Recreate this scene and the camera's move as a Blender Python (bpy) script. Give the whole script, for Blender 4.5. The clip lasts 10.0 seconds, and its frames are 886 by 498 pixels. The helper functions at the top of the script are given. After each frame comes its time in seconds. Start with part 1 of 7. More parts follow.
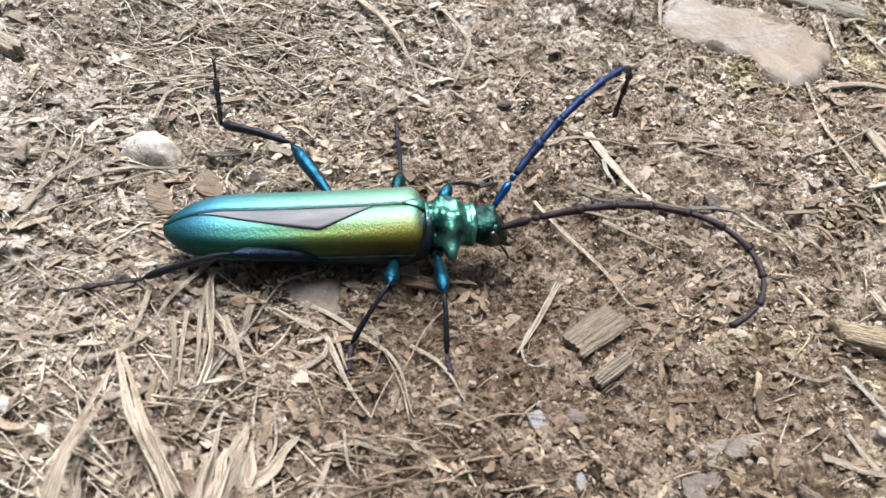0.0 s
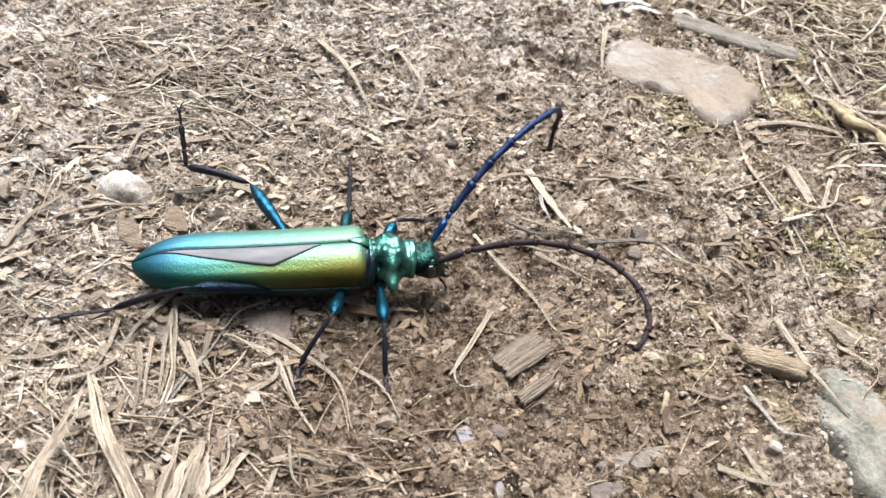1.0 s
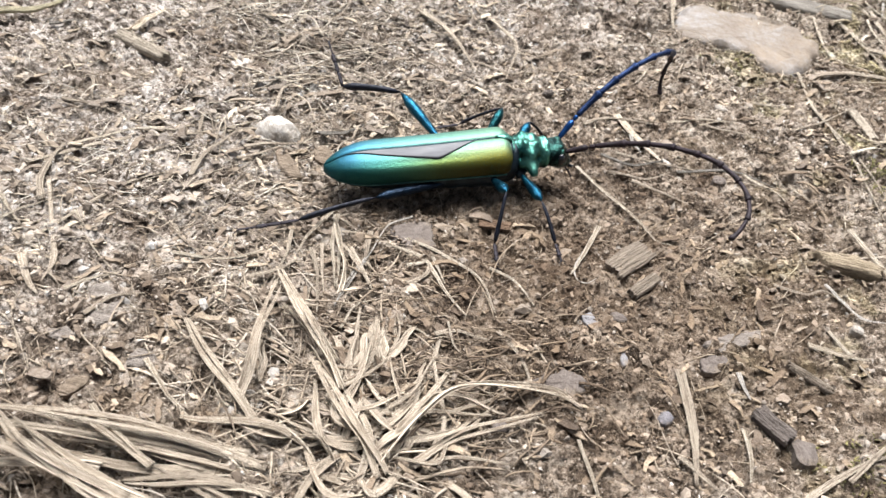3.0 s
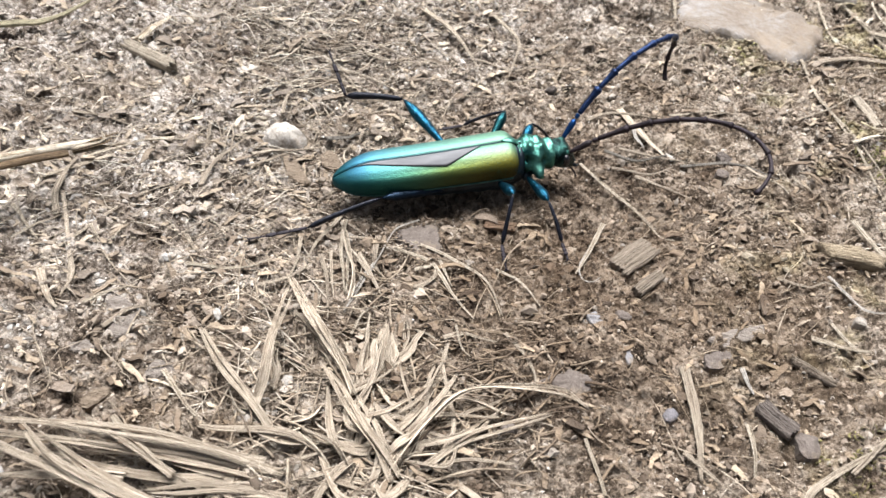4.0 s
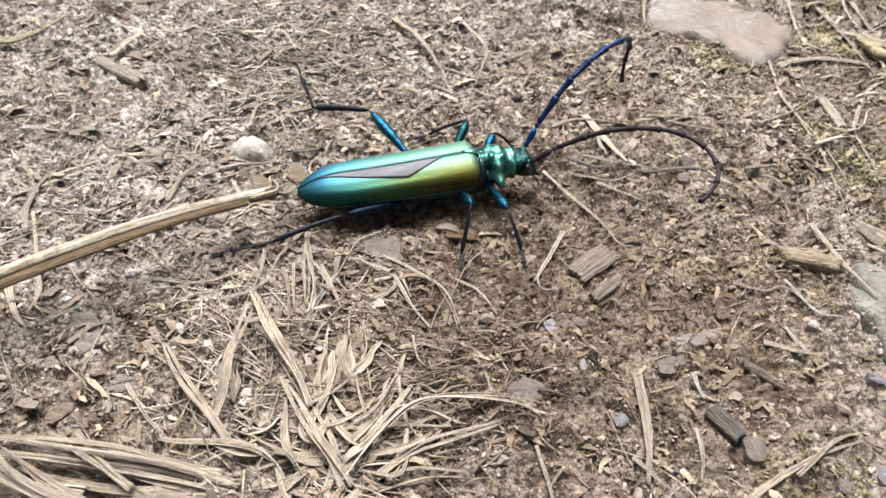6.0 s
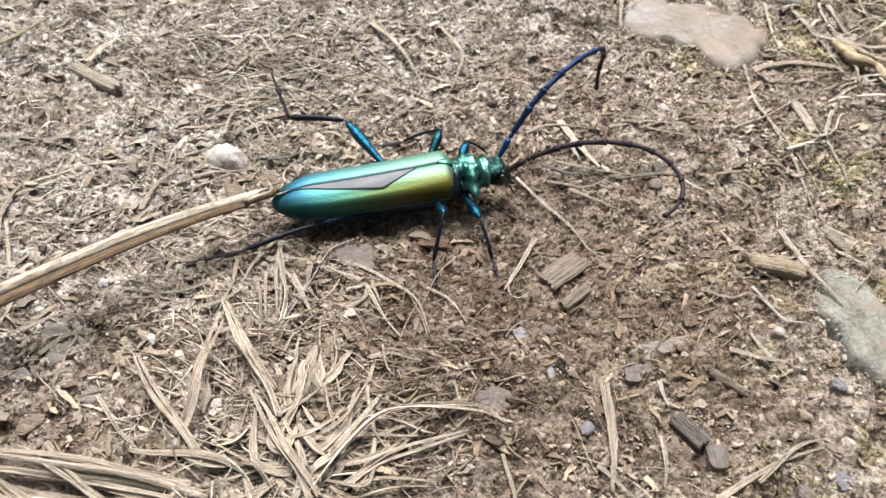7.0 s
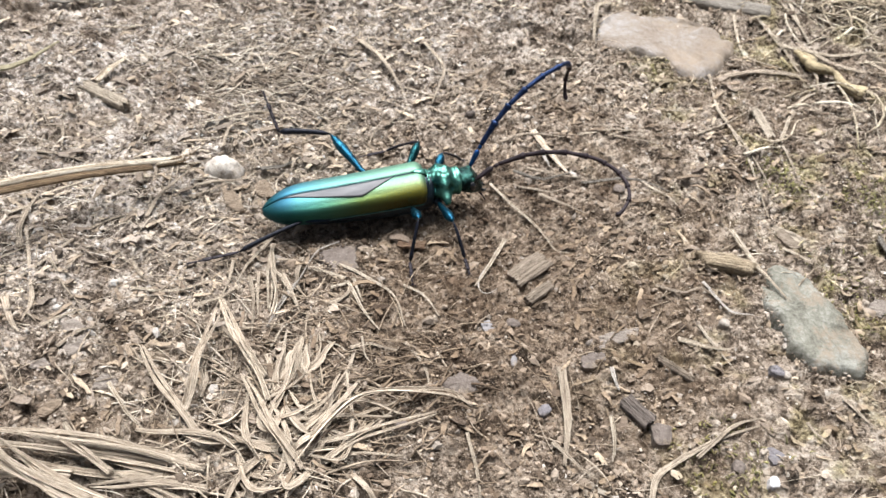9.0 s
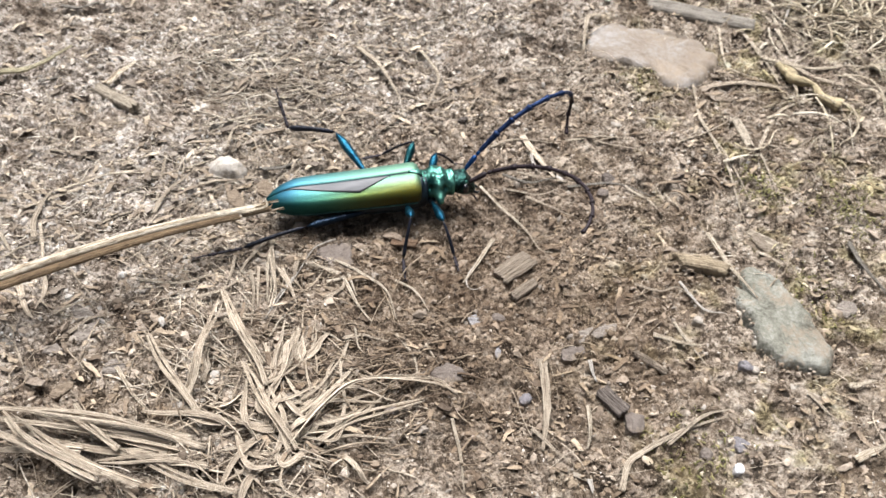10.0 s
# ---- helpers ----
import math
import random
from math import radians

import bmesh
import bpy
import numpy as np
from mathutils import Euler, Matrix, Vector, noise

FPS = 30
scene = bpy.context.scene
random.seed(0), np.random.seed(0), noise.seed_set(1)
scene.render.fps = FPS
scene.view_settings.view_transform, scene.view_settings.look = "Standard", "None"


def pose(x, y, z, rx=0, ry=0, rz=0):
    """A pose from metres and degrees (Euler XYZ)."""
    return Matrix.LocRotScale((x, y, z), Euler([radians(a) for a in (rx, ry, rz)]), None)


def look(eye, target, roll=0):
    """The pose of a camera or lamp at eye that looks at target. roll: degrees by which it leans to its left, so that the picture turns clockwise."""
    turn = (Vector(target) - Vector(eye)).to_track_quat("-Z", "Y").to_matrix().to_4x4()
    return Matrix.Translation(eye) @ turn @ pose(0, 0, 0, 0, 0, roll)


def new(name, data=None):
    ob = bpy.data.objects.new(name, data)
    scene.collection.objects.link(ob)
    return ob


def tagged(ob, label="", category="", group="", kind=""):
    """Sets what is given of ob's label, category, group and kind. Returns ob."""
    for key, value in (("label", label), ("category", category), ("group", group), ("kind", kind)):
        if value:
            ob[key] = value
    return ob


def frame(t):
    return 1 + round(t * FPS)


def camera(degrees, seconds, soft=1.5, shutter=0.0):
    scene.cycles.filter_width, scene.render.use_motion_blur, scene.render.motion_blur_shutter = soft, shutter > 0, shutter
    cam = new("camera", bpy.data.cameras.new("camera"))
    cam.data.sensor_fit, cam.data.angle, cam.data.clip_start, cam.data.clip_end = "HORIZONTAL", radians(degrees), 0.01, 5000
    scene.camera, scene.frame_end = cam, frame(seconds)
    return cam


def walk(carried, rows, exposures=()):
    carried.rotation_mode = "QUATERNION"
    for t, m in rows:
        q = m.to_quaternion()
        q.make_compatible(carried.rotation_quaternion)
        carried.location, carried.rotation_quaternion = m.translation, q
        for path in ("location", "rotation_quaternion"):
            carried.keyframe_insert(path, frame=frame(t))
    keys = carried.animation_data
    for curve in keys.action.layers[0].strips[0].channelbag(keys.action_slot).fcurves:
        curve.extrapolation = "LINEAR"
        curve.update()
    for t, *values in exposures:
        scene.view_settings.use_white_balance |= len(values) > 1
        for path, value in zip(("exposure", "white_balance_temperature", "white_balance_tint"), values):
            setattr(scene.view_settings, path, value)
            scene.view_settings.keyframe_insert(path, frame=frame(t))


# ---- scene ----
# ---- camera ----
C = 0.01  # one centimetre; sizes below are in centimetres
cam = camera(61.49, 10.0, 1.4)
cam.data.dof.use_dof = True
cam.data.dof.focus_distance = 7.6 * C
cam.data.dof.aperture_fstop = 85.0
CAMERA_ROWS = [
    (0, (0.033, -4.617, 4.775), (-0.027, 0.159, -0.342), 12.97),
    (0.2, (0.071, -4.688, 4.714), (0.005, 0.093, -0.363), 12.64),
    (0.5, (0.175, -4.710, 4.789), (0.145, 0.040, -0.352), 12.84),
    (0.7, (0.390, -4.734, 4.976), (0.375, -0.033, -0.073), 12.84),
    (1, (0.376, -4.885, 5.493), (0.424, -0.027, 0.454), 14.10),
    (1.2, (0.264, -5.023, 5.502), (0.344, -0.010, 0.681), 15.88),
    (1.3, (0.260, -5.069, 5.653), (0.236, -0.026, 0.765), 12.89),
    (1.5, (0.036, -5.339, 5.547), (-0.016, -0.269, 0.722), 13.35),
    (1.7, (-0.077, -5.625, 5.465), (-0.209, -0.448, 0.637), 13.66),
    (2, (-0.444, -5.770, 5.354), (-0.495, -0.629, 0.603), 14.54),
    (2.2, (-0.454, -6.108, 5.402), (-0.573, -0.969, 0.548), 14.07),
    (2.5, (-0.004, -6.296, 5.544), (-0.048, -1.214, 0.731), 14.11),
    (2.7, (-0.366, -6.498, 5.502), (-0.549, -1.514, 0.591), 11.76),
    (3.8, (-0.176, -6.422, 5.743), (-0.452, -1.638, 0.640), 9.00),
    (4, (-0.322, -6.418, 5.790), (-0.633, -1.682, 0.645), 8.24),
    (4.2, (-0.493, -6.443, 5.741), (-0.858, -1.712, 0.595), 7.87),
    (4.5, (-0.266, -6.383, 5.721), (-0.570, -1.683, 0.543), 8.56),
    (4.7, (-0.413, -6.319, 6.050), (-0.711, -1.546, 0.835), 7.74),
    (5, (-0.305, -6.430, 6.076), (-0.661, -1.734, 0.897), 7.54),
    (5.2, (-0.073, -6.349, 6.034), (-0.370, -1.671, 0.835), 7.73),
    (6.3, (0.141, -6.318, 6.107), (-0.231, -1.643, 0.911), 6.62),
    (6.5, (0.163, -6.333, 6.115), (-0.153, -1.680, 0.895), 7.28),
    (6.7, (0.233, -6.247, 6.155), (-0.086, -1.651, 0.942), 7.05),
    (7, (0.336, -6.192, 6.293), (0.055, -1.571, 1.043), 7.34),
    (7.2, (0.521, -6.233, 6.294), (0.271, -1.598, 1.114), 7.95),
    (7.5, (0.597, -6.239, 6.501), (0.376, -1.613, 1.252), 7.85),
    (7.7, (0.547, -6.288, 6.473), (0.354, -1.647, 1.282), 8.40),
    (8, (0.595, -6.362, 6.539), (0.366, -1.724, 1.301), 8.16),
    (8.2, (0.654, -6.317, 6.804), (0.399, -1.663, 1.568), 7.56),
    (8.5, (0.686, -6.555, 6.899), (0.363, -1.864, 1.713), 7.08),
    (8.7, (0.604, -6.858, 6.753), (0.249, -2.174, 1.506), 6.76),
    (9, (0.796, -6.653, 6.959), (0.401, -2.056, 1.694), 5.81),
    (9.2, (0.953, -6.727, 7.064), (0.581, -2.038, 1.830), 6.21),
    (9.5, (1.064, -6.843, 7.099), (0.698, -2.247, 1.833), 6.48),
    (9.7, (1.049, -6.851, 7.254), (0.635, -2.219, 2.007), 6.14),
    (10, (0.967, -7.029, 7.307), (0.558, -2.403, 2.069), 6.46),
]
# the clip's camera brightens a little early on, then darkens
EXPOSURES = [(0, 1.38, 6150, 10), (1.0, 1.49, 6220, 10), (2.5, 1.43, 6220, 10), (4.0, 1.35, 6240, 10), (6.5, 1.29, 6270, 10), (8.5, 1.32, 6250, 10), (10.0, 1.27, 6300, 10)]
walk(cam, [(t, look([c * C for c in eye], [c * C for c in aim], roll)) for t, eye, aim, roll in CAMERA_ROWS], EXPOSURES)

# ---- light ----
world = bpy.data.worlds.new("overcast_sky")
scene.world = world
world.use_nodes = True
wn = world.node_tree
wn.nodes.clear()
sky = wn.nodes.new("ShaderNodeTexSky")
sky.sky_type = "NISHITA"
sky.sun_disc = False
sky.sun_elevation = radians(68)
sky.sun_rotation = radians(-25)
sky.dust_density = 4.0
sky.air_density = 1.0
bg = wn.nodes.new("ShaderNodeBackground")
bg.inputs["Strength"].default_value = 0.043
wout = wn.nodes.new("ShaderNodeOutputWorld")
haze = wn.nodes.new("ShaderNodeHueSaturation")
haze.inputs["Saturation"].default_value = 0.5
wn.links.new(sky.outputs[0], haze.inputs["Color"])
wn.links.new(haze.outputs[0], bg.inputs[0])
wn.links.new(bg.outputs[0], wout.inputs[0])
sun = new("sun", bpy.data.lights.new("sun", "SUN"))
sun.data.energy = 5.0
sun.data.angle = radians(44)
sun.data.color = (1.0, 0.985, 0.975)
sun.matrix_world = look((-0.14, 0.34, 0.93), (0, 0, 0))


# ---- materials ----
class Nodes:
    """Small helper round a material's node tree."""

    def __init__(self, name, rough=0.8, metal=0.0, spec=0.3):
        self.mat = bpy.data.materials.new(name)
        self.mat.use_nodes = True
        self.t = self.mat.node_tree
        self.t.nodes.clear()
        self.out = self.t.nodes.new("ShaderNodeOutputMaterial")
        self.b = self.t.nodes.new("ShaderNodeBsdfPrincipled")
        self.b.inputs["Roughness"].default_value = rough
        self.b.inputs["Metallic"].default_value = metal
        self.b.inputs["Specular IOR Level"].default_value = spec
        self.t.links.new(self.b.outputs[0], self.out.inputs[0])
        self.co = self.t.nodes.new("ShaderNodeTexCoord").outputs["Object"]

    def link(self, a, b):
        self.t.links.new(a, b)

    def scaled(self, sx, sy, sz, rot=(0, 0, 0)):
        m = self.t.nodes.new("ShaderNodeMapping")
        m.inputs["Scale"].default_value = (sx, sy, sz)
        m.inputs["Rotation"].default_value = rot
        self.link(self.co, m.inputs["Vector"])
        return m.outputs[0]

    def noise(self, scale, detail=6.0, rough=0.6, vec=None, distort=0.0):
        n = self.t.nodes.new("ShaderNodeTexNoise")
        n.inputs["Scale"].default_value = scale
        n.inputs["Detail"].default_value = detail
        n.inputs["Roughness"].default_value = rough
        n.inputs["Distortion"].default_value = distort
        self.link(vec if vec is not None else self.co, n.inputs["Vector"])
        return n.outputs["Fac"]

    def voronoi(self, scale, out="Distance", feature="F1", vec=None, rnd=1.0):
        n = self.t.nodes.new("ShaderNodeTexVoronoi")
        n.feature = feature
        n.inputs["Scale"].default_value = scale
        n.inputs["Randomness"].default_value = rnd
        self.link(vec if vec is not None else self.co, n.inputs["Vector"])
        return n.outputs[out]

    def ramp(self, fac, stops, mode="LINEAR"):
        r = self.t.nodes.new("ShaderNodeValToRGB")
        r.color_ramp.interpolation = mode
        while len(r.color_ramp.elements) < len(stops):
            r.color_ramp.elements.new(0.5)
        for e, (p, c) in zip(r.color_ramp.elements, stops):
            e.position = p
            e.color = (*c, 1) if len(c) == 3 else c
        self.link(fac, r.inputs[0])
        return r.outputs[0]

    def grey(self, fac, lo, hi):
        m = self.t.nodes.new("ShaderNodeMapRange")
        m.interpolation_type = "SMOOTHSTEP"
        m.inputs["From Min"].default_value = lo
        m.inputs["From Max"].default_value = hi
        self.link(fac, m.inputs["Value"])
        return m.outputs["Result"]

    def mix(self, fac, a, b, kind="MIX"):
        m = self.t.nodes.new("ShaderNodeMix")
        m.data_type = "RGBA"
        m.blend_type = kind
        for sock, v in ((m.inputs[0], fac), (m.inputs[6], a), (m.inputs[7], b)):
            if isinstance(v, (int, float)):
                sock.default_value = v
            elif isinstance(v, tuple):
                sock.default_value = (*v, 1)
            else:
                self.link(v, sock)
        return m.outputs[2]

    def math(self, op, a, b=0.0):
        m = self.t.nodes.new("ShaderNodeMath")
        m.operation = op
        for sock, v in ((m.inputs[0], a), (m.inputs[1], b)):
            if isinstance(v, (int, float)):
                sock.default_value = v
            else:
                self.link(v, sock)
        return m.outputs[0]

    def axis(self, n):
        s = self.t.nodes.new("ShaderNodeSeparateXYZ")
        self.link(self.co, s.inputs[0])
        return s.outputs[n]

    def island(self):
        return self.t.nodes.new("ShaderNodeNewGeometry").outputs["Random Per Island"]

    def random(self):
        return self.t.nodes.new("ShaderNodeObjectInfo").outputs["Random"]

    def earth(self, c, dust=(1.38, 1.47, 1.62)):
        """Damp brown soil round the beetle, dusty grey towards the far side."""
        x, y = self.axis(0), self.axis(1)
        # patches of darker humus and paler silt
        patch = self.noise(135, 5, 0.62, distort=0.8)
        c = self.mix(1.0, c, self.ramp(patch, [(0.36, (0.62, 0.57, 0.52)), (0.47, (0.95, 0.94, 0.92)), (0.55, (1.06, 1.06, 1.05)), (0.68, (1.22, 1.22, 1.21))]), "MULTIPLY")
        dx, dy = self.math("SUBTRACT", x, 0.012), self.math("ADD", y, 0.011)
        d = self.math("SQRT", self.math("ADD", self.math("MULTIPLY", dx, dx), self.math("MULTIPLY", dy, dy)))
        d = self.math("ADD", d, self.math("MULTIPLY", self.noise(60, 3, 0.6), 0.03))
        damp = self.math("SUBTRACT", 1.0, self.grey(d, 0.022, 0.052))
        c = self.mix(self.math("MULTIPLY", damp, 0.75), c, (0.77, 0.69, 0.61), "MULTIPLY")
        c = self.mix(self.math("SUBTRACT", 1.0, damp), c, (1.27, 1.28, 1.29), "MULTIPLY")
        side = self.grey(self.math("SUBTRACT", self.math("MULTIPLY", y, 0.6), self.math("MULTIPLY", x, 0.9)), 0.002, 0.038)
        # the dusty and the algae-stained patches fade out round the spot
        r = self.math("SQRT", self.math("ADD", self.math("MULTIPLY", x, x), self.math("MULTIPLY", y, y)))
        r = self.math("ADD", r, self.math("MULTIPLY", self.noise(25, 3, 0.6), 0.06))
        here = self.math("SUBTRACT", 1.0, self.grey(r, 0.09, 0.17))
        c = self.mix(self.math("MULTIPLY", side, here), c, dust, "MULTIPLY")
        algae = self.math("MULTIPLY", self.grey(self.noise(110, 4, 0.6), 0.52, 0.66), self.grey(x, 0.012, 0.045))
        return self.mix(self.math("MULTIPLY", self.math("MULTIPLY", algae, here), 0.75), c, (0.92, 0.95, 0.62), "MULTIPLY")

    def color(self, c):
        if isinstance(c, tuple):
            self.b.inputs["Base Color"].default_value = (*c, 1)
        else:
            self.link(c, self.b.inputs["Base Color"])

    def bump(self, height, strength=0.5, dist=0.0002):
        n = self.t.nodes.new("ShaderNodeBump")
        n.inputs["Strength"].default_value = strength
        n.inputs["Distance"].default_value = dist
        self.link(height, n.inputs["Height"])
        self.link(n.outputs[0], self.b.inputs["Normal"])


def soil_material():
    n = Nodes("dry_soil", 0.92, 0, 0.2)
    broad = n.noise(45, 4, 0.55)
    mid = n.noise(330, 6, 0.7, distort=0.6)
    fine = n.noise(1900, 5, 0.75)
    tone = n.math("ADD", n.math("MULTIPLY", mid, 0.62), n.math("MULTIPLY", fine, 0.38))
    base = n.ramp(tone, [(0.40, (0.022, 0.016, 0.011)), (0.47, (0.115, 0.086, 0.062)), (0.53, (0.30, 0.245, 0.193)), (0.61, (0.415, 0.36, 0.30))])
    base = n.mix(n.math("MULTIPLY", n.grey(broad, 0.48, 0.62), 0.4), base, (0.19, 0.14, 0.095))
    speck = n.grey(n.voronoi(1100, "Color"), 0.80, 0.86)
    spot = n.grey(n.voronoi(1100), 0.40, 0.25)
    base = n.mix(n.math("MULTIPLY", n.math("MULTIPLY", speck, spot), 0.75), base, (0.50, 0.45, 0.39))
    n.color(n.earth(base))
    crumb = n.math("MULTIPLY", n.voronoi(1300), -0.7)
    n.bump(n.math("ADD", n.math("ADD", n.math("MULTIPLY", mid, 1.2), fine), crumb), 1.0, 0.0011)
    return n.mat


def crumb_material(name="soil_crumb", pale=1.0):
    n = Nodes(name, 0.9, 0, 0.25)
    c = n.ramp(n.island(), [(0.0, (0.045, 0.034, 0.025)), (0.28, (0.14, 0.105, 0.076)), (0.55, (0.25, 0.20, 0.153)), (0.82, (0.35, 0.297, 0.242)), (0.95, (0.46 * pale, 0.41 * pale, 0.355 * pale)), (1.0, (0.62 * pale, 0.58 * pale, 0.53 * pale))])
    c = n.mix(n.math("MULTIPLY", n.noise(2400, 4, 0.7), 0.3), c, (0.13, 0.10, 0.075))
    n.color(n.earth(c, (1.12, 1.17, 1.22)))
    n.bump(n.noise(3500, 4, 0.7), 0.8, 0.0003)
    return n.mat


def litter_material(name, stops, rough=0.8, streak=3200):
    n = Nodes(name, rough, 0, 0.3)
    c = n.ramp(n.island(), stops)
    grime = n.noise(700, 5, 0.75)
    c = n.mix(n.grey(grime, 0.42, 0.68), c, (0.16, 0.122, 0.088))
    c = n.mix(n.math("MULTIPLY", n.noise(streak, 4, 0.7), 0.55), c, (0.10, 0.076, 0.055))
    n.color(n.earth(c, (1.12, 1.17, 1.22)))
    n.bump(n.noise(streak, 4, 0.75), 0.9, 0.0004)
    return n.mat


def straw_material(name, pale, mid, dark, edge=0.5):
    """Dry stems and blades: fibres along the length, paler margins, blotches and grime."""
    n = Nodes(name, 0.7, 0, 0.25)
    own = n.co
    uv = n.t.nodes.new("ShaderNodeTexCoord").outputs["UV"]
    shift = n.t.nodes.new("ShaderNodeVectorMath")
    shift.operation = "ADD"
    n.link(uv, shift.inputs[0])
    n.link(n.math("MULTIPLY", n.random(), 37.0), shift.inputs[1])
    n.co = shift.outputs[0]
    s = n.noise(1.0, 5, 0.65, n.scaled(260, 6.5, 1))
    fine = n.noise(1.0, 4, 0.7, n.scaled(900, 22, 1))
    n.co = uv
    rim = n.grey(n.math("ABSOLUTE", n.axis(1)), 0.27, 0.46)
    n.co = own
    c = n.ramp(n.math("ADD", n.math("MULTIPLY", s, 0.65), n.math("MULTIPLY", fine, 0.35)), [(0.40, dark), (0.49, mid), (0.57, pale)])
    c = n.mix(n.math("MULTIPLY", rim, edge), c, pale)
    blot = n.noise(420, 6, 0.7)
    c = n.mix(n.math("MULTIPLY", n.grey(blot, 0.50, 0.72), 0.65), c, dark)
    c = n.mix(n.math("MULTIPLY", n.random(), 0.4), c, tuple(0.42 * (p + q) for p, q in zip(mid, dark)))
    n.color(c)
    n.bump(n.math("ADD", n.math("ADD", s, fine), n.math("MULTIPLY", blot, 0.4)), 0.9, 0.0004)
    return n.mat


def stone_material(name, a, b, c3, scale=300):
    n = Nodes(name, 0.85, 0, 0.25)
    big = n.noise(scale * 0.5, 6, 0.65, distort=0.7)
    fine = n.noise(scale * 8, 5, 0.75)
    c = n.ramp(n.math("ADD", n.math("MULTIPLY", big, 0.62), n.math("MULTIPLY", fine, 0.38)), [(0.37, a), (0.5, b), (0.63, c3)])
    c = n.mix(n.math("MULTIPLY", n.grey(n.noise(scale * 0.9, 6, 0.75), 0.50, 0.64), 0.75), c, (0.19, 0.15, 0.11))
    n.color(c)
    n.bump(n.math("ADD", n.math("MULTIPLY", big, 2.0), n.math("MULTIPLY", fine, 0.5)), 0.8, 0.0006)
    return n.mat


def wood_material(name, pale, mid, dark):
    n = Nodes(name, 0.8, 0, 0.25)
    s = n.noise(1.0, 6, 0.7, n.scaled(300, 4200, 4200))
    c = n.ramp(s, [(0.32, dark), (0.46, mid), (0.60, pale)])
    c = n.mix(n.math("MULTIPLY", n.grey(n.noise(600, 6, 0.7), 0.40, 0.66), 0.6), c, mid)
    n.color(c)
    n.bump(n.math("ADD", s, n.noise(900, 5, 0.7)), 1.0, 0.0006)
    return n.mat


def elytra_material():
    n = Nodes("green_gold_elytra", 0.58, 0.88, 0.35)
    x, y = n.axis(0), n.axis(1)
    wob = n.math("MULTIPLY", n.math("SUBTRACT", n.noise(160, 3, 0.5), 0.5), 0.003)
    xx = n.math("ADD", x, wob)
    far = n.ramp(n.grey(xx, -0.0142, 0.0066), [(0.0, (0.015, 0.09, 0.17)), (0.12, (0.055, 0.16, 0.195)), (0.30, (0.085, 0.20, 0.19)), (1.0, (0.125, 0.225, 0.155))])
    near = n.ramp(n.grey(xx, -0.0140, 0.0060), [(0.0, (0.010, 0.08, 0.12)), (0.12, (0.034, 0.155, 0.135)), (0.32, (0.07, 0.20, 0.12)), (0.6, (0.125, 0.18, 0.045)), (1.0, (0.165, 0.15, 0.022))])
    side = n.grey(n.math("MULTIPLY", y, -1), 0.0007, 0.0028)
    c = n.mix(side, far, near)
    # bronze lower margin, with the soil's dark reflection painted in by height
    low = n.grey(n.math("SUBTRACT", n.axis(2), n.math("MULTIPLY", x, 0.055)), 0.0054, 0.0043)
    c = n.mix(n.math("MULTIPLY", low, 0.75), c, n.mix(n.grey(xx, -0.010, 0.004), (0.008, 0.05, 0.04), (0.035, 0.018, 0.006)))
    fine = n.noise(5200, 4, 0.7)
    c = n.mix(n.math("MULTIPLY", n.grey(fine, 0.45, 0.75), 0.45), c, (0.04, 0.11, 0.075))
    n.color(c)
    n.bump(n.math("ADD", n.math("ADD", n.math("MULTIPLY", fine, 0.6), n.math("MULTIPLY", n.voronoi(5200), 0.4)), n.math("MULTIPLY", n.noise(1500, 3, 0.6), 0.6)), 0.28, 0.0002)
    return n.mat


def shell_material(name, a, b, rough=0.25, metal=0.9, scale=900, bump=0.4, spec=0.5, cut=(0.35, 0.65)):
    n = Nodes(name, rough, metal, spec)
    c = n.ramp(n.noise(scale, 4, 0.6), [(cut[0], a), (cut[1], b)])
    n.color(c)
    n.bump(n.noise(scale * 2.5, 4, 0.65), bump, 0.0002)
    return n.mat


def membrane_material():
    n = Nodes("grey_wing_membrane", 0.6, 0.0, 0.25)
    v = n.noise(1.0, 5, 0.6, n.scaled(220, 900, 900))
    c = n.ramp(v, [(0.3, (0.075, 0.075, 0.079)), (0.6, (0.12, 0.118, 0.121)), (0.8, (0.172, 0.168, 0.172))])
    n.color(c)
    n.bump(v, 0.25, 0.0002)
    return n.mat


M_SOIL = soil_material()
M_CRUMB = crumb_material("soil_crumb", 0.85)
M_GRIT = crumb_material("soil_grit", 0.62)
M_DIRT = crumb_material("stone_dirt", 0.5)
M_FLAKE = litter_material("plant_flakes", [(0.0, (0.07, 0.05, 0.035)), (0.35, (0.19, 0.14, 0.095)), (0.7, (0.34, 0.265, 0.185)), (1.0, (0.52, 0.43, 0.32))])
M_CRUST = litter_material("bark_crust", [(0.0, (0.09, 0.07, 0.055)), (0.4, (0.17, 0.135, 0.105)), (0.8, (0.25, 0.205, 0.165)), (1.0, (0.36, 0.30, 0.24))])
M_FIBRE = litter_material("dry_fibres", [(0.0, (0.17, 0.13, 0.092)), (0.4, (0.32, 0.255, 0.185)), (0.8, (0.48, 0.405, 0.31)), (1.0, (0.60, 0.53, 0.44))])
M_MAT = litter_material("bleached_grass", [(0.0, (0.18, 0.145, 0.095)), (0.4, (0.36, 0.30, 0.21)), (0.8, (0.52, 0.45, 0.335)), (1.0, (0.64, 0.58, 0.47))])
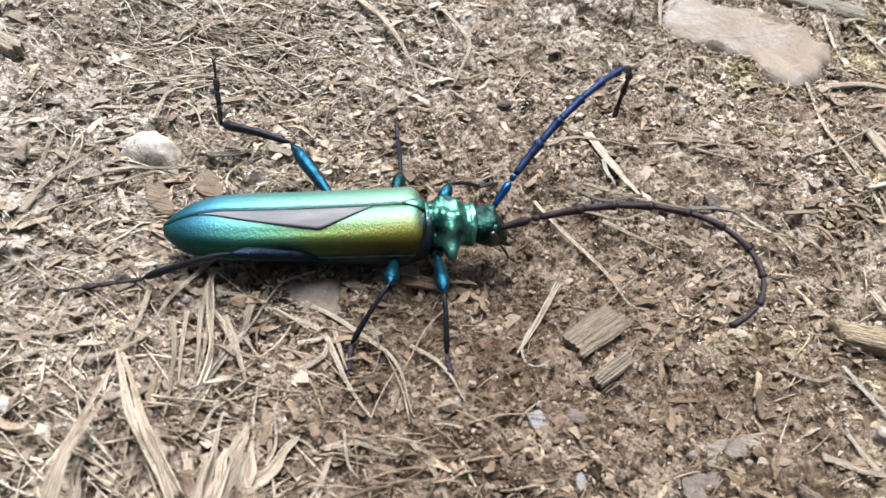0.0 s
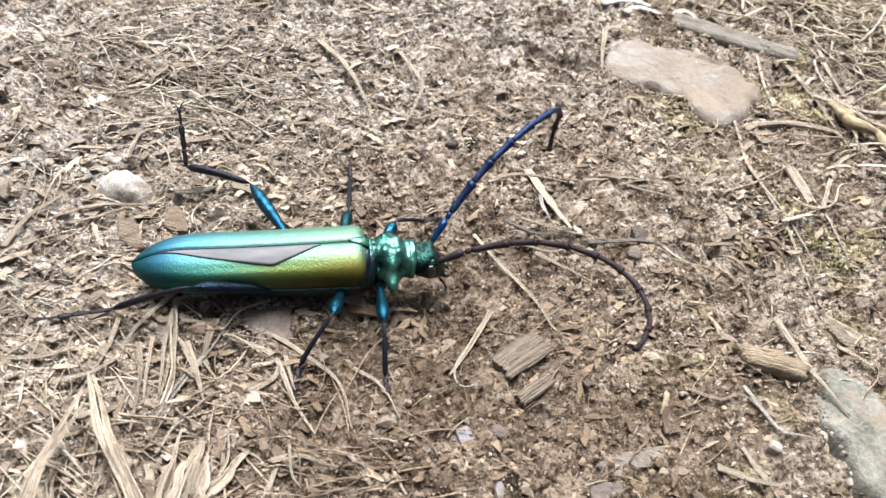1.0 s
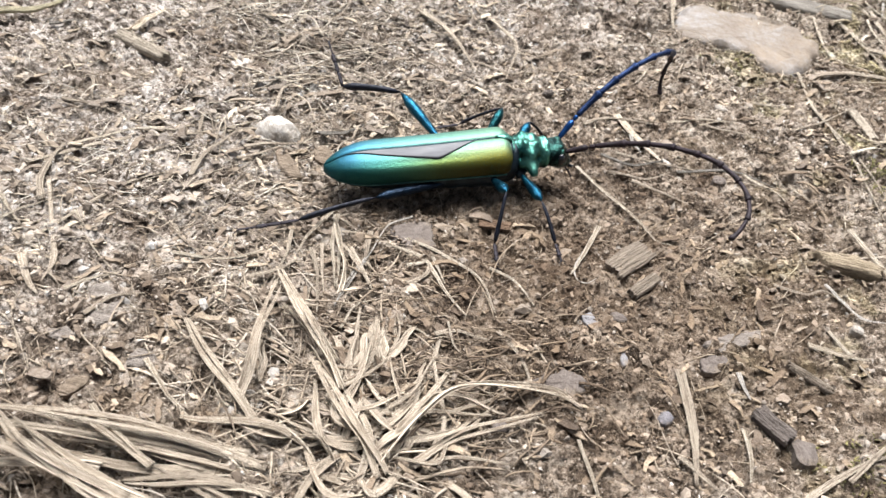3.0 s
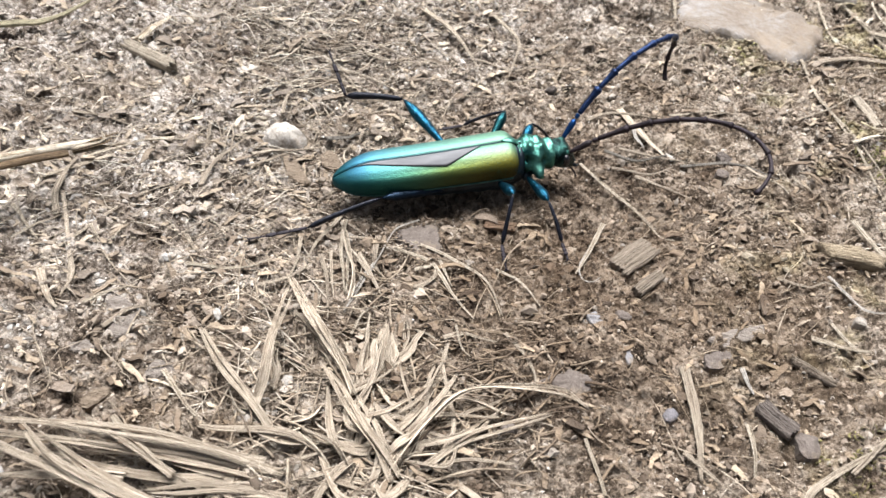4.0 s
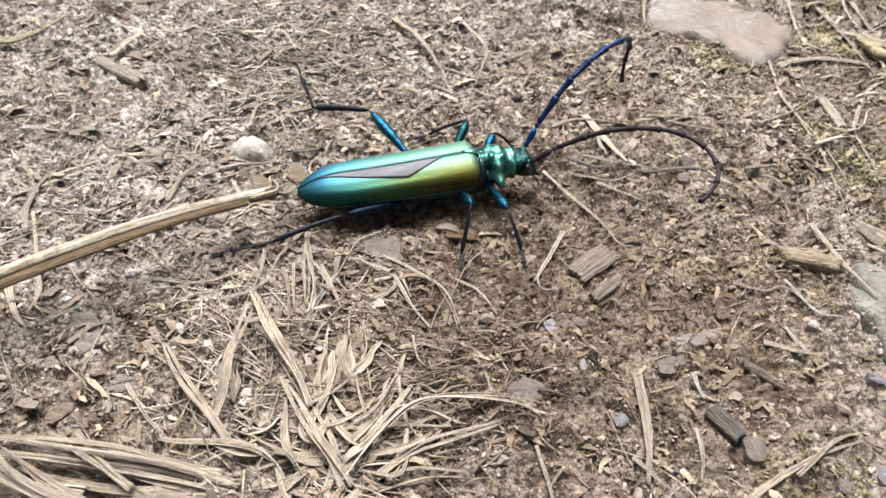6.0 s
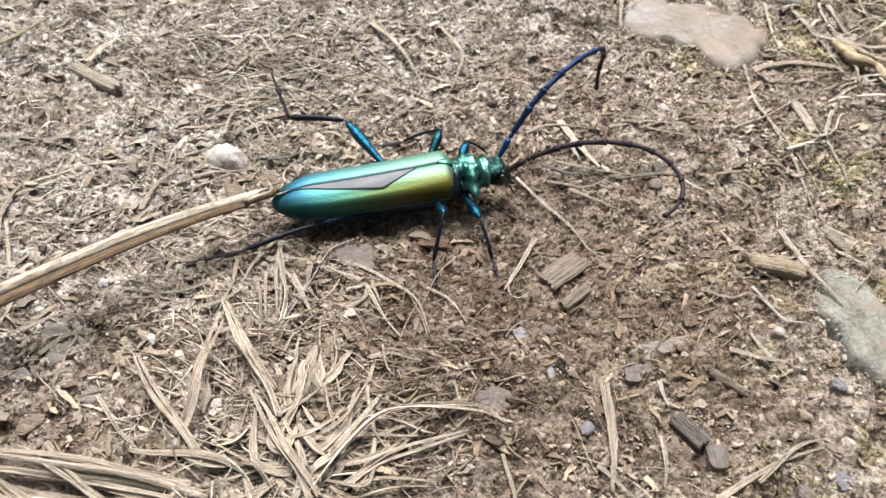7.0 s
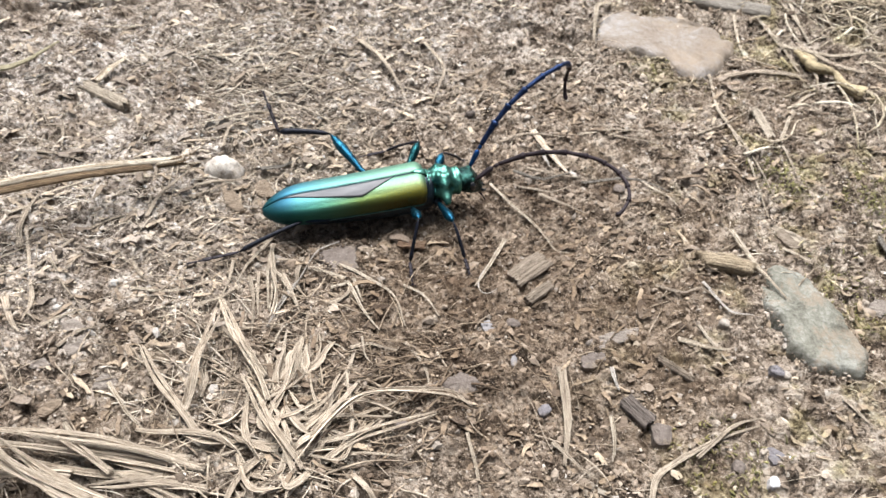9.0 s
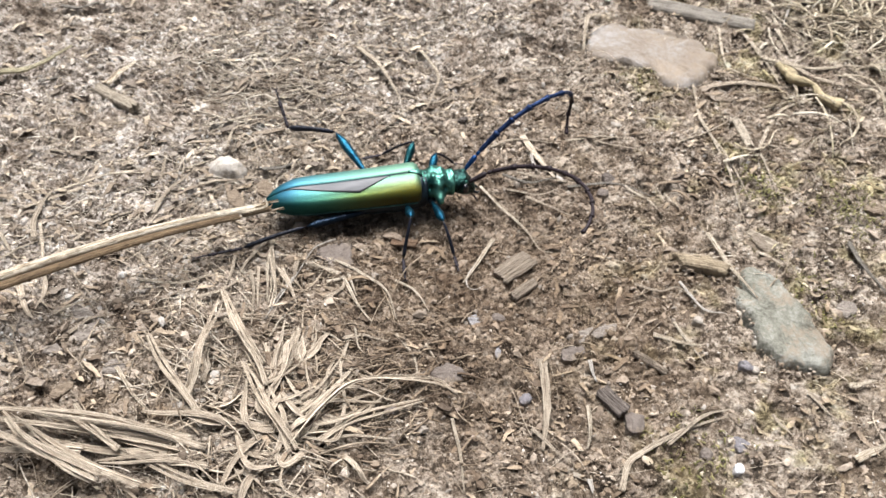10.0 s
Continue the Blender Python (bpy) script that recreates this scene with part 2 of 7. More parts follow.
M_STRAW = straw_material("pale_straw", (0.66, 0.575, 0.46), (0.45, 0.375, 0.275), (0.15, 0.105, 0.066))
M_BLADE = straw_material("dead_grass", (0.70, 0.595, 0.465), (0.50, 0.408, 0.306), (0.25, 0.19, 0.133), 0.35)
M_STEM = straw_material("held_stem", (0.70, 0.63, 0.51), (0.50, 0.41, 0.29), (0.12, 0.075, 0.042), 0.3)
M_SHEATH = straw_material("stem_sheath", (0.34, 0.24, 0.135), (0.155, 0.10, 0.053), (0.05, 0.03, 0.016), 0.25)
M_SHEAF = straw_material("yellow_leaf", (0.50, 0.42, 0.26), (0.33, 0.26, 0.15), (0.11, 0.08, 0.045), 0.4)
M_ROOT = straw_material("dry_root", (0.56, 0.475, 0.365), (0.38, 0.31, 0.23), (0.14, 0.10, 0.07))
M_MOSSYTWIG = straw_material("mossy_twig", (0.42, 0.37, 0.24), (0.29, 0.25, 0.155), (0.12, 0.10, 0.06))
M_TWIG = straw_material("grey_twig", (0.25, 0.222, 0.185), (0.175, 0.155, 0.127), (0.09, 0.075, 0.06))
M_WHITE = straw_material("white_splinter", (0.62, 0.58, 0.52), (0.48, 0.43, 0.37), (0.27, 0.225, 0.18))
M_CHIP = wood_material("weathered_wood", (0.27, 0.222, 0.17), (0.18, 0.142, 0.105), (0.06, 0.045, 0.032))
M_BARK = wood_material("tan_bark", (0.40, 0.325, 0.225), (0.24, 0.185, 0.12), (0.05, 0.036, 0.025))
M_DARKBARK = wood_material("dark_bark", (0.17, 0.14, 0.12), (0.09, 0.072, 0.06), (0.025, 0.02, 0.017))
M_FLAKEGREY = wood_material("grey_bark_flake", (0.30, 0.26, 0.22), (0.21, 0.175, 0.145), (0.09, 0.072, 0.058))
M_LEAF = wood_material("brown_leaf", (0.275, 0.215, 0.155), (0.19, 0.143, 0.10), (0.075, 0.053, 0.038))
M_STICK = wood_material("tan_stick", (0.43, 0.37, 0.29), (0.31, 0.26, 0.198), (0.14, 0.11, 0.082))
M_REDCHIP = wood_material("reddish_wood", (0.27, 0.185, 0.12), (0.19, 0.12, 0.075), (0.085, 0.052, 0.034))
M_BEIGE = stone_material("beige_stone", (0.125, 0.092, 0.066), (0.175, 0.148, 0.122), (0.235, 0.22, 0.208), 150)
M_SLAB = stone_material("grey_green_stone", (0.06, 0.056, 0.042), (0.15, 0.145, 0.117), (0.25, 0.247, 0.218), 300)
M_PEBBLE = stone_material("chalky_pebble", (0.34, 0.295, 0.245), (0.46, 0.415, 0.36), (0.56, 0.52, 0.47), 500)
M_BROWNSTONE = stone_material("brown_stone", (0.075, 0.058, 0.047), (0.12, 0.098, 0.083), (0.175, 0.15, 0.132), 300)
M_BLUESTONE = stone_material("slate_pebble", (0.10, 0.09, 0.09), (0.15, 0.138, 0.142), (0.22, 0.205, 0.212), 500)
M_GRAIN = stone_material("dull_grain", (0.19, 0.16, 0.13), (0.29, 0.255, 0.215), (0.38, 0.345, 0.30), 500)
M_QUARTZ = stone_material("white_quartz", (0.40, 0.385, 0.38), (0.50, 0.49, 0.49), (0.60, 0.59, 0.59), 500)
M_PALECHIP = stone_material("lilac_grey_chip", (0.15, 0.138, 0.135), (0.22, 0.208, 0.206), (0.29, 0.278, 0.28), 500)
M_MOSS = litter_material("moss", [(0.0, (0.07, 0.075, 0.02)), (0.5, (0.17, 0.165, 0.05)), (1.0, (0.32, 0.29, 0.11))], 0.85)
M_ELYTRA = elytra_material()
# dark wing seam, and the painted shadow round the membrane
M_SEAMANDSHADOW = shell_material("seam_and_gap_shadow", (0.01, 0.03, 0.04), (0.02, 0.06, 0.07), 0.4, 0.6)
M_MEMBRANE = membrane_material()
M_PRONOTUM = shell_material("mint_pronotum", (0.006, 0.038, 0.036), (0.075, 0.20, 0.155), 0.42, 0.95, 420, 0.7, 0.3, (0.36, 0.60))
M_RIM = shell_material("teal_rim", (0.02, 0.06, 0.05), (0.05, 0.11, 0.09), 0.4, 0.8)
M_HEAD = shell_material("dark_green_head", (0.002, 0.007, 0.007), (0.022, 0.07, 0.058), 0.36, 0.9, 800, 1.0, 0.5, (0.42, 0.62))
M_BELLY = shell_material("blue_black_belly", (0.003, 0.006, 0.009), (0.010, 0.022, 0.03), 0.4, 0.5)
M_FEMUR = shell_material("steel_blue_femur", (0.004, 0.03, 0.055), (0.012, 0.085, 0.13), 0.34, 0.9, 1500, 0.5, 0.4)
# copy of the blue femur for the near hind leg, shade painted in
M_FEMURSHADE = shell_material("shaded_navy_femur", (0.002, 0.005, 0.012), (0.004, 0.013, 0.026), 0.34, 0.8, 1500, 0.5)
M_FEMURGREEN = shell_material("teal_femur", (0.004, 0.025, 0.03), (0.012, 0.07, 0.075), 0.34, 0.92, 1500, 0.5)
M_TIBIA = shell_material("blue_black_tibia", (0.003, 0.0035, 0.006), (0.008, 0.009, 0.016), 0.45, 0.3, 2000, 0.4, 0.25)
M_TARSUS = shell_material("dark_violet_tarsus", (0.007, 0.005, 0.007), (0.018, 0.013, 0.017), 0.5, 0.2, 2500, 0.5, 0.25)
M_SCAPE = shell_material("bright_blue_scape", (0.008, 0.03, 0.10), (0.016, 0.065, 0.20), 0.3, 0.9, 1500, 0.3)
M_ANTENNA = shell_material("violet_blue_antenna", (0.006, 0.012, 0.036), (0.014, 0.03, 0.082), 0.40, 0.7, 2500, 0.4, 0.3)
# tip joints, and the whole near feeler painted in a shaded tone
M_TIPANDSHADED = shell_material("tip_and_shaded_antenna", (0.008, 0.005, 0.006), (0.02, 0.012, 0.015), 0.5, 0.25, 2500, 0.4, 0.25)
M_EYE = shell_material("black_eye", (0.004, 0.004, 0.005), (0.01, 0.01, 0.012), 0.12, 0.0, 3000, 0.3)


# ---- mesh helpers ----
def hash01(i, j, s):
    h = np.sin(i * 127.1 + j * 311.7 + s * 74.7) * 43758.5453
    return h - np.floor(h)


def vnoise(x, y, s=0.0):
    xi, yi = np.floor(x), np.floor(y)
    u, v = x - xi, y - yi
    u, v = u * u * (3 - 2 * u), v * v * (3 - 2 * v)
    a, b = hash01(xi, yi, s), hash01(xi + 1, yi, s)
    c, d = hash01(xi, yi + 1, s), hash01(xi + 1, yi + 1, s)
    return (a * (1 - u) + b * u) * (1 - v) + (c * (1 - u) + d * u) * v - 0.5


def fbm(x, y, s=0.0, octaves=3):
    out, amp = 0.0, 1.0
    for k in range(octaves):
        out = out + amp * vnoise(x * 2 ** k + 17.3 * k, y * 2 ** k - 9.1 * k, s + k)
        amp *= 0.5
    return out


def cells(x, y, s=0.0):
    """Distance to the nearest of scattered points, for lumpy soil."""
    xi, yi = np.floor(x), np.floor(y)
    best = np.full(np.shape(x), 9.0)
    for i in (-1, 0, 1):
        for j in (-1, 0, 1):
            px, py = xi + i + hash01(xi + i, yi + j, s), yi + j + hash01(xi + i, yi + j, s + 5.3)
            best = np.minimum(best, (px - x) ** 2 + (py - y) ** 2)
    return np.sqrt(best)


def line_distance(x, y, pts):
    best = np.full(np.shape(x), 1e9)
    for (ax, ay), (bx, by) in zip(pts, pts[1:]):
        dx, dy = bx - ax, by - ay
        u = np.clip(((x - ax) * dx + (y - ay) * dy) / (dx * dx + dy * dy), 0, 1)
        best = np.minimum(best, np.hypot(x - ax - u * dx, y - ay - u * dy))
    return best


# cracks in the soil: points, width, depth
CRACKS = [([(-7.8, 2.84), (-7.28, 3.04), (-6.8, 3.2), (-6.27, 3.42), (-5.8, 3.55), (-5.31, 3.76)], 0.05, 0.16), ([(0.45, 4.86), (0.85, 4.82), (1.15, 4.74), (1.42, 4.60), (1.62, 4.42), (1.85, 4.62)], 0.12, 0.42), ([(4.2, -0.7), (4.44, -0.95), (4.42, -1.4), (4.7, -1.62)], 0.06, 0.08)]


# soft hollows and rises of the ground: x, y, radius, height
RISES = [(-1.2, -3.6, 1.3, 0.10), (0.6, 5.1, 0.9, -0.05), (4.8, -0.7, 0.8, -0.04), (3.3, 4.9, 0.8, -0.06), (-0.4, -0.5, 1.0, -0.05)]


def plates(x, y, s=0.0):
    """Overlapping soil plates: a step height with a tilt for each, and the gap between neighbours."""
    xi, yi = np.floor(x), np.floor(y)
    best = np.full(np.shape(x), 9.0)
    second = np.full(np.shape(x), 9.0)
    h = np.zeros(np.shape(x))
    for i in (-1, 0, 1):
        for j in (-1, 0, 1):
            a, b = xi + i, yi + j
            dx, dy = x - a - hash01(a, b, s), y - b - hash01(a, b, s + 5.3)
            d = np.hypot(dx, dy)
            own = hash01(a, b, s + 9.1) - 0.5 + 0.9 * (hash01(a, b, s + 2.7) - 0.5) * dx + 0.9 * (hash01(a, b, s + 3.9) - 0.5) * dy
            near = d < best
            second = np.where(near, best, np.minimum(second, d))
            h = np.where(near, own, h)
            best = np.where(near, d, best)
    return h, second - best


def lie(x, y):
    """The way in which stems and shreds have been trodden flat."""
    return 0.30 + 1.5 * fbm(np.asarray(x) * 0.30, np.asarray(y) * 0.30, 71.0, 2)


def ground_z(x, y):
    """The height of the soil in centimetres."""
    x, y = np.asarray(x, float), np.asarray(y, float)
    z = 0.10 * fbm(x * 0.45, y * 0.45, 3.0, 2) + 0.08 * fbm(x * 1.7, y * 1.7, 11.0, 3)
    z = z + 0.05 * np.abs(fbm(x * 5.0, y * 5.0, 21.0, 3))
    wx, wy = x + 0.09 * fbm(x * 4, y * 4, 61.0, 3), y + 0.09 * fbm(x * 4, y * 4, 67.0, 3)
    # flaky crust, its plates longer along the lie of the stems
    u, v = 0.93 * wx + 0.37 * wy, -0.37 * wx + 0.93 * wy
    crust = np.clip(0.55 + 1.8 * fbm(x * 0.7, y * 0.7, 43.0, 2), 0.15, 1)
    for scale, amp, gap, seed in ((1.9, 0.070, 0.030, 81.0), (4.6, 0.075, 0.035, 87.0), (9.5, 0.048, 0.028, 93.0)):
        h, rim = plates(u * scale, v * scale * 1.9, seed)
        z = z + crust * (amp * h - gap * np.exp(-(rim / 0.10) ** 2))
    z = z + 0.06 * (0.6 - cells(wx * 3.2, wy * 3.2, 39.0)) * (1.1 - crust)
    z = z + 0.15 * (0.55 - cells(wx * 6.5, wy * 6.5, 41.0)) * (1.15 - crust)
    z = z + 0.045 * (0.5 - cells(wx * 13, wy * 13, 47.0)) * (1.5 - 0.6 * crust)
    for pts, width, depth in CRACKS:
        d = line_distance(wx, wy, pts)
        z = z - depth * np.exp(-(d / width) ** 2)
    for cx, cy, r, h in RISES:
        z = z + h * np.exp(-((x - cx) ** 2 + (y - cy) ** 2) / (r * r))
    return z - 0.02


def gz(x, y):
    return float(ground_z(x, y))


def mesh_from(name, verts, faces, mat, smooth=True):
    """A mesh from centimetre coordinates."""
    me = bpy.data.meshes.new(name)
    me.from_pydata((np.asarray(verts, float) * C).tolist(), [], [tuple(int(i) for i in f) for f in faces])
    me.update()
    if smooth:
        me.polygons.foreach_set("use_smooth", np.ones(len(me.polygons), bool))
    me.materials.append(mat)
    return me


def quads_mesh(name, verts, quads, mat, smooth=True):
    """A large quad mesh, quickly, from arrays in centimetres."""
    me = bpy.data.meshes.new(name)
    n, k = len(quads), len(quads[0])
    me.vertices.add(len(verts))
    me.vertices.foreach_set("co", (np.asarray(verts, float) * C).ravel())
    me.loops.add(k * n)
    me.loops.foreach_set("vertex_index", np.asarray(quads, np.int32).ravel())
    me.polygons.add(n)
    me.polygons.foreach_set("loop_start", np.arange(0, k * n, k, dtype=np.int32))
    me.polygons.foreach_set("use_smooth", np.full(n, smooth))
    me.update(calc_edges=True)
    me.validate()
    me.materials.append(mat)
    return me


def lay_uv(me, us, vs):
    """Length and cross position of each corner, for fibres that follow a strand."""
    layer = me.uv_layers.new(name="along")
    idx = np.zeros(len(me.loops), np.int32)
    me.loops.foreach_get("vertex_index", idx)
    layer.data.foreach_set("uv", np.stack([np.asarray(us)[idx], np.asarray(vs)[idx]], -1).astype(np.float32).ravel())
    return me


def part(name, me, parent, label=""):
    ob = new(name, me)
    ob.parent = parent
    return tagged(ob, label)


def spline(pts, n):
    """Points evenly along a smooth curve through pts."""
    p = np.array(pts, float)
    p = np.vstack([2 * p[0] - p[1], p, 2 * p[-1] - p[-2]])
    out = []
    seg = len(p) - 3
    for k in range(n):
        s = k / (n - 1) * seg
        i = min(int(s), seg - 1)
        u = s - i
        a, b, c, d = p[i:i + 4]
        out.append(0.5 * (2 * b + (c - a) * u + (2 * a - 5 * b + 4 * c - d) * u * u + (3 * b - a - 3 * c + d) * u ** 3))
    return np.array(out)


def tube(path, width, thick, sides=8, taper=(1.0, 0.3), wob=0.12, seed=0, groove=0.0, up=(0, 0, 1), twist=0.0, hollow=0.0):
    """Verts and faces of a tapered, uneven strand with an oval section."""
    rng = np.random.default_rng(seed)
    n = len(path)
    tan = np.gradient(path, axis=0)
    tan /= np.linalg.norm(tan, axis=1)[:, None] + 1e-12
    side = np.cross(tan, np.array(up, float))
    side /= np.linalg.norm(side, axis=1)[:, None] + 1e-9
    top = np.cross(side, tan)
    verts, faces = [], []
    ph = rng.uniform(0, 6.28, 6)
    for i in range(n):
        u = i / (n - 1)
        k = taper[0] + (taper[1] - taper[0]) * u ** 1.6
        k *= 1 + wob * (math.sin(9 * u + ph[0]) + 0.6 * math.sin(23 * u + ph[1])) * 0.6
        tw = twist * u + 0.25 * wob * math.sin(6 * u + ph[2])
        for j in range(sides):
            a = 2 * math.pi * j / sides
            r = 1 + groove * (1 if j % 2 else -1)
            dip = 1 - hollow * math.sin(a) ** 4 if math.sin(a) > 0 else 1
            cx, cy = math.cos(a) * width * 0.5 * k * r, math.sin(a) * thick * 0.5 * k * r * dip
            cx, cy = cx * math.cos(tw) - cy * math.sin(tw), cx * math.sin(tw) + cy * math.cos(tw)
            verts.append(path[i] + side[i] * cx + top[i] * cy)
    for i in range(n - 1):
        for j in range(sides):
            a, b = i * sides + j, i * sides + (j + 1) % sides
            faces.append((a, b, b + sides, a + sides))
    faces.append(tuple(range(sides))[::-1])
    faces.append(tuple(range((n - 1) * sides, n * sides)))
    return verts, faces


def blade_solid(path, width, thick, seed=0, twist=0.0):
    """A keeled grass blade with ribs and a frayed, tapering tip."""
    rng = np.random.default_rng(seed)
    n, m = len(path), 9
    tan = np.gradient(path, axis=0)
    tan /= np.linalg.norm(tan, axis=1)[:, None] + 1e-12
    side = np.cross(tan, (0, 0, 1.0))
    side /= np.linalg.norm(side, axis=1)[:, None] + 1e-9
    top = np.cross(side, tan)
    keel, ph = rng.choice([-0.4, 0.35, 0.5]) * rng.uniform(0.4, 1.1), rng.uniform(0, 6.28, 4)
    rib = rng.uniform(-1, 1, m) * thick * 0.5
    fray = rng.uniform(0, 0.12, m)
    verts, faces = [], []
    for sgn in (1, -1):
        for i in range(n):
            u = i / (n - 1)
            w = width * min(1.0, 0.45 + 1.1 * u) * (1 + 0.12 * math.sin(7 * u + ph[0]) + 0.06 * math.sin(19 * u + ph[1]))
            tw = twist * u + 0.25 * math.sin(4 * u + ph[2])
            for j in range(m):
                a = (j / (m - 1) - 0.5)
                x, z = a * w, keel * w * abs(2 * a) ** 1.3 * 0.5 + rib[j] + sgn * thick * 0.5
                x, z = x * math.cos(tw) - z * math.sin(tw), x * math.sin(tw) + z * math.cos(tw)
                p = path[i] + side[i] * x + top[i] * z
                if i == 0:
                    p = p - tan[0] * fray[j] * (1.0 - 1.6 * abs(a))
                verts.append(p)
    N = n * m
    for i in range(n - 1):
        for j in range(m - 1):
            a = i * m + j
            faces.append((a, a + 1, a + m + 1, a + m))
            faces.append((N + a, N + a + m, N + a + m + 1, N + a + 1))
        for j in (0, m - 1):
            a = i * m + j
            faces.append((a, a + m, N + a + m, N + a) if j == 0 else (a, N + a, N + a + m, a + m))
    for i in (0, n - 1):
        for j in range(m - 1):
            a = i * m + j
            faces.append((a, N + a, N + a + 1, a + 1) if i == 0 else (a, a + 1, N + a + 1, N + a))
    return verts, faces


def strand_mesh(name, path, width, thick, mat, **kw):
    """A strand whose local x axis runs along it; returns the mesh and its pose."""
    path = np.array(path, float)
    org = path[0].copy()
    d = path[-1] - path[0]
    az = math.atan2(d[1], d[0])
    c, s = math.cos(-az), math.sin(-az)
    q = path - org
    local = np.stack([q[:, 0] * c - q[:, 1] * s, q[:, 0] * s + q[:, 1] * c, q[:, 2]], -1)
    run = np.r_[0, np.cumsum(np.linalg.norm(np.diff(local, axis=0), axis=1))] * C
    if name == "blade":
        v, f = blade_solid(local, width, thick, **kw)
        us, vs = np.tile(np.repeat(run, 9), 2), np.tile(np.linspace(-0.5, 0.5, 9), 2 * len(run))
    else:
        v, f = tube(local, width, thick, hollow=0.8, sides=10, **kw)
        us, vs = np.repeat(run, 10), np.tile(0.5 * np.cos(np.linspace(0, 2 * np.pi, 10, endpoint=False)), len(run))
    return lay_uv(mesh_from(name, v, f, mat), us, vs), pose(*(org * C), 0, 0, math.degrees(az))


VIEW = np.array([0.4, -6.5, 6.2])


def raised(p, z):
    """A place seen over the ground point p, z above the ground."""
    q = np.array([p[0], p[1], 0.0])
    return q + (VIEW - q) * (z / VIEW[2])


def on_ground(pts, n, lift=0.03, arch=0.0):
    """A smooth path that lies on the soil, arched between its ends."""
    flat = spline([(x, y, 0) for x, y in pts], n)
    u = np.linspace(0, 1, n)
    # small kinks to either side
    d = np.gradient(flat[:, :2], axis=0)
    d /= np.linalg.norm(d, axis=1)[:, None] + 1e-9
    run = np.r_[0, np.cumsum(np.linalg.norm(np.diff(flat[:, :2], axis=0), axis=1))]
    kink = 0.025 * fbm(run * 2.2 + pts[0][0] * 9, run * 0 + pts[0][1] * 7, 5.0, 3) * np.sin(np.pi * np.clip(u, 0.04, 0.96))
    flat[:, 0] -= d[:, 1] * kink
    flat[:, 1] += d[:, 0] * kink
    # stiff strands rest on the high spots, so the soil's bumps are evened out along them
    g = ground_z(flat[:, 0], flat[:, 1])
    w = max(n // 4, 2)
    g = np.convolve(np.pad(g, w, "edge"), np.ones(2 * w + 1) / (2 * w + 1), "valid")
    flat[:, 2] = g * 0.6 + 0.02 + lift + arch * np.sin(np.pi * u)
    return flat


def strand(name, pts, width, thick, mat, label, category, group="", lift=0.03, arch=0.0, n=30, **kw):
    if name == "root":
        width, thick, lift = width * 0.85, thick * 0.8, lift * 0.7
    me, m = strand_mesh(name, on_ground(pts, n, lift, arch), width, thick, mat, **kw)
    ob = new(name, me)
    ob.matrix_world = m
    return tagged(ob, label, category, group)


def lump(name, outline, height, mat, label, category, group="", seed=0, rough=0.06, flat=0.75, sink=0.08, z=None, tilt=0.0, dip=0.0, relief=None, rings=9, steps=56, dome=0.0, chip=0.0):
    """A stone, chip or flake from its rough outline on the ground, domed and uneven."""
    o = np.array(outline, float)
    ctr = o.mean(0)
    closed = np.vstack([o, o[:1]])
    L = np.r_[0, np.cumsum(np.linalg.norm(np.diff(closed, axis=0), axis=1))]
    s = np.linspace(0, L[-1], steps, endpoint=False)
    ring = np.stack([np.interp(s, L, closed[:, k]) for k in (0, 1)], -1) - ctr
    soft = ring.copy()
    for _ in range(2):
        soft = 0.5 * soft + 0.25 * (np.roll(soft, 1, 0) + np.roll(soft, -1, 0))
    size = np.sqrt(np.mean(np.sum(ring ** 2, 1)))
    jag = 1 + rough * (fbm(s / size * 3.0, s * 0 + seed, 2.0, 3))
    soft = soft * jag[:, None]
    verts, faces = [], []
    base = gz(*ctr) * 0.5 if z is None else z
    for r in range(rings):
        u = r / (rings - 1)
        if dome:
            k, h = max(math.cos(u * math.pi / 2) ** dome, 0.02), -sink + (height + sink) * math.sin(u * math.pi / 2)
        elif u < 0.35:
            k, h = 1.0 - 0.03 * (1 - u / 0.35), -sink + (height * 0.75 + sink) * (u / 0.35)
        else:
            w = (u - 0.35) / 0.65
            k = max(1 - w ** (1.0 / max(flat, 0.05)) * 0.98 - 0.02 * w, 0.02) if flat < 0.5 else 1 - w * 0.97
            h = height * (0.75 + 0.25 * (1 - (1 - w) ** 3))
        for j in range(steps):
            x, y = soft[j] * k
            g = (rough if relief is None else relief) * size * 0.6 * fbm(np.array([x / size * 2.5 + seed]), np.array([y / size * 2.5]), 7.0, 3)[0]
            if chip and u > 0.2:
                g += chip * float(plates(np.array(x / size * 1.6 + seed), np.array(y / size * 1.6), 3.0)[0]) + 0.35 * chip * float(plates(np.array(x / size * 4 + seed), np.array(y / size * 4), 8.0)[0])
            verts.append((x, y, h + g * (1 if u > 0.2 else 0) + tilt * x + dip * y))
    for r in range(rings - 1):
        for j in range(steps):
            a, b = r * steps + j, r * steps + (j + 1) % steps
            faces.append((a, b, b + steps, a + steps))
    faces.append(tuple(range((rings - 1) * steps, rings * steps)))
    faces.append(tuple(range(steps))[::-1])
    ob = new(name, mesh_from(name, verts, faces, mat, smooth=steps > 20))
    ob.location = (ctr[0] * C, ctr[1] * C, base * C)
    return tagged(ob, label, category, group)


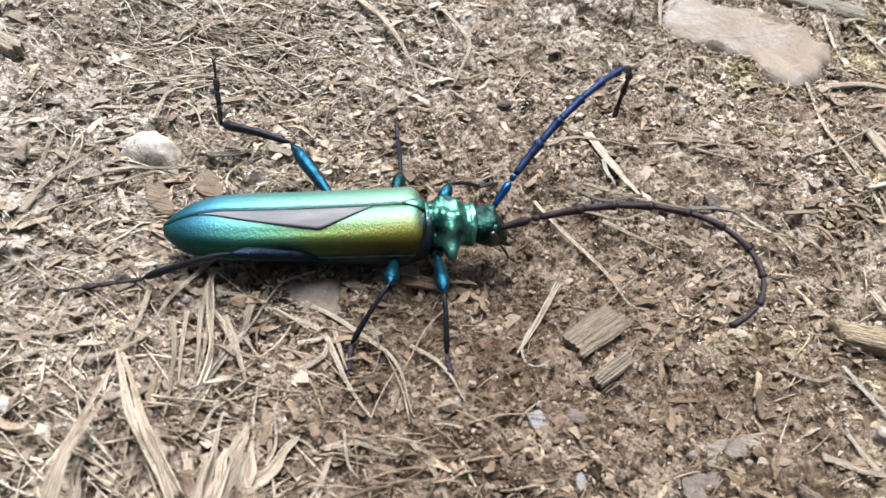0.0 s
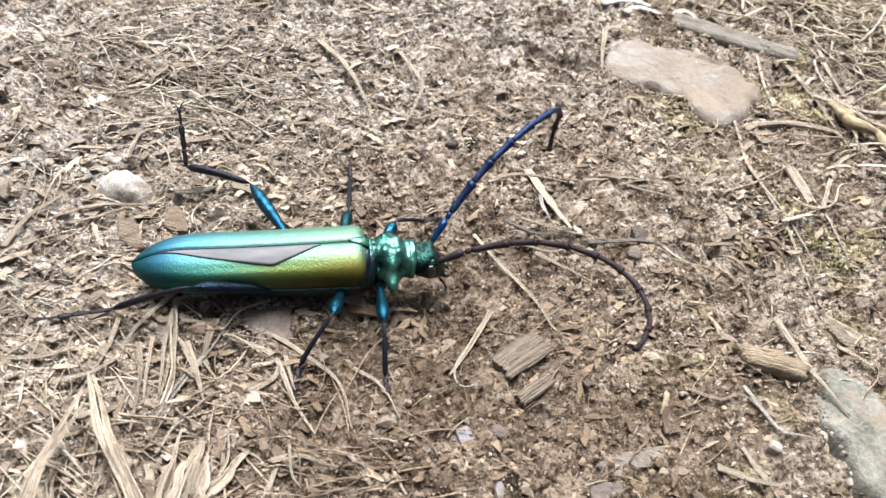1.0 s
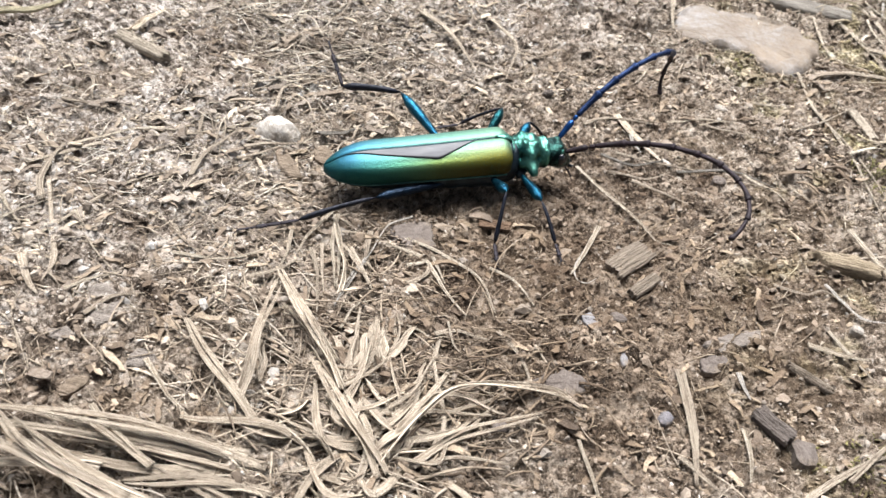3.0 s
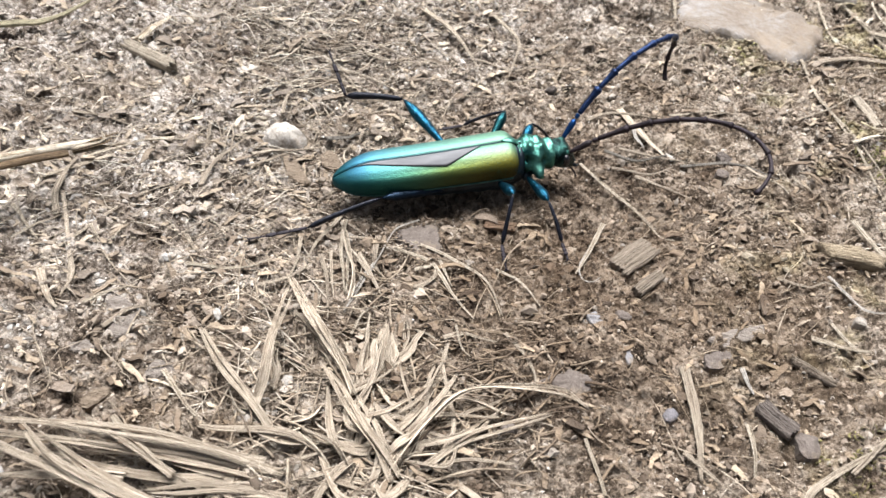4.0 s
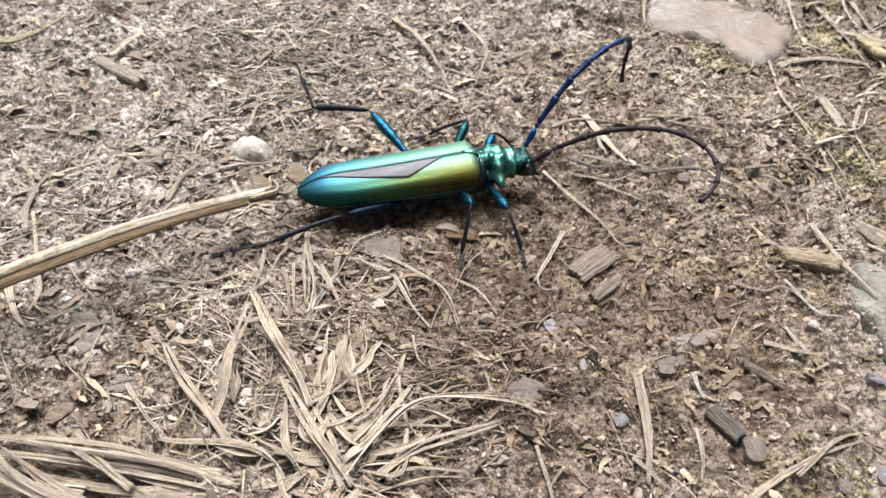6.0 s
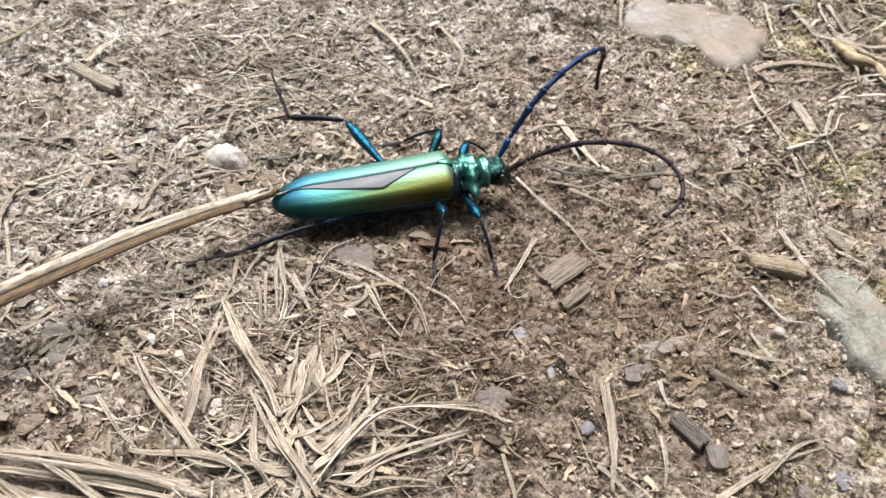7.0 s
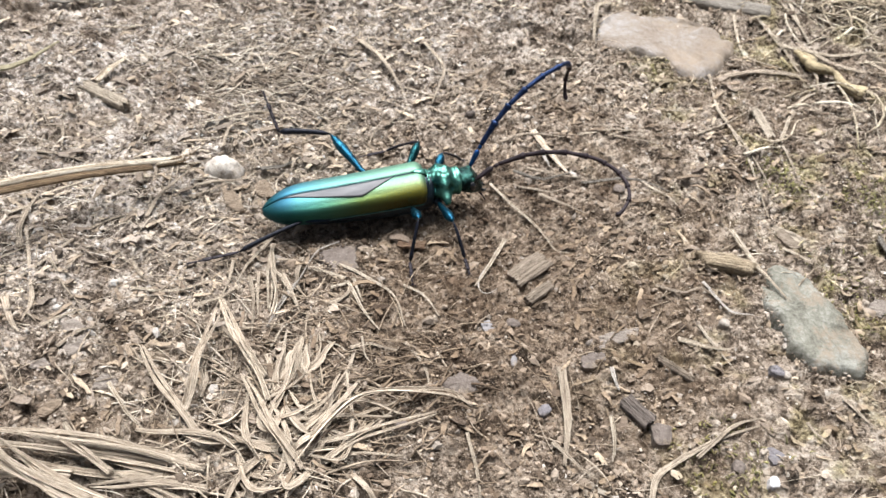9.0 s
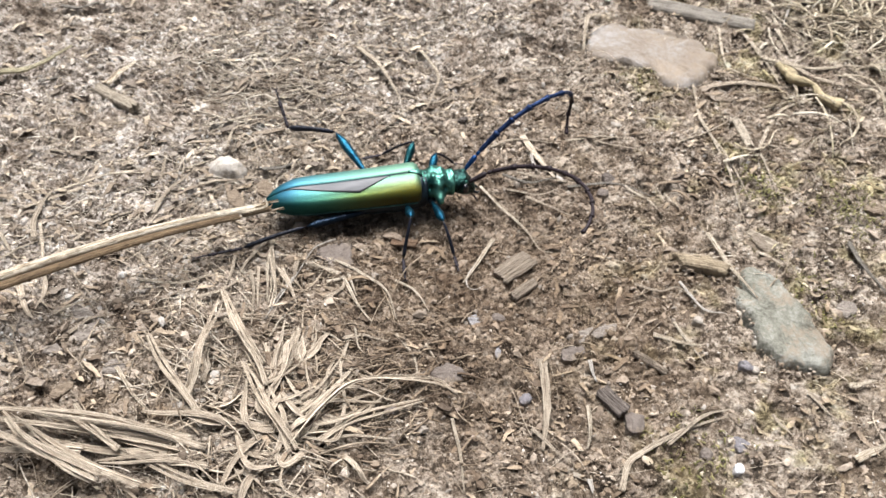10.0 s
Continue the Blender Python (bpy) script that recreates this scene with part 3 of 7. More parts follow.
def wood_chip(name, centre, length, width, thick, turn, mat, label, group="", seed=0, tilt=4.0, ragged=0.05, layers=5):
    """A split piece of wood: ridged lengthwise, with ragged ends."""
    rng = np.random.default_rng(seed)
    nx, ny = 10, 2 * layers + 1
    ends = rng.uniform(-ragged, ragged, (ny, 2)) * length
    verts, faces = [], []
    for sgn in (1, -1):
        for j in range(ny):
            v = j / (ny - 1) - 0.5
            ridge = (0.09 if j % 2 else -0.07) * thick * rng.uniform(0.4, 1.3)
            for i in range(nx):
                u = i / (nx - 1) - 0.5
                x = u * length + (ends[j, 0] if i == 0 else ends[j, 1] if i == nx - 1 else 0)
                edge = 1 - 0.35 * abs(2 * v) ** 4
                z = sgn * thick * 0.5 * edge + (ridge if sgn > 0 else 0) + 0.1 * thick * math.sin(5 * u + seed)
                verts.append((x, v * width * (1 + 0.06 * math.sin(7 * u + seed)), z))
    N = nx * ny
    for j in range(ny - 1):
        for i in range(nx - 1):
            a = j * nx + i
            faces.append((a, a + 1, a + nx + 1, a + nx))
            faces.append((N + a, N + a + nx, N + a + nx + 1, N + a + 1))
    for i in range(nx - 1):
        faces.append((i, N + i, N + i + 1, i + 1))
        a = (ny - 1) * nx + i
        faces.append((a, a + 1, N + a + 1, N + a))
    for j in range(ny - 1):
        a = j * nx
        faces.append((a, a + nx, N + a + nx, N + a))
        a = j * nx + nx - 1
        faces.append((a, N + a, N + a + nx, a + nx))
    ob = new(name, mesh_from(name, verts, faces, mat, smooth=False))
    ob.matrix_world = pose(centre[0] * C, centre[1] * C, (gz(*centre) * 0.5 + thick * 0.5 + 0.02) * C, tilt, -tilt * 0.6, turn)
    return tagged(ob, label, "wood chip", group)


# ---- ground ----
def axis_steps(lo, hi, step, far):
    core = list(np.arange(lo, hi + step / 2, step))
    up, s, v = [], step, core[-1]
    while v < far:
        s *= 1.35
        v += s
        up.append(v)
    down, s, v = [], step, core[0]
    while v > -far:
        s *= 1.35
        v -= s
        down.append(v)
    return np.array(down[::-1] + core + up)


def build_ground():
    xs = axis_steps(-8.0, 8.2, 0.026, 20000)
    ys = axis_steps(-5.0, 9.6, 0.026, 20000)
    X, Y = np.meshgrid(xs, ys)
    Z = ground_z(X, Y)
    far = np.clip((np.hypot(X, Y) - 14) / 30, 0, 1)
    Z = Z * (1 - far)
    nx, ny = len(xs), len(ys)
    idx = np.arange(nx * ny).reshape(ny, nx)
    quads = np.stack([idx[:-1, :-1], idx[:-1, 1:], idx[1:, 1:], idx[1:, :-1]], -1).reshape(-1, 4)
    ob = new("ground", quads_mesh("ground", np.stack([X, Y, Z], -1).reshape(-1, 3), quads, M_SOIL))
    tagged(ob, "dry trodden brown soil with crumbs and grit", "ground", kind="structure")


build_ground()


# ---- loose stuff on the soil ----
def scatter_xy(rng, n, density):
    out = np.zeros((0, 2))
    while len(out) < n:
        p = rng.uniform((-8.2, -4.8), (8.4, 9.8), (n * 3, 2))
        keep = rng.random(len(p)) < density(p[:, 0], p[:, 1])
        out = np.vstack([out, p[keep]])
    return out[:n]


def basis(rng, n, tilt, az=None):
    az = rng.uniform(0, 2 * np.pi, n) if az is None else az
    pit, rol = rng.normal(0, tilt, n), rng.normal(0, tilt, n)
    ax = np.stack([np.cos(az) * np.cos(pit), np.sin(az) * np.cos(pit), np.sin(pit)], -1)
    up = np.stack([-np.sin(az) * np.sin(rol), np.cos(az) * np.sin(rol), np.cos(rol)], -1)
    side = np.cross(up, ax)
    side /= np.linalg.norm(side, axis=1)[:, None]
    return ax, side, np.cross(ax, side)


def near_bias(x, y):
    """Denser where the camera looks longest."""
    return np.clip(1.2 - np.hypot((x - 0.3) / 8, (y - 0.2) / 7), 0.10, 1)


OCTA = np.array([(1, 0, 0), (0, 1, 0), (-1, 0, 0), (0, -1, 0), (0, 0, 1), (0, 0, -1)], float) * 0.5
OCTA_FACES = np.array([(0, 1, 4), (1, 2, 4), (2, 3, 4), (3, 0, 4), (1, 0, 5), (2, 1, 5), (3, 2, 5), (0, 3, 5)])
GOLD = (1 + 5 ** 0.5) / 2
ICO = np.array([(-1, GOLD, 0), (1, GOLD, 0), (-1, -GOLD, 0), (1, -GOLD, 0), (0, -1, GOLD), (0, 1, GOLD), (0, -1, -GOLD), (0, 1, -GOLD), (GOLD, 0, -1), (GOLD, 0, 1), (-GOLD, 0, -1), (-GOLD, 0, 1)]) / 3.8
ICO_FACES = np.array([(0, 11, 5), (0, 5, 1), (0, 1, 7), (0, 7, 10), (0, 10, 11), (1, 5, 9), (5, 11, 4), (11, 10, 2), (10, 7, 6), (7, 1, 8), (3, 9, 4), (3, 4, 2), (3, 2, 6), (3, 6, 8), (3, 8, 9), (4, 9, 5), (2, 4, 11), (6, 2, 10), (8, 6, 7), (9, 8, 1)])


def build_crumbs(name, n, lo, hi, seed, label, mat, shape=OCTA, faces=OCTA_FACES, rise=0.12, at=None):
    """Angular soil crumbs and grit, each an uneven little solid."""
    rng = np.random.default_rng(seed)
    xy = scatter_xy(rng, n, lambda x, y: near_bias(x, y) * np.clip(0.6 + 1.2 * fbm(x * 0.9, y * 0.9, 31, 2), 0.2, 1))
    if at is not None:
        xy, n = at[:, :2], len(at)
    size = lo * (hi / lo) ** (rng.random(n) ** 2.2)
    ax, side, up = basis(rng, n, 0.6)
    k = len(shape)
    jit = rng.uniform(0.7, 1.2, (n, k, 1)) * shape[None] + rng.normal(0, 0.07, (n, k, 3))
    jit = jit * np.stack([rng.uniform(0.9, 1.6, n), rng.uniform(0.7, 1.2, n), rng.uniform(0.5, 0.95, n)], -1)[:, None, :]
    V = (jit[..., :1] * ax[:, None] + jit[..., 1:2] * side[:, None] + jit[..., 2:] * up[:, None]) * size[:, None, None]
    ctr = np.stack([xy[:, 0], xy[:, 1], ground_z(xy[:, 0], xy[:, 1]) + size * rise if at is None else at[:, 2]], -1)
    V = (V + ctr[:, None]).reshape(-1, 3)
    Q = (faces[None] + k * np.arange(n)[:, None, None]).reshape(-1, 3)
    tagged(new(name, quads_mesh(name, V, Q, mat, smooth=False)), label, "soil", kind="stuff")


def build_flakes(name, n, seed, label, mat, length, width, density, slim=(0.10, 0.5), sunk=(-0.03, 0.012)):
    """Thin ragged bent shreds: five uneven sections each."""
    rng = np.random.default_rng(seed)
    xy = scatter_xy(rng, n, density)
    K = 5
    L = length[0] * (length[1] / length[0]) ** (rng.random(n) ** 2.2)
    W = np.clip(L * rng.uniform(*slim, n), width[0], width[1])
    T = W * rng.uniform(0.10, 0.3, n)
    ax, side, up = basis(rng, n, 0.16, lie(xy[:, 0], xy[:, 1]) + rng.normal(0, 0.75, n))
    bend = rng.normal(0, 0.10, n) * L
    ctr = np.stack([xy[:, 0], xy[:, 1], ground_z(xy[:, 0], xy[:, 1]) + T * 0.4 + rng.uniform(*sunk, n)], -1)
    V = np.zeros((n, 4 * K, 3))
    for k in range(K):
        u = k / (K - 1) - 0.5
        wk = W * rng.uniform(0.15, 0.7, n) if k in (0, K - 1) else W * rng.uniform(0.6, 1.1, n)
        mid = ctr + ax * (u * L)[:, None] + up * (bend * (1 - 4 * u * u) + rng.normal(0, 0.25, n) * T)[:, None] + side * (rng.normal(0, 0.16, n) * W)[:, None]
        slip = rng.normal(0, 0.10, n) * L / K
        for j, (a, b) in enumerate(((-1, -1), (1, -1), (1, 1), (-1, 1))):
            V[:, 4 * k + j] = mid + side * (a * wk / 2)[:, None] + up * (b * T / 2)[:, None] + ax * (a * slip)[:, None]
    q = [(0, 3, 2, 1), tuple(range(4 * K - 4, 4 * K))]
    for k in range(0, 4 * K - 4, 4):
        for j in range(4):
            q.append((k + j, k + (j + 1) % 4, k + 4 + (j + 1) % 4, k + 4 + j))
    Q = (np.array(q)[None] + 4 * K * np.arange(n)[:, None, None]).reshape(-1, 4)
    tagged(new(name, quads_mesh(name, V.reshape(-1, 3), Q, mat, smooth=False)), label, "plant litter", kind="stuff")


def build_fibres(name, n, seed, label, mat, length, radius, density, curl=1.2, heading=None, rise=0.05):
    """Thin curled strands, eight sections of four corners each."""
    rng = np.random.default_rng(seed)
    xy = scatter_xy(rng, n, density)
    K = 9
    L = length[0] * (length[1] / length[0]) ** (rng.random(n) ** 1.6)
    R = radius[0] * (radius[1] / radius[0]) ** rng.random(n)
    az = lie(xy[:, 0], xy[:, 1]) + rng.normal(0, 0.7, n) + np.pi * (rng.random(n) < 0.5) if heading is None else rng.normal(heading[0], heading[1], n)
    c1, c2 = rng.normal(0, curl, n), rng.normal(0, curl, n)
    hop = np.abs(rng.normal(0, rise, n)) * np.clip(L, 0, 1)
    P = np.zeros((n, K, 3))
    p = xy.copy()
    dirs = []
    for k in range(K):
        u = k / (K - 1)
        P[:, k, :2] = p
        P[:, k, 2] = hop * np.sin(np.pi * u)
        a = az + c1 * (u - 0.5) + c2 * np.sin(3 * u)
        dirs.append(a)
        p = p + (np.stack([np.cos(a), np.sin(a)], -1) * (L / (K - 1))[:, None])
    # each strand bridges from end to end over the hollows between
    ends = [ground_z(P[:, k, 0], P[:, k, 1]) for k in (0, K // 2, K - 1)]
    mid = np.maximum(ends[1], 0.5 * (ends[0] + ends[2]))
    for k in range(K):
        u = k / (K - 1)
        base = ends[0] + (mid - ends[0]) * 2 * u if u < 0.5 else mid + (ends[2] - mid) * (2 * u - 1)
        P[:, k, 2] += base + 0.012 + R
    V = np.zeros((n, K, 4, 3))
    for k in range(K):
        s = np.stack([-np.sin(dirs[k]), np.cos(dirs[k]), np.zeros(n)], -1)
        r = (R * (1 - 0.65 * (k / (K - 1)) ** 2))[:, None]
        for j, (a, b) in enumerate(((-1.3, 0), (0, -0.7), (1.3, 0), (0, 0.7))):
            V[:, k, j] = P[:, k] + s * a * r + np.array([0, 0, b]) * r
    q = [(0, 1, 2, 3), (4 * K - 1, 4 * K - 2, 4 * K - 3, 4 * K - 4)]
    for k in range(K - 1):
        for j in range(4):
            q.append((4 * k + j, 4 * k + 4 + j, 4 * k + 4 + (j + 1) % 4, 4 * k + (j + 1) % 4))
    Q = (np.array(q)[None] + 4 * K * np.arange(n)[:, None, None]).reshape(-1, 4)
    tagged(new(name, quads_mesh(name, V.reshape(-1, 3), Q, mat, smooth=True)), label, "plant litter", kind="stuff")


def blob(cx, cy, r):
    return lambda x, y: np.exp(-((x - cx) ** 2 + (y - cy) ** 2) / (r * r))


def left_dense(x, y):
    return near_bias(x, y) * np.clip(0.28 + 0.5 / (1 + np.exp((x + 0.8) * 1.5)) + 0.5 * np.exp(-((x - 5.5) ** 2 + (y - 4.5) ** 2) / 9) + 0.8 * fbm(x * 0.8, y * 0.8, 51, 2), 0.05, 1)


build_crumbs("soil_crumbs", 95000, 0.011, 0.046, 1, "fine brown soil crumbs", M_CRUMB, rise=0.08)
build_crumbs("grit", 2800, 0.04, 0.10, 11, "coarse soil crumbs and pale grains of grit", M_GRIT, ICO, ICO_FACES, -0.1)
build_crumbs("soil_lumps", 5200, 0.05, 0.15, 13, "brown clods of soil", M_DIRT, ICO, ICO_FACES, -0.12)
build_flakes("plant_shreds", 15000, 2, "brown and grey shreds of rotted leaf and bark", M_FLAKE, (0.045, 0.34), (0.014, 0.062), left_dense)
build_flakes("crust_flakes", 2600, 12, "flat brown-grey flakes of bark pressed into the soil", M_CRUST, (0.07, 0.30), (0.03, 0.10), left_dense, (0.35, 0.75), (-0.04, 0.01))
build_flakes("straw_shreds", 900, 3, "pale tan shreds of dry grass stems", M_FIBRE, (0.08, 0.45), (0.010, 0.030), left_dense)
build_fibres("dry_fibres", 5200, 4, "thin tan rootlets and grass fibres", M_FIBRE, (0.12, 0.9), (0.003, 0.008), lambda x, y: left_dense(x, y) * np.where((x > 0.3) & (y < 3), 0.45, 1.0), 0.4)
build_fibres("matted_fibres", 150, 5, "mat of curved dry grass fibres", M_FIBRE, (0.4, 1.4), (0.006, 0.014), blob(-3.4, 2.2, 0.9), 0.7, (0.25, 0.35))
build_fibres("grass_mat", 560, 6, "tangled dry grass mat at the edge of the path", M_MAT, (0.4, 1.7), (0.008, 0.030), lambda x, y: blob(7.2, 6.8, 1.3)(x, y) + 0.13 * blob(6.3, 4.2, 1.4)(x, y) + 0.5 * blob(5.4, 8.6, 1.6)(x, y), 0.8, (-0.2, 0.7), 0.16)
build_fibres("tuft_fibres", 420, 7, "short dead grass fibres round the tuft", M_FIBRE, (0.2, 0.8), (0.004, 0.012), blob(-1.0, -3.1, 1.1), 0.2)
build_fibres("stem_bases", 120, 9, "brown frayed stem bases of the dead tuft", M_FLAKE, (0.15, 0.45), (0.006, 0.015), blob(0.1, -3.0, 0.55), 0.25, (0.7, 0.5))
build_fibres("moss", 1100, 8, "small yellow-green moss shoots", M_MOSS, (0.04, 0.11), (0.005, 0.011), lambda x, y: 0.9 * blob(4.8, 1.8, 0.35)(x, y) + blob(6.1, 1.6, 0.4)(x, y) + 0.6 * blob(3.2, 4.0, 0.4)(x, y) + 0.5 * blob(3.6, -2.8, 0.4)(x, y) + 0.4 * blob(5.3, -0.2, 0.5)(x, y), 1.0)


# ---- stones, chips and sticks ----
BEIGE_OUTLINE = [(2.02, 4.95), (2.12, 5.3), (2.4, 5.55), (3.2, 5.62), (3.75, 5.55), (4.15, 5.38), (4.45, 5.05), (4.35, 4.65), (4.08, 4.12), (3.7, 3.78), (3.4, 3.88), (3.15, 4.15), (2.75, 4.3), (2.4, 4.32), (2.08, 4.42)]
SLAB_OUTLINE = [(4.2, -0.32), (4.42, 0.02), (4.62, 0.1), (4.82, -0.1), (5.0, -0.4), (5.2, -0.75), (5.34, -1.18), (5.22, -1.36), (4.92, -1.5), (4.7, -1.52), (4.56, -1.46), (4.46, -1.25), (4.38, -0.95), (4.27, -0.7), (4.2, -0.52)]
FLAT_OUTLINE = [(-1.26, -0.96), (-0.93, -0.7), (-0.75, -0.75), (-0.64, -1.23), (-0.9, -1.33)]


def edge_crumbs(outline, n, inward, top, seed):
    """Soil that has crept over the edge of a sunken stone."""
    rng = np.random.default_rng(seed)
    o = np.array(outline + outline[:1])
    ctr = np.mean(outline, axis=0)
    k = rng.integers(0, len(outline), n)
    u = rng.random(n)[:, None]
    p = o[k] * (1 - u) + o[k + 1] * u
    reach = np.clip(rng.normal(0.03, 0.11, n) + inward * np.clip(fbm(p[:, 0] * 2, p[:, 1] * 2, seed, 2), 0, 1), -0.03, 0.6)[:, None]
    p = p + (ctr - p) * reach + rng.normal(0, 0.012, (n, 2))
    z = np.where(reach[:, 0] > 0.01, top, top * 0.4) + rng.uniform(-0.012, 0.012, n)
    return np.column_stack([p, z])


build_crumbs("edge_crumbs", 0, 0.012, 0.06, 31, "soil crumbs lying over the edges of sunken stones", M_DIRT, at=np.vstack([edge_crumbs(BEIGE_OUTLINE, 1300, 0.7, 0.04, 1), edge_crumbs(SLAB_OUTLINE, 500, 0.6, 0.05, 2), edge_crumbs(FLAT_OUTLINE, 200, 0.5, 0.025, 3)]))
lump("stone", BEIGE_OUTLINE, 0.20, M_BEIGE, "flat beige stone half sunk in the soil", "stone", seed=1, rough=0.2, relief=0.05, z=-0.09, steps=110, rings=30, dome=0.15, sink=0.2, chip=0.07)
lump("stone", SLAB_OUTLINE, 0.12, M_SLAB, "flat grey-green stone half sunk in the soil", "stone", seed=2, rough=0.22, relief=0.05, z=0.0, dip=-0.03, steps=110, rings=30, dome=0.14, sink=0.2, chip=0.055)
lump("stone", FLAT_OUTLINE, 0.05, M_BROWNSTONE, "flat brown-grey stone under the grass fibres", "stone", seed=3, rough=0.2, relief=0.06, steps=64, rings=16, dome=0.25, sink=0.1, chip=0.03)
lump("stone", [(0.44, -2.5), (0.73, -2.28), (1.05, -2.4), (0.86, -2.63)], 0.05, M_BROWNSTONE, "flat brown stone level with the soil", "stone", seed=4, rough=0.3, relief=0.08, steps=64, rings=16, dome=0.3, sink=0.1, chip=0.04)
lump("pebble", [(-3.12, 0.10), (-3.02, 0.29), (-2.86, 0.38), (-2.62, 0.30), (-2.50, 0.17), (-2.60, 0.0), (-2.82, -0.06), (-3.02, -0.01)], 0.20, M_PEBBLE, "chalky cream pebble with blunt corners", "pebble", seed=5, rough=0.2, steps=48, rings=20, relief=0.08, dome=0.8, sink=0.12, chip=0.03)
lump("pebble", [(3.60, -1.10), (3.64, -1.0), (3.74, -1.02), (3.73, -1.13)], 0.09, M_GRAIN, "small cream pebble lying on the soil", "pebble", seed=6, steps=18)
lump("pebble", [(4.12, -1.68), (4.15, -1.54), (4.29, -1.55), (4.30, -1.68)], 0.08, M_BLUESTONE, "small dark slate pebble beside the flat stone", "pebble", seed=7, steps=14, rough=0.5)
lump("pebble", [(3.98, -3.0), (4.0, -2.87), (4.09, -2.86), (4.1, -2.98)], 0.07, M_QUARTZ, "small white quartz chip", "pebble", seed=8, steps=16)
lump("stone_chip", [(0.87, -1.62), (0.97, -1.52), (1.07, -1.70), (0.95, -1.75)], 0.03, M_PALECHIP, "pale lilac-grey chip of stone", "stone chip", seed=9, steps=18, rough=0.2)
lump("stone_chip", [(1.24, -1.92), (1.32, -1.88), (1.35, -2.10), (1.30, -2.14)], 0.03, M_PALECHIP, "narrow pale chip of stone", "stone chip", seed=10, steps=16, rough=0.2)
lump("leaf_flake", [(-2.78, -0.08), (-2.60, -0.10), (-2.44, -0.30), (-2.28, -0.50), (-2.36, -0.55), (-2.56, -0.46)], 0.05, M_LEAF, "brown pointed leaf scrap below the pebble", "leaf scrap", seed=11, rough=0.1)
lump("bark_flake", [(2.08, -1.62), (2.40, -1.40), (2.70, -1.27), (2.66, -1.45), (2.25, -1.69)], 0.05, M_FLAKEGREY, "long grey flake of bark on the soil", "bark flake", seed=12, rough=0.15)
lump("bark_flake", [(-3.54, -2.83), (-3.30, -2.66), (-3.22, -2.80), (-3.36, -3.0)], 0.04, M_FLAKEGREY, "small grey flake of bark", "bark flake", seed=13, rough=0.2)
lump("bark_flake", [(-3.80, -3.14), (-3.58, -3.03), (-3.47, -3.1), (-3.62, -3.18)], 0.04, M_FLAKEGREY, "small grey flake of bark", "bark flake", seed=14, rough=0.2)
wood_chip("wood_chip", (1.36, -0.69), 0.53, 0.27, 0.07, 49, M_CHIP, "weathered ridged wood chip with square ends", "wood chips", 1)
wood_chip("wood_chip", (1.51, -1.04), 0.40, 0.13, 0.07, 50, M_CHIP, "small narrow weathered wood chip", "wood chips", 2)
wood_chip("wood_chip", (-0.12, -0.6), 0.34, 0.12, 0.05, 5, M_REDCHIP, "reddish flat wood chip under the beetle", "wood chips", 3)
lump("bark_piece", [(3.38, -0.05), (3.46, -0.22), (3.83, -0.24), (4.07, -0.27), (4.18, -0.13), (3.98, -0.03), (3.72, 0.0)], 0.13, M_BARK, "thick tan piece of bark with a dark underside", "bark", seed=15, rough=0.25, relief=0.16, z=0.07, sink=0.03)
wood_chip("bark_piece", (2.66, -2.42), 0.36, 0.18, 0.09, -42, M_DARKBARK, "charred dark piece of split bark", "", 5)
wood_chip("wood_chip", (-4.88, 1.13), 0.86, 0.17, 0.12, -24, M_STICK, "thick weathered end of a stick", "wood chips", 6)
wood_chip("wood_chip", (4.7, 0.64), 0.46, 0.13, 0.06, -30, M_STICK, "small tan sliver of wood", "wood chips", 7)
wood_chip("wood_chip", (4.61, 2.92), 0.70, 0.14, 0.05, -77, M_STICK, "pale flat sliver of wood", "wood chips", 8)
wood_chip("wood_chip", (3.08, -1.81), 0.42, 0.09, 0.06, -29, M_CHIP, "short splinter of wood", "wood chips", 9)
strand("twig", [(-7.07, 1.11), (-6.7, 1.3), (-6.35, 1.53), (-6.1, 2.16)], 0.12, 0.10, M_MOSSYTWIG, "short mossy yellow-brown twig", "twig", lift=0.12)
strand("twig", [(3.15, 6.45), (4.2, 6.42), (5.15, 6.28)], 0.40, 0.36, M_TWIG, "thick smooth grey twig behind the beige stone", "twig", lift=0.0, taper=(1, 0.85), wob=0.05)
strand("twig", [(-1.75, 3.46), (-1.25, 2.96), (-0.74, 2.22)], 0.08, 0.07, M_ROOT, "thin brown twig bent at one end", "twig", lift=0.05, arch=0.08)
strand("twig", [(-0.73, 3.7), (-0.3, 2.92), (-0.34, 2.15)], 0.06, 0.05, M_ROOT, "thin brown twig curved at one end", "twig", lift=0.05, arch=0.12)
strand("twig", [(1.94, 1.01), (2.58, 1.24), (3.19, 1.10)], 0.045, 0.04, M_TWIG, "thin dark twig near the feelers", "twig")
strand("straw_piece", [(2.23, 5.63), (2.02, 5.36), (1.98, 4.95), (1.99, 4.4)], 0.10, 0.05, M_STRAW, "pale bent straw hooked beside the beige stone", "straw", lift=0.1, arch=0.1)
strand("straw_piece", [(3.86, 0.42), (4.11, -0.07), (4.45, -0.56)], 0.075, 0.05, M_STRAW, "pale straight straw across the flat stone", "straw", lift=0.12)
strand("straw_piece", [(1.02, -0.24), (0.87, -0.72), (0.74, -1.1)], 0.055, 0.03, M_STRAW, "short tan straw beside a wood chip", "straw")
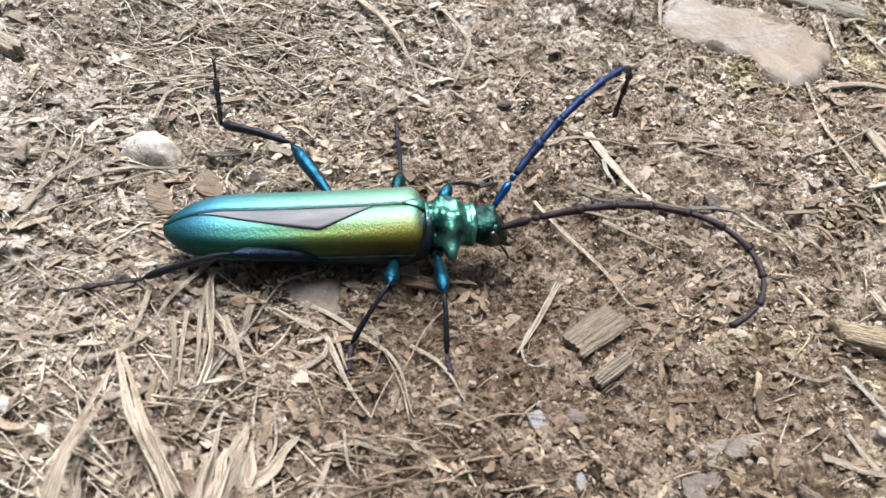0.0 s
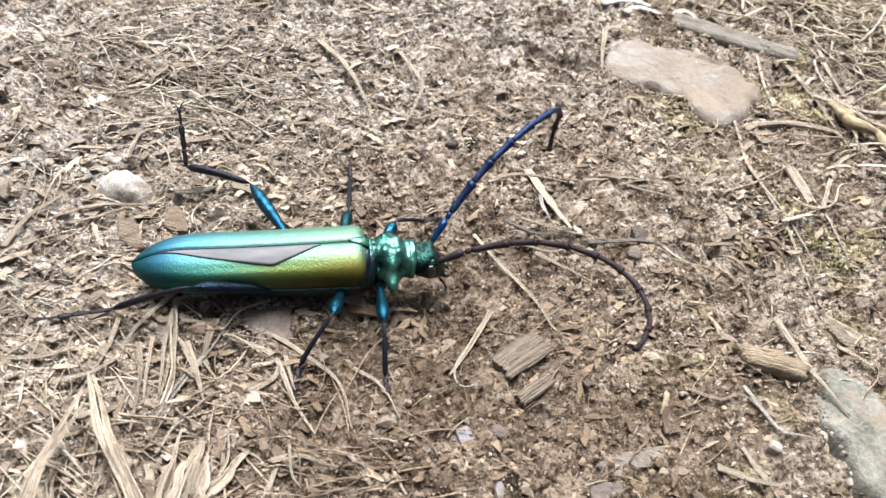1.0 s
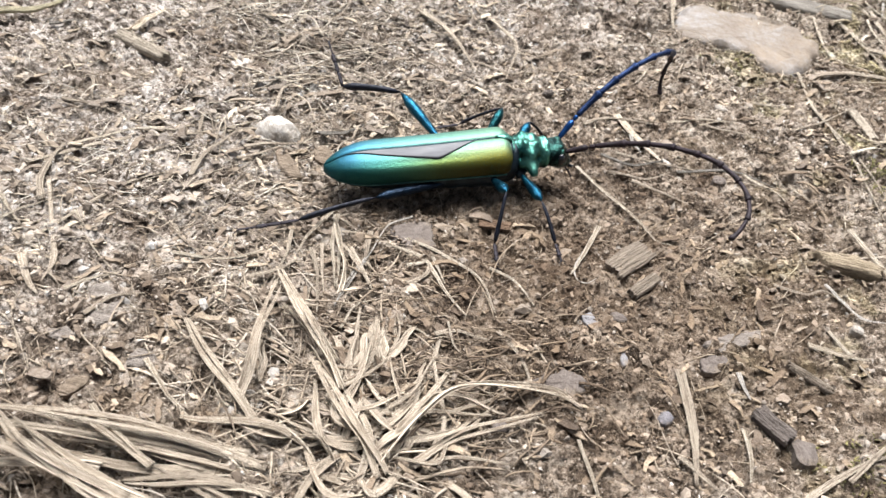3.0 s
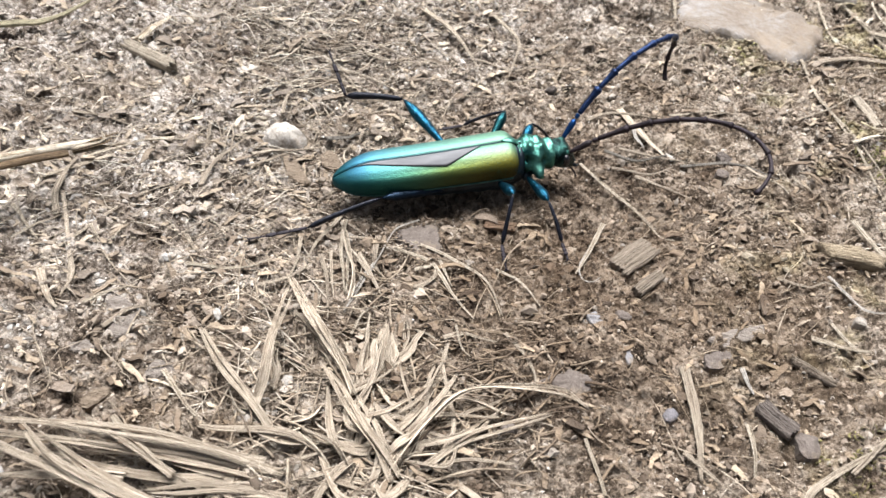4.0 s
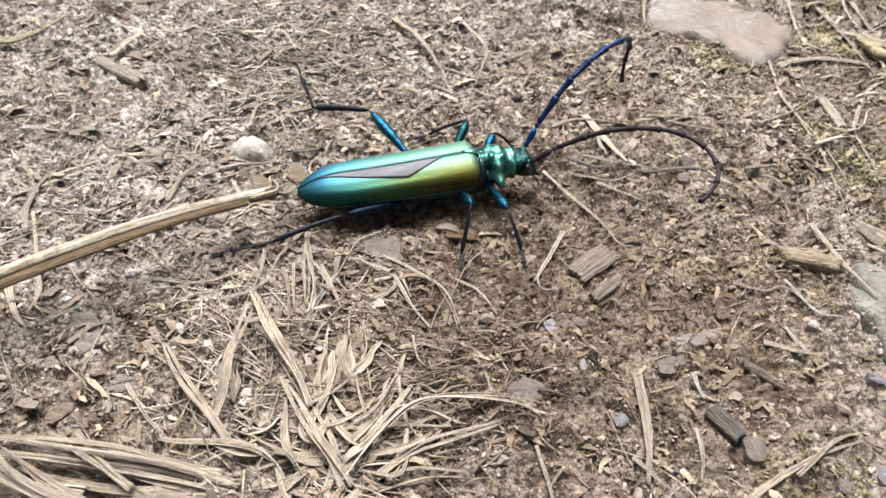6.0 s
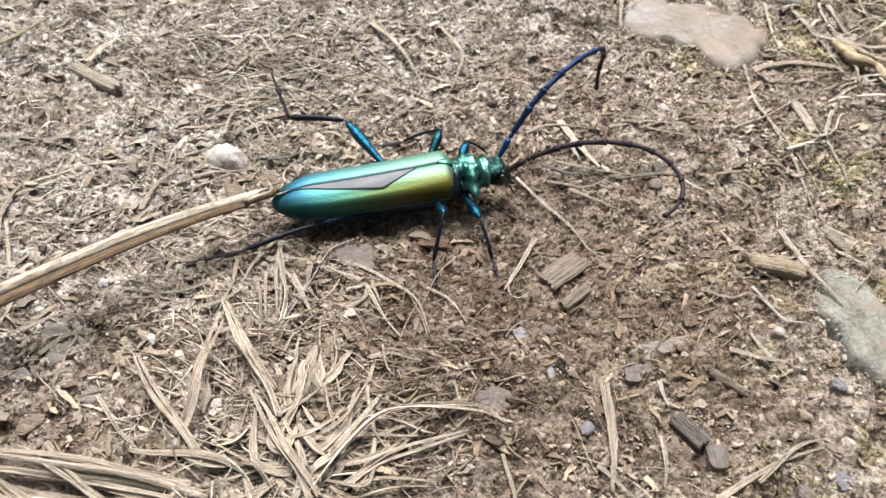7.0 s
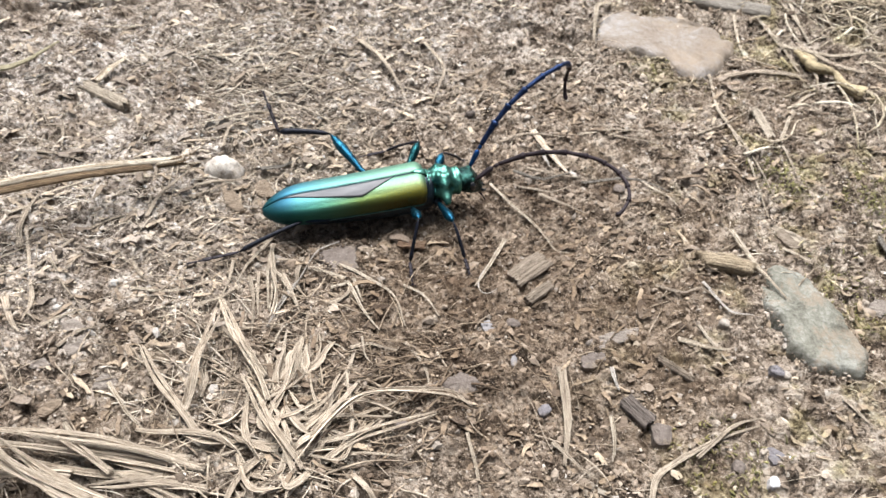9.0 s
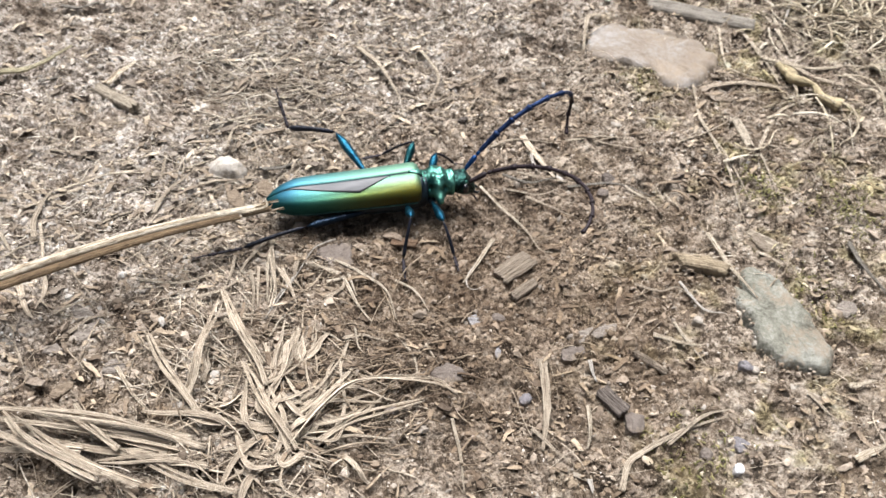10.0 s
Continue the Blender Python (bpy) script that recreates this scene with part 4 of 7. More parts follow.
strand("straw_piece", [(-5.1, 1.34), (-4.96, 1.99)], 0.13, 0.05, M_STEM, "pale split straw against the stick", "straw", lift=0.13)
strand("straw_piece", [(1.18, 2.0), (1.47, 1.57), (1.74, 1.14)], 0.12, 0.03, M_BLADE, "flat tan blade of dead grass", "grass blade")
strand("straw_piece", [(1.36, 1.56), (1.48, 1.18)], 0.055, 0.03, M_WHITE, "bright white splinter of wood", "splinter", lift=0.06)
strand("straw_piece", [(3.12, -1.41), (3.44, -1.44), (3.72, -1.42)], 0.075, 0.04, M_STRAW, "pale splinter of dry straw", "straw", lift=0.05)
strand("straw_piece", [(3.39, -1.13), (3.55, -1.4), (3.77, -1.67)], 0.045, 0.03, M_STRAW, "thin pale straw under a splinter", "straw")
strand("straw_piece", [(1.83, -2.03), (1.94, -2.61), (1.93, -3.17)], 0.11, 0.03, M_ROOT, "frayed flat strip of stem fibre", "straw")
strand("straw_piece", [(0.92, -3.01), (1.06, -3.42), (1.18, -3.83)], 0.04, 0.03, M_STRAW, "thin pale straw on the soil", "straw")
strand("straw_piece", [(5.9, 0.88), (6.24, 0.04)], 0.05, 0.04, M_TWIG, "thin grey straw on the soil", "straw")
strand("root", [(0.71, 0.71), (1.05, 0.39), (1.43, 0.04), (1.65, -0.28), (1.83, -0.3)], 0.05, 0.035, M_STRAW, "pale thin root curving from under the beetle", "root")
strand("root", [(3.89, 4.1), (3.97, 3.03), (4.35, 2.17), (4.6, 1.3)], 0.055, 0.04, M_STRAW, "pale winding root on the soil", "root", lift=0.05)
strand("root", [(3.54, 2.35), (3.95, 2.67), (4.58, 3.32)], 0.04, 0.035, M_ROOT, "thin brown rootlet lying across others", "root", lift=0.09)
strand("root", [(4.75, 2.34), (5.2, 3.52), (5.73, 4.05), (6.24, 4.27)], 0.07, 0.05, M_STRAW, "pale root bent in an arc", "root", lift=0.06)
strand("root", [(5.51, 5.24), (6.23, 4.75), (7.3, 4.89)], 0.12, 0.08, M_ROOT, "tan dry root among dead grass", "root", lift=0.06)
strand("root", [(2.78, -3.44), (2.9, -3.06), (3.4, -2.65), (3.95, -2.33)], 0.085, 0.06, M_ROOT, "forked dry root on the soil", "root", lift=0.05)
strand("root", [(3.27, -2.82), (3.66, -2.42), (3.99, -2.24)], 0.055, 0.04, M_ROOT, "side branch of a dry root", "root", lift=0.08)
strand("root", [(-1.17, -1.27), (-0.76, -1.38), (-0.46, -1.74), (-0.22, -1.98)], 0.06, 0.03, M_STRAW, "pale curved rootlet in front of the beetle", "root", lift=0.08)
strand("root", [(-1.03, -1.07), (-0.61, -1.23), (-0.18, -1.45), (0.05, -1.85)], 0.055, 0.03, M_STRAW, "pale curved rootlet in front of the beetle", "root", lift=0.06)
strand("root", [(-4.39, -2.14), (-3.88, -1.16), (-3.31, -0.71)], 0.05, 0.03, M_ROOT, "long thin dry grass stem", "root")
strand("root", [(-5.03, -1.22), (-4.34, -0.58), (-3.64, -0.21), (-3.1, 0.25)], 0.06, 0.04, M_ROOT, "long thin dry grass stem", "root")
strand("root", [(-3.71, 0.2), (-3.46, -0.66), (-3.38, -1.01)], 0.05, 0.03, M_ROOT, "long thin dry grass stem", "root")
strand("root", [(-4.69, -1.39), (-4.24, -2.1), (-3.99, -2.62)], 0.05, 0.03, M_BLADE, "thin curved dry grass blade", "grass blade")


for k, (x, y, ln, az) in enumerate([(1.99, 7.41, 0.6, 30), (2.01, 7.19, 0.72, 29), (2.02, 6.96, 0.72, 26), (2.27, 6.98, 0.6, 22), (2.37, 6.80, 0.75, 22), (2.36, 6.57, 0.8, 18), (2.62, 6.44, 0.55, 12), (3.12, 8.46, 0.75, 30), (3.23, 8.17, 0.75, 28), (3.28, 7.78, 0.65, 24), (3.58, 7.62, 0.4, 20), (3.35, 6.74, 0.42, 22)]):
    ca, sa = math.cos(radians(az)), math.sin(radians(az))
    h = ln / 2
    strand("shell_rib", [(x - h * ca, y - h * sa - 0.10), (x - 0.4 * h * ca, y - 0.4 * h * sa + 0.04), (x + 0.4 * h * ca, y + 0.4 * h * sa + 0.04), (x + h * ca, y + h * sa - 0.12)], 0.15, 0.10, M_WHITE, "curved white rib of bleached husk", "husk", "white husk shreds", lift=0.05, n=16, seed=k, taper=(0.8, 0.6), wob=0.06)
strand("curled_leaf", [(5.40, 5.02), (5.55, 4.74), (5.58, 4.52), (5.90, 4.40), (6.00, 4.12), (6.28, 3.96)], 0.26, 0.24, M_SHEAF, "yellow-brown curled dead leaf", "leaf", lift=0.08, arch=0.06, taper=(0.7, 0.8), wob=0.5, seed=21, twist=1.2)


# small stems, straws and flakes, each where it lies
strand("twig", [(-6.92, 3.3), (-6.54, 3.34), (-6.19, 3.68)], 0.07, 0.049, M_TWIG, "greenish mossy twig along a crack", "twig", lift=0.04, n=31, seed=70)
strand("twig", [(-6.2, 1.28), (-5.85, 1.47)], 0.06, 0.042, M_TWIG, "short grey-brown twig on dusty soil", "twig", lift=0.03, n=26, seed=78)
strand("straw_piece", [(-5.78, 2.82), (-5.42, 2.89), (-5.1, 3.07)], 0.04, 0.028, M_STRAW, "short pale straw on dusty soil", "straw", lift=0.04, n=31, seed=75)
strand("straw_piece", [(-5.28, -0.08), (-4.89, -0.1), (-4.39, -0.2)], 0.045, 0.032, M_ROOT, "long thin tan grass stem", "stem", lift=0.03, n=31, seed=2)
strand("straw_piece", [(-5.14, 0.37), (-4.92, -0.04)], 0.04, 0.028, M_ROOT, "short tan stem standing askew", "stem", lift=0.06, n=26, seed=61)
strand("straw_piece", [(-4.78, -0.85), (-4.52, -0.59), (-4.23, -0.37), (-3.59, -0.17)], 0.04, 0.028, M_STRAW, "thin pale stem above the straw", "stem", lift=0.04, n=36, seed=30)
strand("straw_piece", [(-4.6, -1.68), (-4.76, -1.42), (-4.82, -1.13), (-4.81, -0.85)], 0.08, 0.056, M_ROOT, "bent olive-brown stem lying on the soil", "stem", lift=0.04, n=36, seed=92)
strand("straw_piece", [(-4.86, -2.05), (-4.71, -1.86), (-4.54, -1.67)], 0.035, 0.025, M_STRAW, "thin pale straw on the soil", "straw", lift=0.04, n=31, seed=71)
strand("straw_piece", [(-5.09, -1.66), (-4.85, -1.84), (-4.61, -2.03)], 0.045, 0.032, M_STRAW, "short pale straw on the soil", "straw", lift=0.04, n=31, seed=82)
strand("straw_piece", [(-3.38, -0.93), (-3.37, -0.49), (-3.18, 0.02)], 0.06, 0.042, M_ROOT, "tan stem leading to the pebble", "stem", lift=0.06, n=31, seed=30)
strand("straw_piece", [(-3.03, -0.46), (-2.83, -0.27), (-2.63, -0.04)], 0.04, 0.028, M_ROOT, "thin tan stem leading to the pebble", "stem", lift=0.05, n=31, seed=67)
strand("straw_piece", [(-4.36, -2.41), (-4.2, -2.63), (-3.98, -2.8)], 0.08, 0.056, M_BLADE, "short curved dead grass blade", "grass blade", lift=0.04, n=31, seed=2)
strand("straw_piece", [(-4.17, -2.19), (-4.03, -2.46), (-4.01, -2.68)], 0.05, 0.035, M_BLADE, "short curved dead grass blade", "grass blade", lift=0.05, n=31, seed=9)
strand("root", [(-3.29, -1.56), (-3.1, -1.75), (-2.88, -1.88)], 0.045, 0.032, M_ROOT, "bent tan rootlet on the soil", "root", lift=0.03, n=31, seed=76)
strand("straw_piece", [(-3.09, -1.98), (-2.75, -1.93), (-2.42, -1.84)], 0.05, 0.035, M_STRAW, "pale straw lying level", "straw", lift=0.03, n=31, seed=4)
strand("straw_piece", [(-1.31, -1.56), (-1.38, -1.84), (-1.44, -2.17)], 0.02, 0.014, M_WHITE, "very thin pale stem", "stem", lift=0.05, n=31, seed=35)
strand("root", [(-1.77, 2.98), (-1.4, 2.61), (-0.79, 1.96), (-0.82, 1.67)], 0.028, 0.02, M_ROOT, "thin rootlet behind the beetle", "root", lift=0.04, n=36, seed=93)
strand("root", [(-1.14, 1.18), (-0.82, 1.67), (-0.58, 2.23)], 0.025, 0.017, M_ROOT, "thin rootlet behind the beetle", "root", lift=0.06, n=31, seed=50)
strand("straw_piece", [(3.06, 2.9), (3.34, 2.95), (3.63, 3.07)], 0.045, 0.032, M_STRAW, "pale straw on brown soil", "straw", lift=0.05, n=31, seed=55)
strand("straw_piece", [(1.84, 2.01), (2.27, 2.17), (2.75, 2.28)], 0.045, 0.032, M_ROOT, "tan straw on brown soil", "straw", lift=0.04, n=31, seed=74)
strand("straw_piece", [(2.36, 2.1), (2.67, 2.07), (3.0, 2.06)], 0.045, 0.032, M_ROOT, "tan straw on brown soil", "straw", lift=0.04, n=31, seed=18)
strand("straw_piece", [(4.12, 4.0), (4.62, 4.25), (5.44, 4.33)], 0.09, 0.063, M_ROOT, "tan flat stem leading to a dead leaf", "stem", lift=0.06, n=31, seed=13)
strand("root", [(4.48, 6.07), (4.49, 5.13), (4.58, 4.71), (5.13, 4.51)], 0.06, 0.042, M_STRAW, "pale winding root by the stone", "root", lift=0.03, n=36, seed=64)
strand("straw_piece", [(4.88, 6.09), (5.05, 5.66), (5.17, 5.27)], 0.07, 0.049, M_STRAW, "pale grass stem near the twig", "stem", lift=0.04, n=31, seed=87)
strand("straw_piece", [(5.33, 6.83), (5.57, 6.1), (5.74, 5.35)], 0.05, 0.035, M_STRAW, "pale grass stem near the twig", "stem", lift=0.04, n=31, seed=81)
strand("straw_piece", [(5.19, 5.12), (6.08, 5.09), (6.72, 5.34), (7.41, 5.4)], 0.08, 0.056, M_STRAW, "long pale grass stem", "stem", lift=0.06, n=36, seed=54)
strand("straw_piece", [(6.58, 5.11), (7.07, 4.74), (7.04, 4.49), (6.79, 4.18)], 0.07, 0.049, M_STRAW, "pale bent grass stem", "stem", lift=0.05, n=36, seed=50)
strand("straw_piece", [(5.99, 7.46), (5.7, 6.43)], 0.06, 0.042, M_WHITE, "white piece of straw", "straw", lift=0.05, n=26, seed=69)
strand("straw_piece", [(5.81, 3.05), (6.12, 3.04)], 0.055, 0.038, M_STRAW, "short pale straw lying on the soil", "straw", lift=0.05, n=26, seed=75)
strand("straw_piece", [(4.88, 2.68), (5.36, 2.7), (5.77, 3.09)], 0.04, 0.028, M_ROOT, "dark thin stem lying on the soil", "stem", lift=0.04, n=31, seed=44)
strand("straw_piece", [(2.76, 1.19), (3.05, 0.99), (3.27, 0.7)], 0.035, 0.025, M_STRAW, "thin pale stem in front of the feeler", "stem", lift=0.05, n=31, seed=4)
strand("straw_piece", [(3.34, 1.21), (3.53, 0.85)], 0.03, 0.021, M_STRAW, "thin pale stem on the soil", "stem", lift=0.06, n=26, seed=78)
strand("straw_piece", [(4.55, 0.34), (4.73, 0.26), (4.9, 0.14)], 0.05, 0.035, M_STRAW, "pale flat shred of stem", "stem", lift=0.05, n=31, seed=21)
strand("straw_piece", [(5.89, 0.82), (6.07, 0.4), (6.24, 0.09)], 0.07, 0.049, M_TWIG, "dark grey twig lying on the soil", "twig", lift=0.05, n=31, seed=42)
strand("root", [(2.89, -0.65), (3.22, -0.67), (3.48, -0.56), (3.75, -0.84)], 0.04, 0.028, M_ROOT, "thin forked rootlet lying on the soil", "root", lift=0.06, n=36, seed=74)
strand("root", [(3.48, -0.45), (3.75, -0.82), (4.05, -0.85)], 0.05, 0.035, M_WHITE, "pale rootlet by the flat stone", "root", lift=0.05, n=31, seed=92)
strand("straw_piece", [(2.37, -1.95), (2.41, -2.1), (2.46, -2.22)], 0.05, 0.035, M_WHITE, "white splinter beside dark bark", "splinter", lift=0.05, n=31, seed=82)
strand("straw_piece", [(5.44, -1.59), (5.58, -1.54), (5.77, -1.44)], 0.08, 0.056, M_STRAW, "pale chewed piece of straw", "straw", lift=0.05, n=31, seed=74)
strand("straw_piece", [(5.3, -2.6), (5.53, -2.44), (5.74, -2.28)], 0.1, 0.07, M_STRAW, "broad pale straw at the path edge", "straw", lift=0.04, n=31, seed=16)
strand("root", [(4.93, -1.81), (5.08, -1.97), (5.23, -2.1)], 0.06, 0.042, M_ROOT, "brown root below the flat stone", "root", lift=0.03, n=31, seed=82)
strand("root", [(4.48, -2.17), (4.56, -2.3), (4.68, -2.42)], 0.05, 0.035, M_ROOT, "thin brown rootlet lying on the soil", "root", lift=0.06, n=31, seed=12)
strand("straw_piece", [(2.39, -2.52), (2.42, -2.79), (2.42, -3.01)], 0.05, 0.035, M_STRAW, "short upright tan straw", "straw", lift=0.04, n=31, seed=9)
strand("straw_piece", [(2.44, -3.39), (2.47, -3.56)], 0.06, 0.042, M_WHITE, "white sliver of straw", "splinter", lift=0.04, n=26, seed=20)
strand("straw_piece", [(1.79, -2.93), (2.02, -3.08), (2.24, -3.24)], 0.05, 0.035, M_ROOT, "tan stem base below the long strip", "stem", lift=0.03, n=31, seed=55)
strand("root", [(0.09, -2.1), (0.35, -2.36), (0.48, -2.71)], 0.05, 0.035, M_ROOT, "thin tan rootlet by the tuft", "root", lift=0.05, n=31, seed=16)
strand("root", [(-0.83, -2.23), (-0.53, -2.32), (-0.31, -2.66)], 0.03, 0.021, M_STRAW, "thin pale rootlet by the tuft", "root", lift=0.03, n=31, seed=79)
strand("straw_piece", [(-1.76, -0.96), (-1.7, -1.39), (-1.51, -1.95)], 0.05, 0.035, M_STRAW, "pale curved grass stem before the beetle", "stem", lift=0.05, n=31, seed=49)
strand("straw_piece", [(-1.83, -0.94), (-1.96, -1.35), (-2.01, -1.61)], 0.045, 0.032, M_STRAW, "pale curved grass stem before the beetle", "stem", lift=0.05, n=31, seed=43)
strand("straw_piece", [(-0.99, -0.78), (-1.23, -1.02), (-1.31, -1.51), (-1.44, -2.08)], 0.022, 0.015, M_WHITE, "long thin white fibre", "stem", lift=0.05, n=36, seed=36)
strand("straw_piece", [(-0.68, -1.33), (-0.59, -1.5), (-0.49, -1.64)], 0.035, 0.025, M_STRAW, "short pale fibre before the beetle", "stem", lift=0.05, n=31, seed=5)
strand("straw_piece", [(-1.37, -1.1), (-1.32, -1.45), (-1.23, -1.62)], 0.06, 0.042, M_ROOT, "tan curved strip of grass", "stem", lift=0.04, n=31, seed=10)
strand("straw_piece", [(-1.65, -1.19), (-1.5, -1.17), (-1.36, -1.12)], 0.035, 0.025, M_ROOT, "thin tan fibre lying level", "stem", lift=0.03, n=31, seed=69)
strand("straw_piece", [(0.96, -0.47), (0.79, -0.93), (0.81, -1.14), (0.92, -1.17), (1.01, -1.08)], 0.022, 0.015, M_WHITE, "thin white curling fibre", "stem", lift=0.03, n=41, seed=26)
strand("straw_piece", [(-1.79, -1.44), (-1.69, -1.8), (-1.59, -2.06)], 0.035, 0.025, M_BLADE, "grey-tan strip of dead grass", "stem", lift=0.06, n=31, seed=38)
strand("straw_piece", [(-1.61, -1.39), (-1.43, -1.51), (-1.28, -1.62)], 0.035, 0.025, M_BLADE, "grey-tan strip of dead grass", "stem", lift=0.05, n=31, seed=20)
strand("straw_piece", [(-1.5, -1.41), (-1.27, -1.73), (-1.14, -1.95)], 0.035, 0.025, M_BLADE, "grey-tan strip of dead grass", "stem", lift=0.05, n=31, seed=44)
strand("straw_piece", [(-0.9, -1.52), (-0.78, -1.46), (-0.72, -1.38)], 0.05, 0.035, M_STRAW, "pale strip of grass", "stem", lift=0.04, n=31, seed=18)
strand("straw_piece", [(-2.95, 0.55), (-3.0, 0.91), (-2.89, 1.05)], 0.05, 0.035, M_ROOT, "brown strip of grass behind the pebble", "stem", lift=0.06, n=31, seed=49)
strand("straw_piece", [(-1.78, -0.99), (-1.61, -1.45), (-1.49, -1.98)], 0.045, 0.032, M_STRAW, "pale thin stem in front of the beetle", "stem", lift=0.04, n=31, seed=67)
strand("straw_piece", [(-1.32, -1.48), (-1.39, -1.79), (-1.45, -2.19)], 0.028, 0.02, M_WHITE, "thin white fibre in front of the beetle", "stem", lift=0.04, n=31, seed=77)
strand("straw_piece", [(-3.11, -1.98), (-2.79, -1.96), (-2.5, -1.87), (-2.31, -1.72)], 0.04, 0.028, M_STRAW, "pale frayed fibre before the tuft", "stem", lift=0.05, n=36, seed=14)
strand("straw_piece", [(-1.88, -1.52), (-1.71, -1.85), (-1.58, -2.31)], 0.045, 0.032, M_ROOT, "brown shred of stem before the tuft", "stem", lift=0.05, n=31, seed=65)
strand("straw_piece", [(-2.14, -1.33), (-2.08, -1.72), (-2.1, -2.02)], 0.04, 0.028, M_ROOT, "brown shred of stem before the tuft", "stem", lift=0.04, n=31, seed=82)
strand("straw_piece", [(-1.52, -1.44), (-1.31, -1.71), (-1.15, -1.93)], 0.04, 0.028, M_ROOT, "brown curved fibre before the tuft", "stem", lift=0.05, n=31, seed=31)
strand("straw_piece", [(-1.32, -2.44), (-1.28, -2.2), (-1.13, -2.05)], 0.028, 0.02, M_STRAW, "thin curved pale fibre", "stem", lift=0.06, n=31, seed=56)
strand("straw_piece", [(-0.38, -2.15), (-0.29, -2.36), (-0.19, -2.45)], 0.025, 0.017, M_STRAW, "thin curved pale fibre", "stem", lift=0.06, n=31, seed=67)
strand("straw_piece", [(-4.21, -1.73), (-4.12, -1.82), (-4.01, -1.92)], 0.035, 0.025, M_STRAW, "short pale bent straw", "straw", lift=0.04, n=31, seed=44)
strand("straw_piece", [(-2.81, -3.18), (-2.5, -3.44), (-2.25, -3.59)], 0.045, 0.032, M_STRAW, "pale curved stem near the tuft", "stem", lift=0.03, n=31, seed=54)
strand("straw_piece", [(-3.02, -3.69), (-2.78, -3.87), (-2.65, -4.06)], 0.05, 0.035, M_STRAW, "pale upright stem over the tuft", "stem", lift=0.06, n=31, seed=41)
strand("straw_piece", [(-1.14, -2.53), (-1.1, -2.77), (-1.09, -3.0)], 0.1, 0.07, M_BLADE, "short pale frayed strip of grass", "grass blade", lift=0.03, n=31, seed=79)
strand("straw_piece", [(-1.04, -2.46), (-1.04, -2.69), (-1.04, -2.9)], 0.08, 0.056, M_BLADE, "short pale frayed strip of grass", "grass blade", lift=0.05, n=31, seed=18)
strand("straw_piece", [(-1.33, -2.53), (-1.23, -2.73), (-1.17, -2.94)], 0.07, 0.049, M_BLADE, "short pale frayed strip of grass", "grass blade", lift=0.03, n=31, seed=81)
strand("straw_piece", [(-0.53, -2.93), (-0.44, -2.64), (-0.42, -2.23)], 0.08, 0.056, M_BLADE, "brown-grey strip of dead grass", "grass blade", lift=0.04, n=31, seed=46)
strand("straw_piece", [(-0.47, -2.31), (-0.26, -2.2), (0.03, -2.21)], 0.05, 0.035, M_ROOT, "brown strip of dead stem", "stem", lift=0.05, n=31, seed=46)
strand("straw_piece", [(-0.85, -1.75), (-0.7, -1.6), (-0.69, -1.41)], 0.06, 0.042, M_ROOT, "brown strip of dead stem", "stem", lift=0.05, n=31, seed=36)
strand("straw_piece", [(-2.32, -2.07), (-2.09, -1.88), (-1.92, -1.68)], 0.05, 0.035, M_ROOT, "grey strip of dead stem", "stem", lift=0.05, n=31, seed=3)
strand("straw_piece", [(-3.8, -2.68), (-3.66, -2.51), (-3.47, -2.33)], 0.04, 0.028, M_STRAW, "pale grass stem on dusty soil", "stem", lift=0.05, n=31, seed=87)
strand("straw_piece", [(-3.51, -2.89), (-3.35, -2.65), (-3.12, -2.53)], 0.05, 0.035, M_ROOT, "brown strip of dead stem", "stem", lift=0.03, n=31, seed=48)
strand("straw_piece", [(-0.09, -1.27), (0.18, -1.37), (0.41, -1.66)], 0.035, 0.025, M_STRAW, "thin pale stem behind the tuft", "stem", lift=0.04, n=31, seed=59)
strand("root", [(3.97, 3.12), (4.17, 2.49), (4.32, 1.96), (4.42, 1.24), (4.46, 0.9)], 0.05, 0.035, M_STRAW, "pale winding root on the soil", "root", lift=0.04, n=41, seed=77)
strand("straw_piece", [(4.87, 6.08), (5.18, 5.2), (5.41, 4.4)], 0.06, 0.042, M_STRAW, "pale bleached grass stem", "stem", lift=0.04, n=31, seed=47)
strand("straw_piece", [(4.24, 4.13), (4.87, 4.37), (5.4, 4.34)], 0.07, 0.049, M_ROOT, "yellow-brown grass stem lying level", "stem", lift=0.04, n=31, seed=98)
strand("straw_piece", [(5.18, 5.07), (6.1, 5.14), (6.88, 5.4)], 0.06, 0.042, M_STRAW, "pale yellowish grass stem lying level", "stem", lift=0.04, n=31, seed=77)
strand("straw_piece", [(4.77, 2.56), (4.91, 2.11), (4.95, 1.72)], 0.04, 0.028, M_STRAW, "thin pale curved grass stem", "stem", lift=0.04, n=31, seed=49)
strand("straw_piece", [(5.54, 6.77), (5.62, 6.03), (5.7, 5.44)], 0.06, 0.042, M_STRAW, "pale bleached grass stem", "stem", lift=0.03, n=31, seed=4)
strand("straw_piece", [(1.37, 0.63), (1.64, 0.53), (2.0, 0.38)], 0.05, 0.035, M_ROOT, "brown strip of rotted stem", "stem", lift=0.06, n=31, seed=88)
strand("straw_piece", [(1.17, 1.1), (1.69, 1.07), (2.14, 1.1)], 0.04, 0.028, M_ROOT, "brown strip of rotted stem", "stem", lift=0.05, n=31, seed=40)
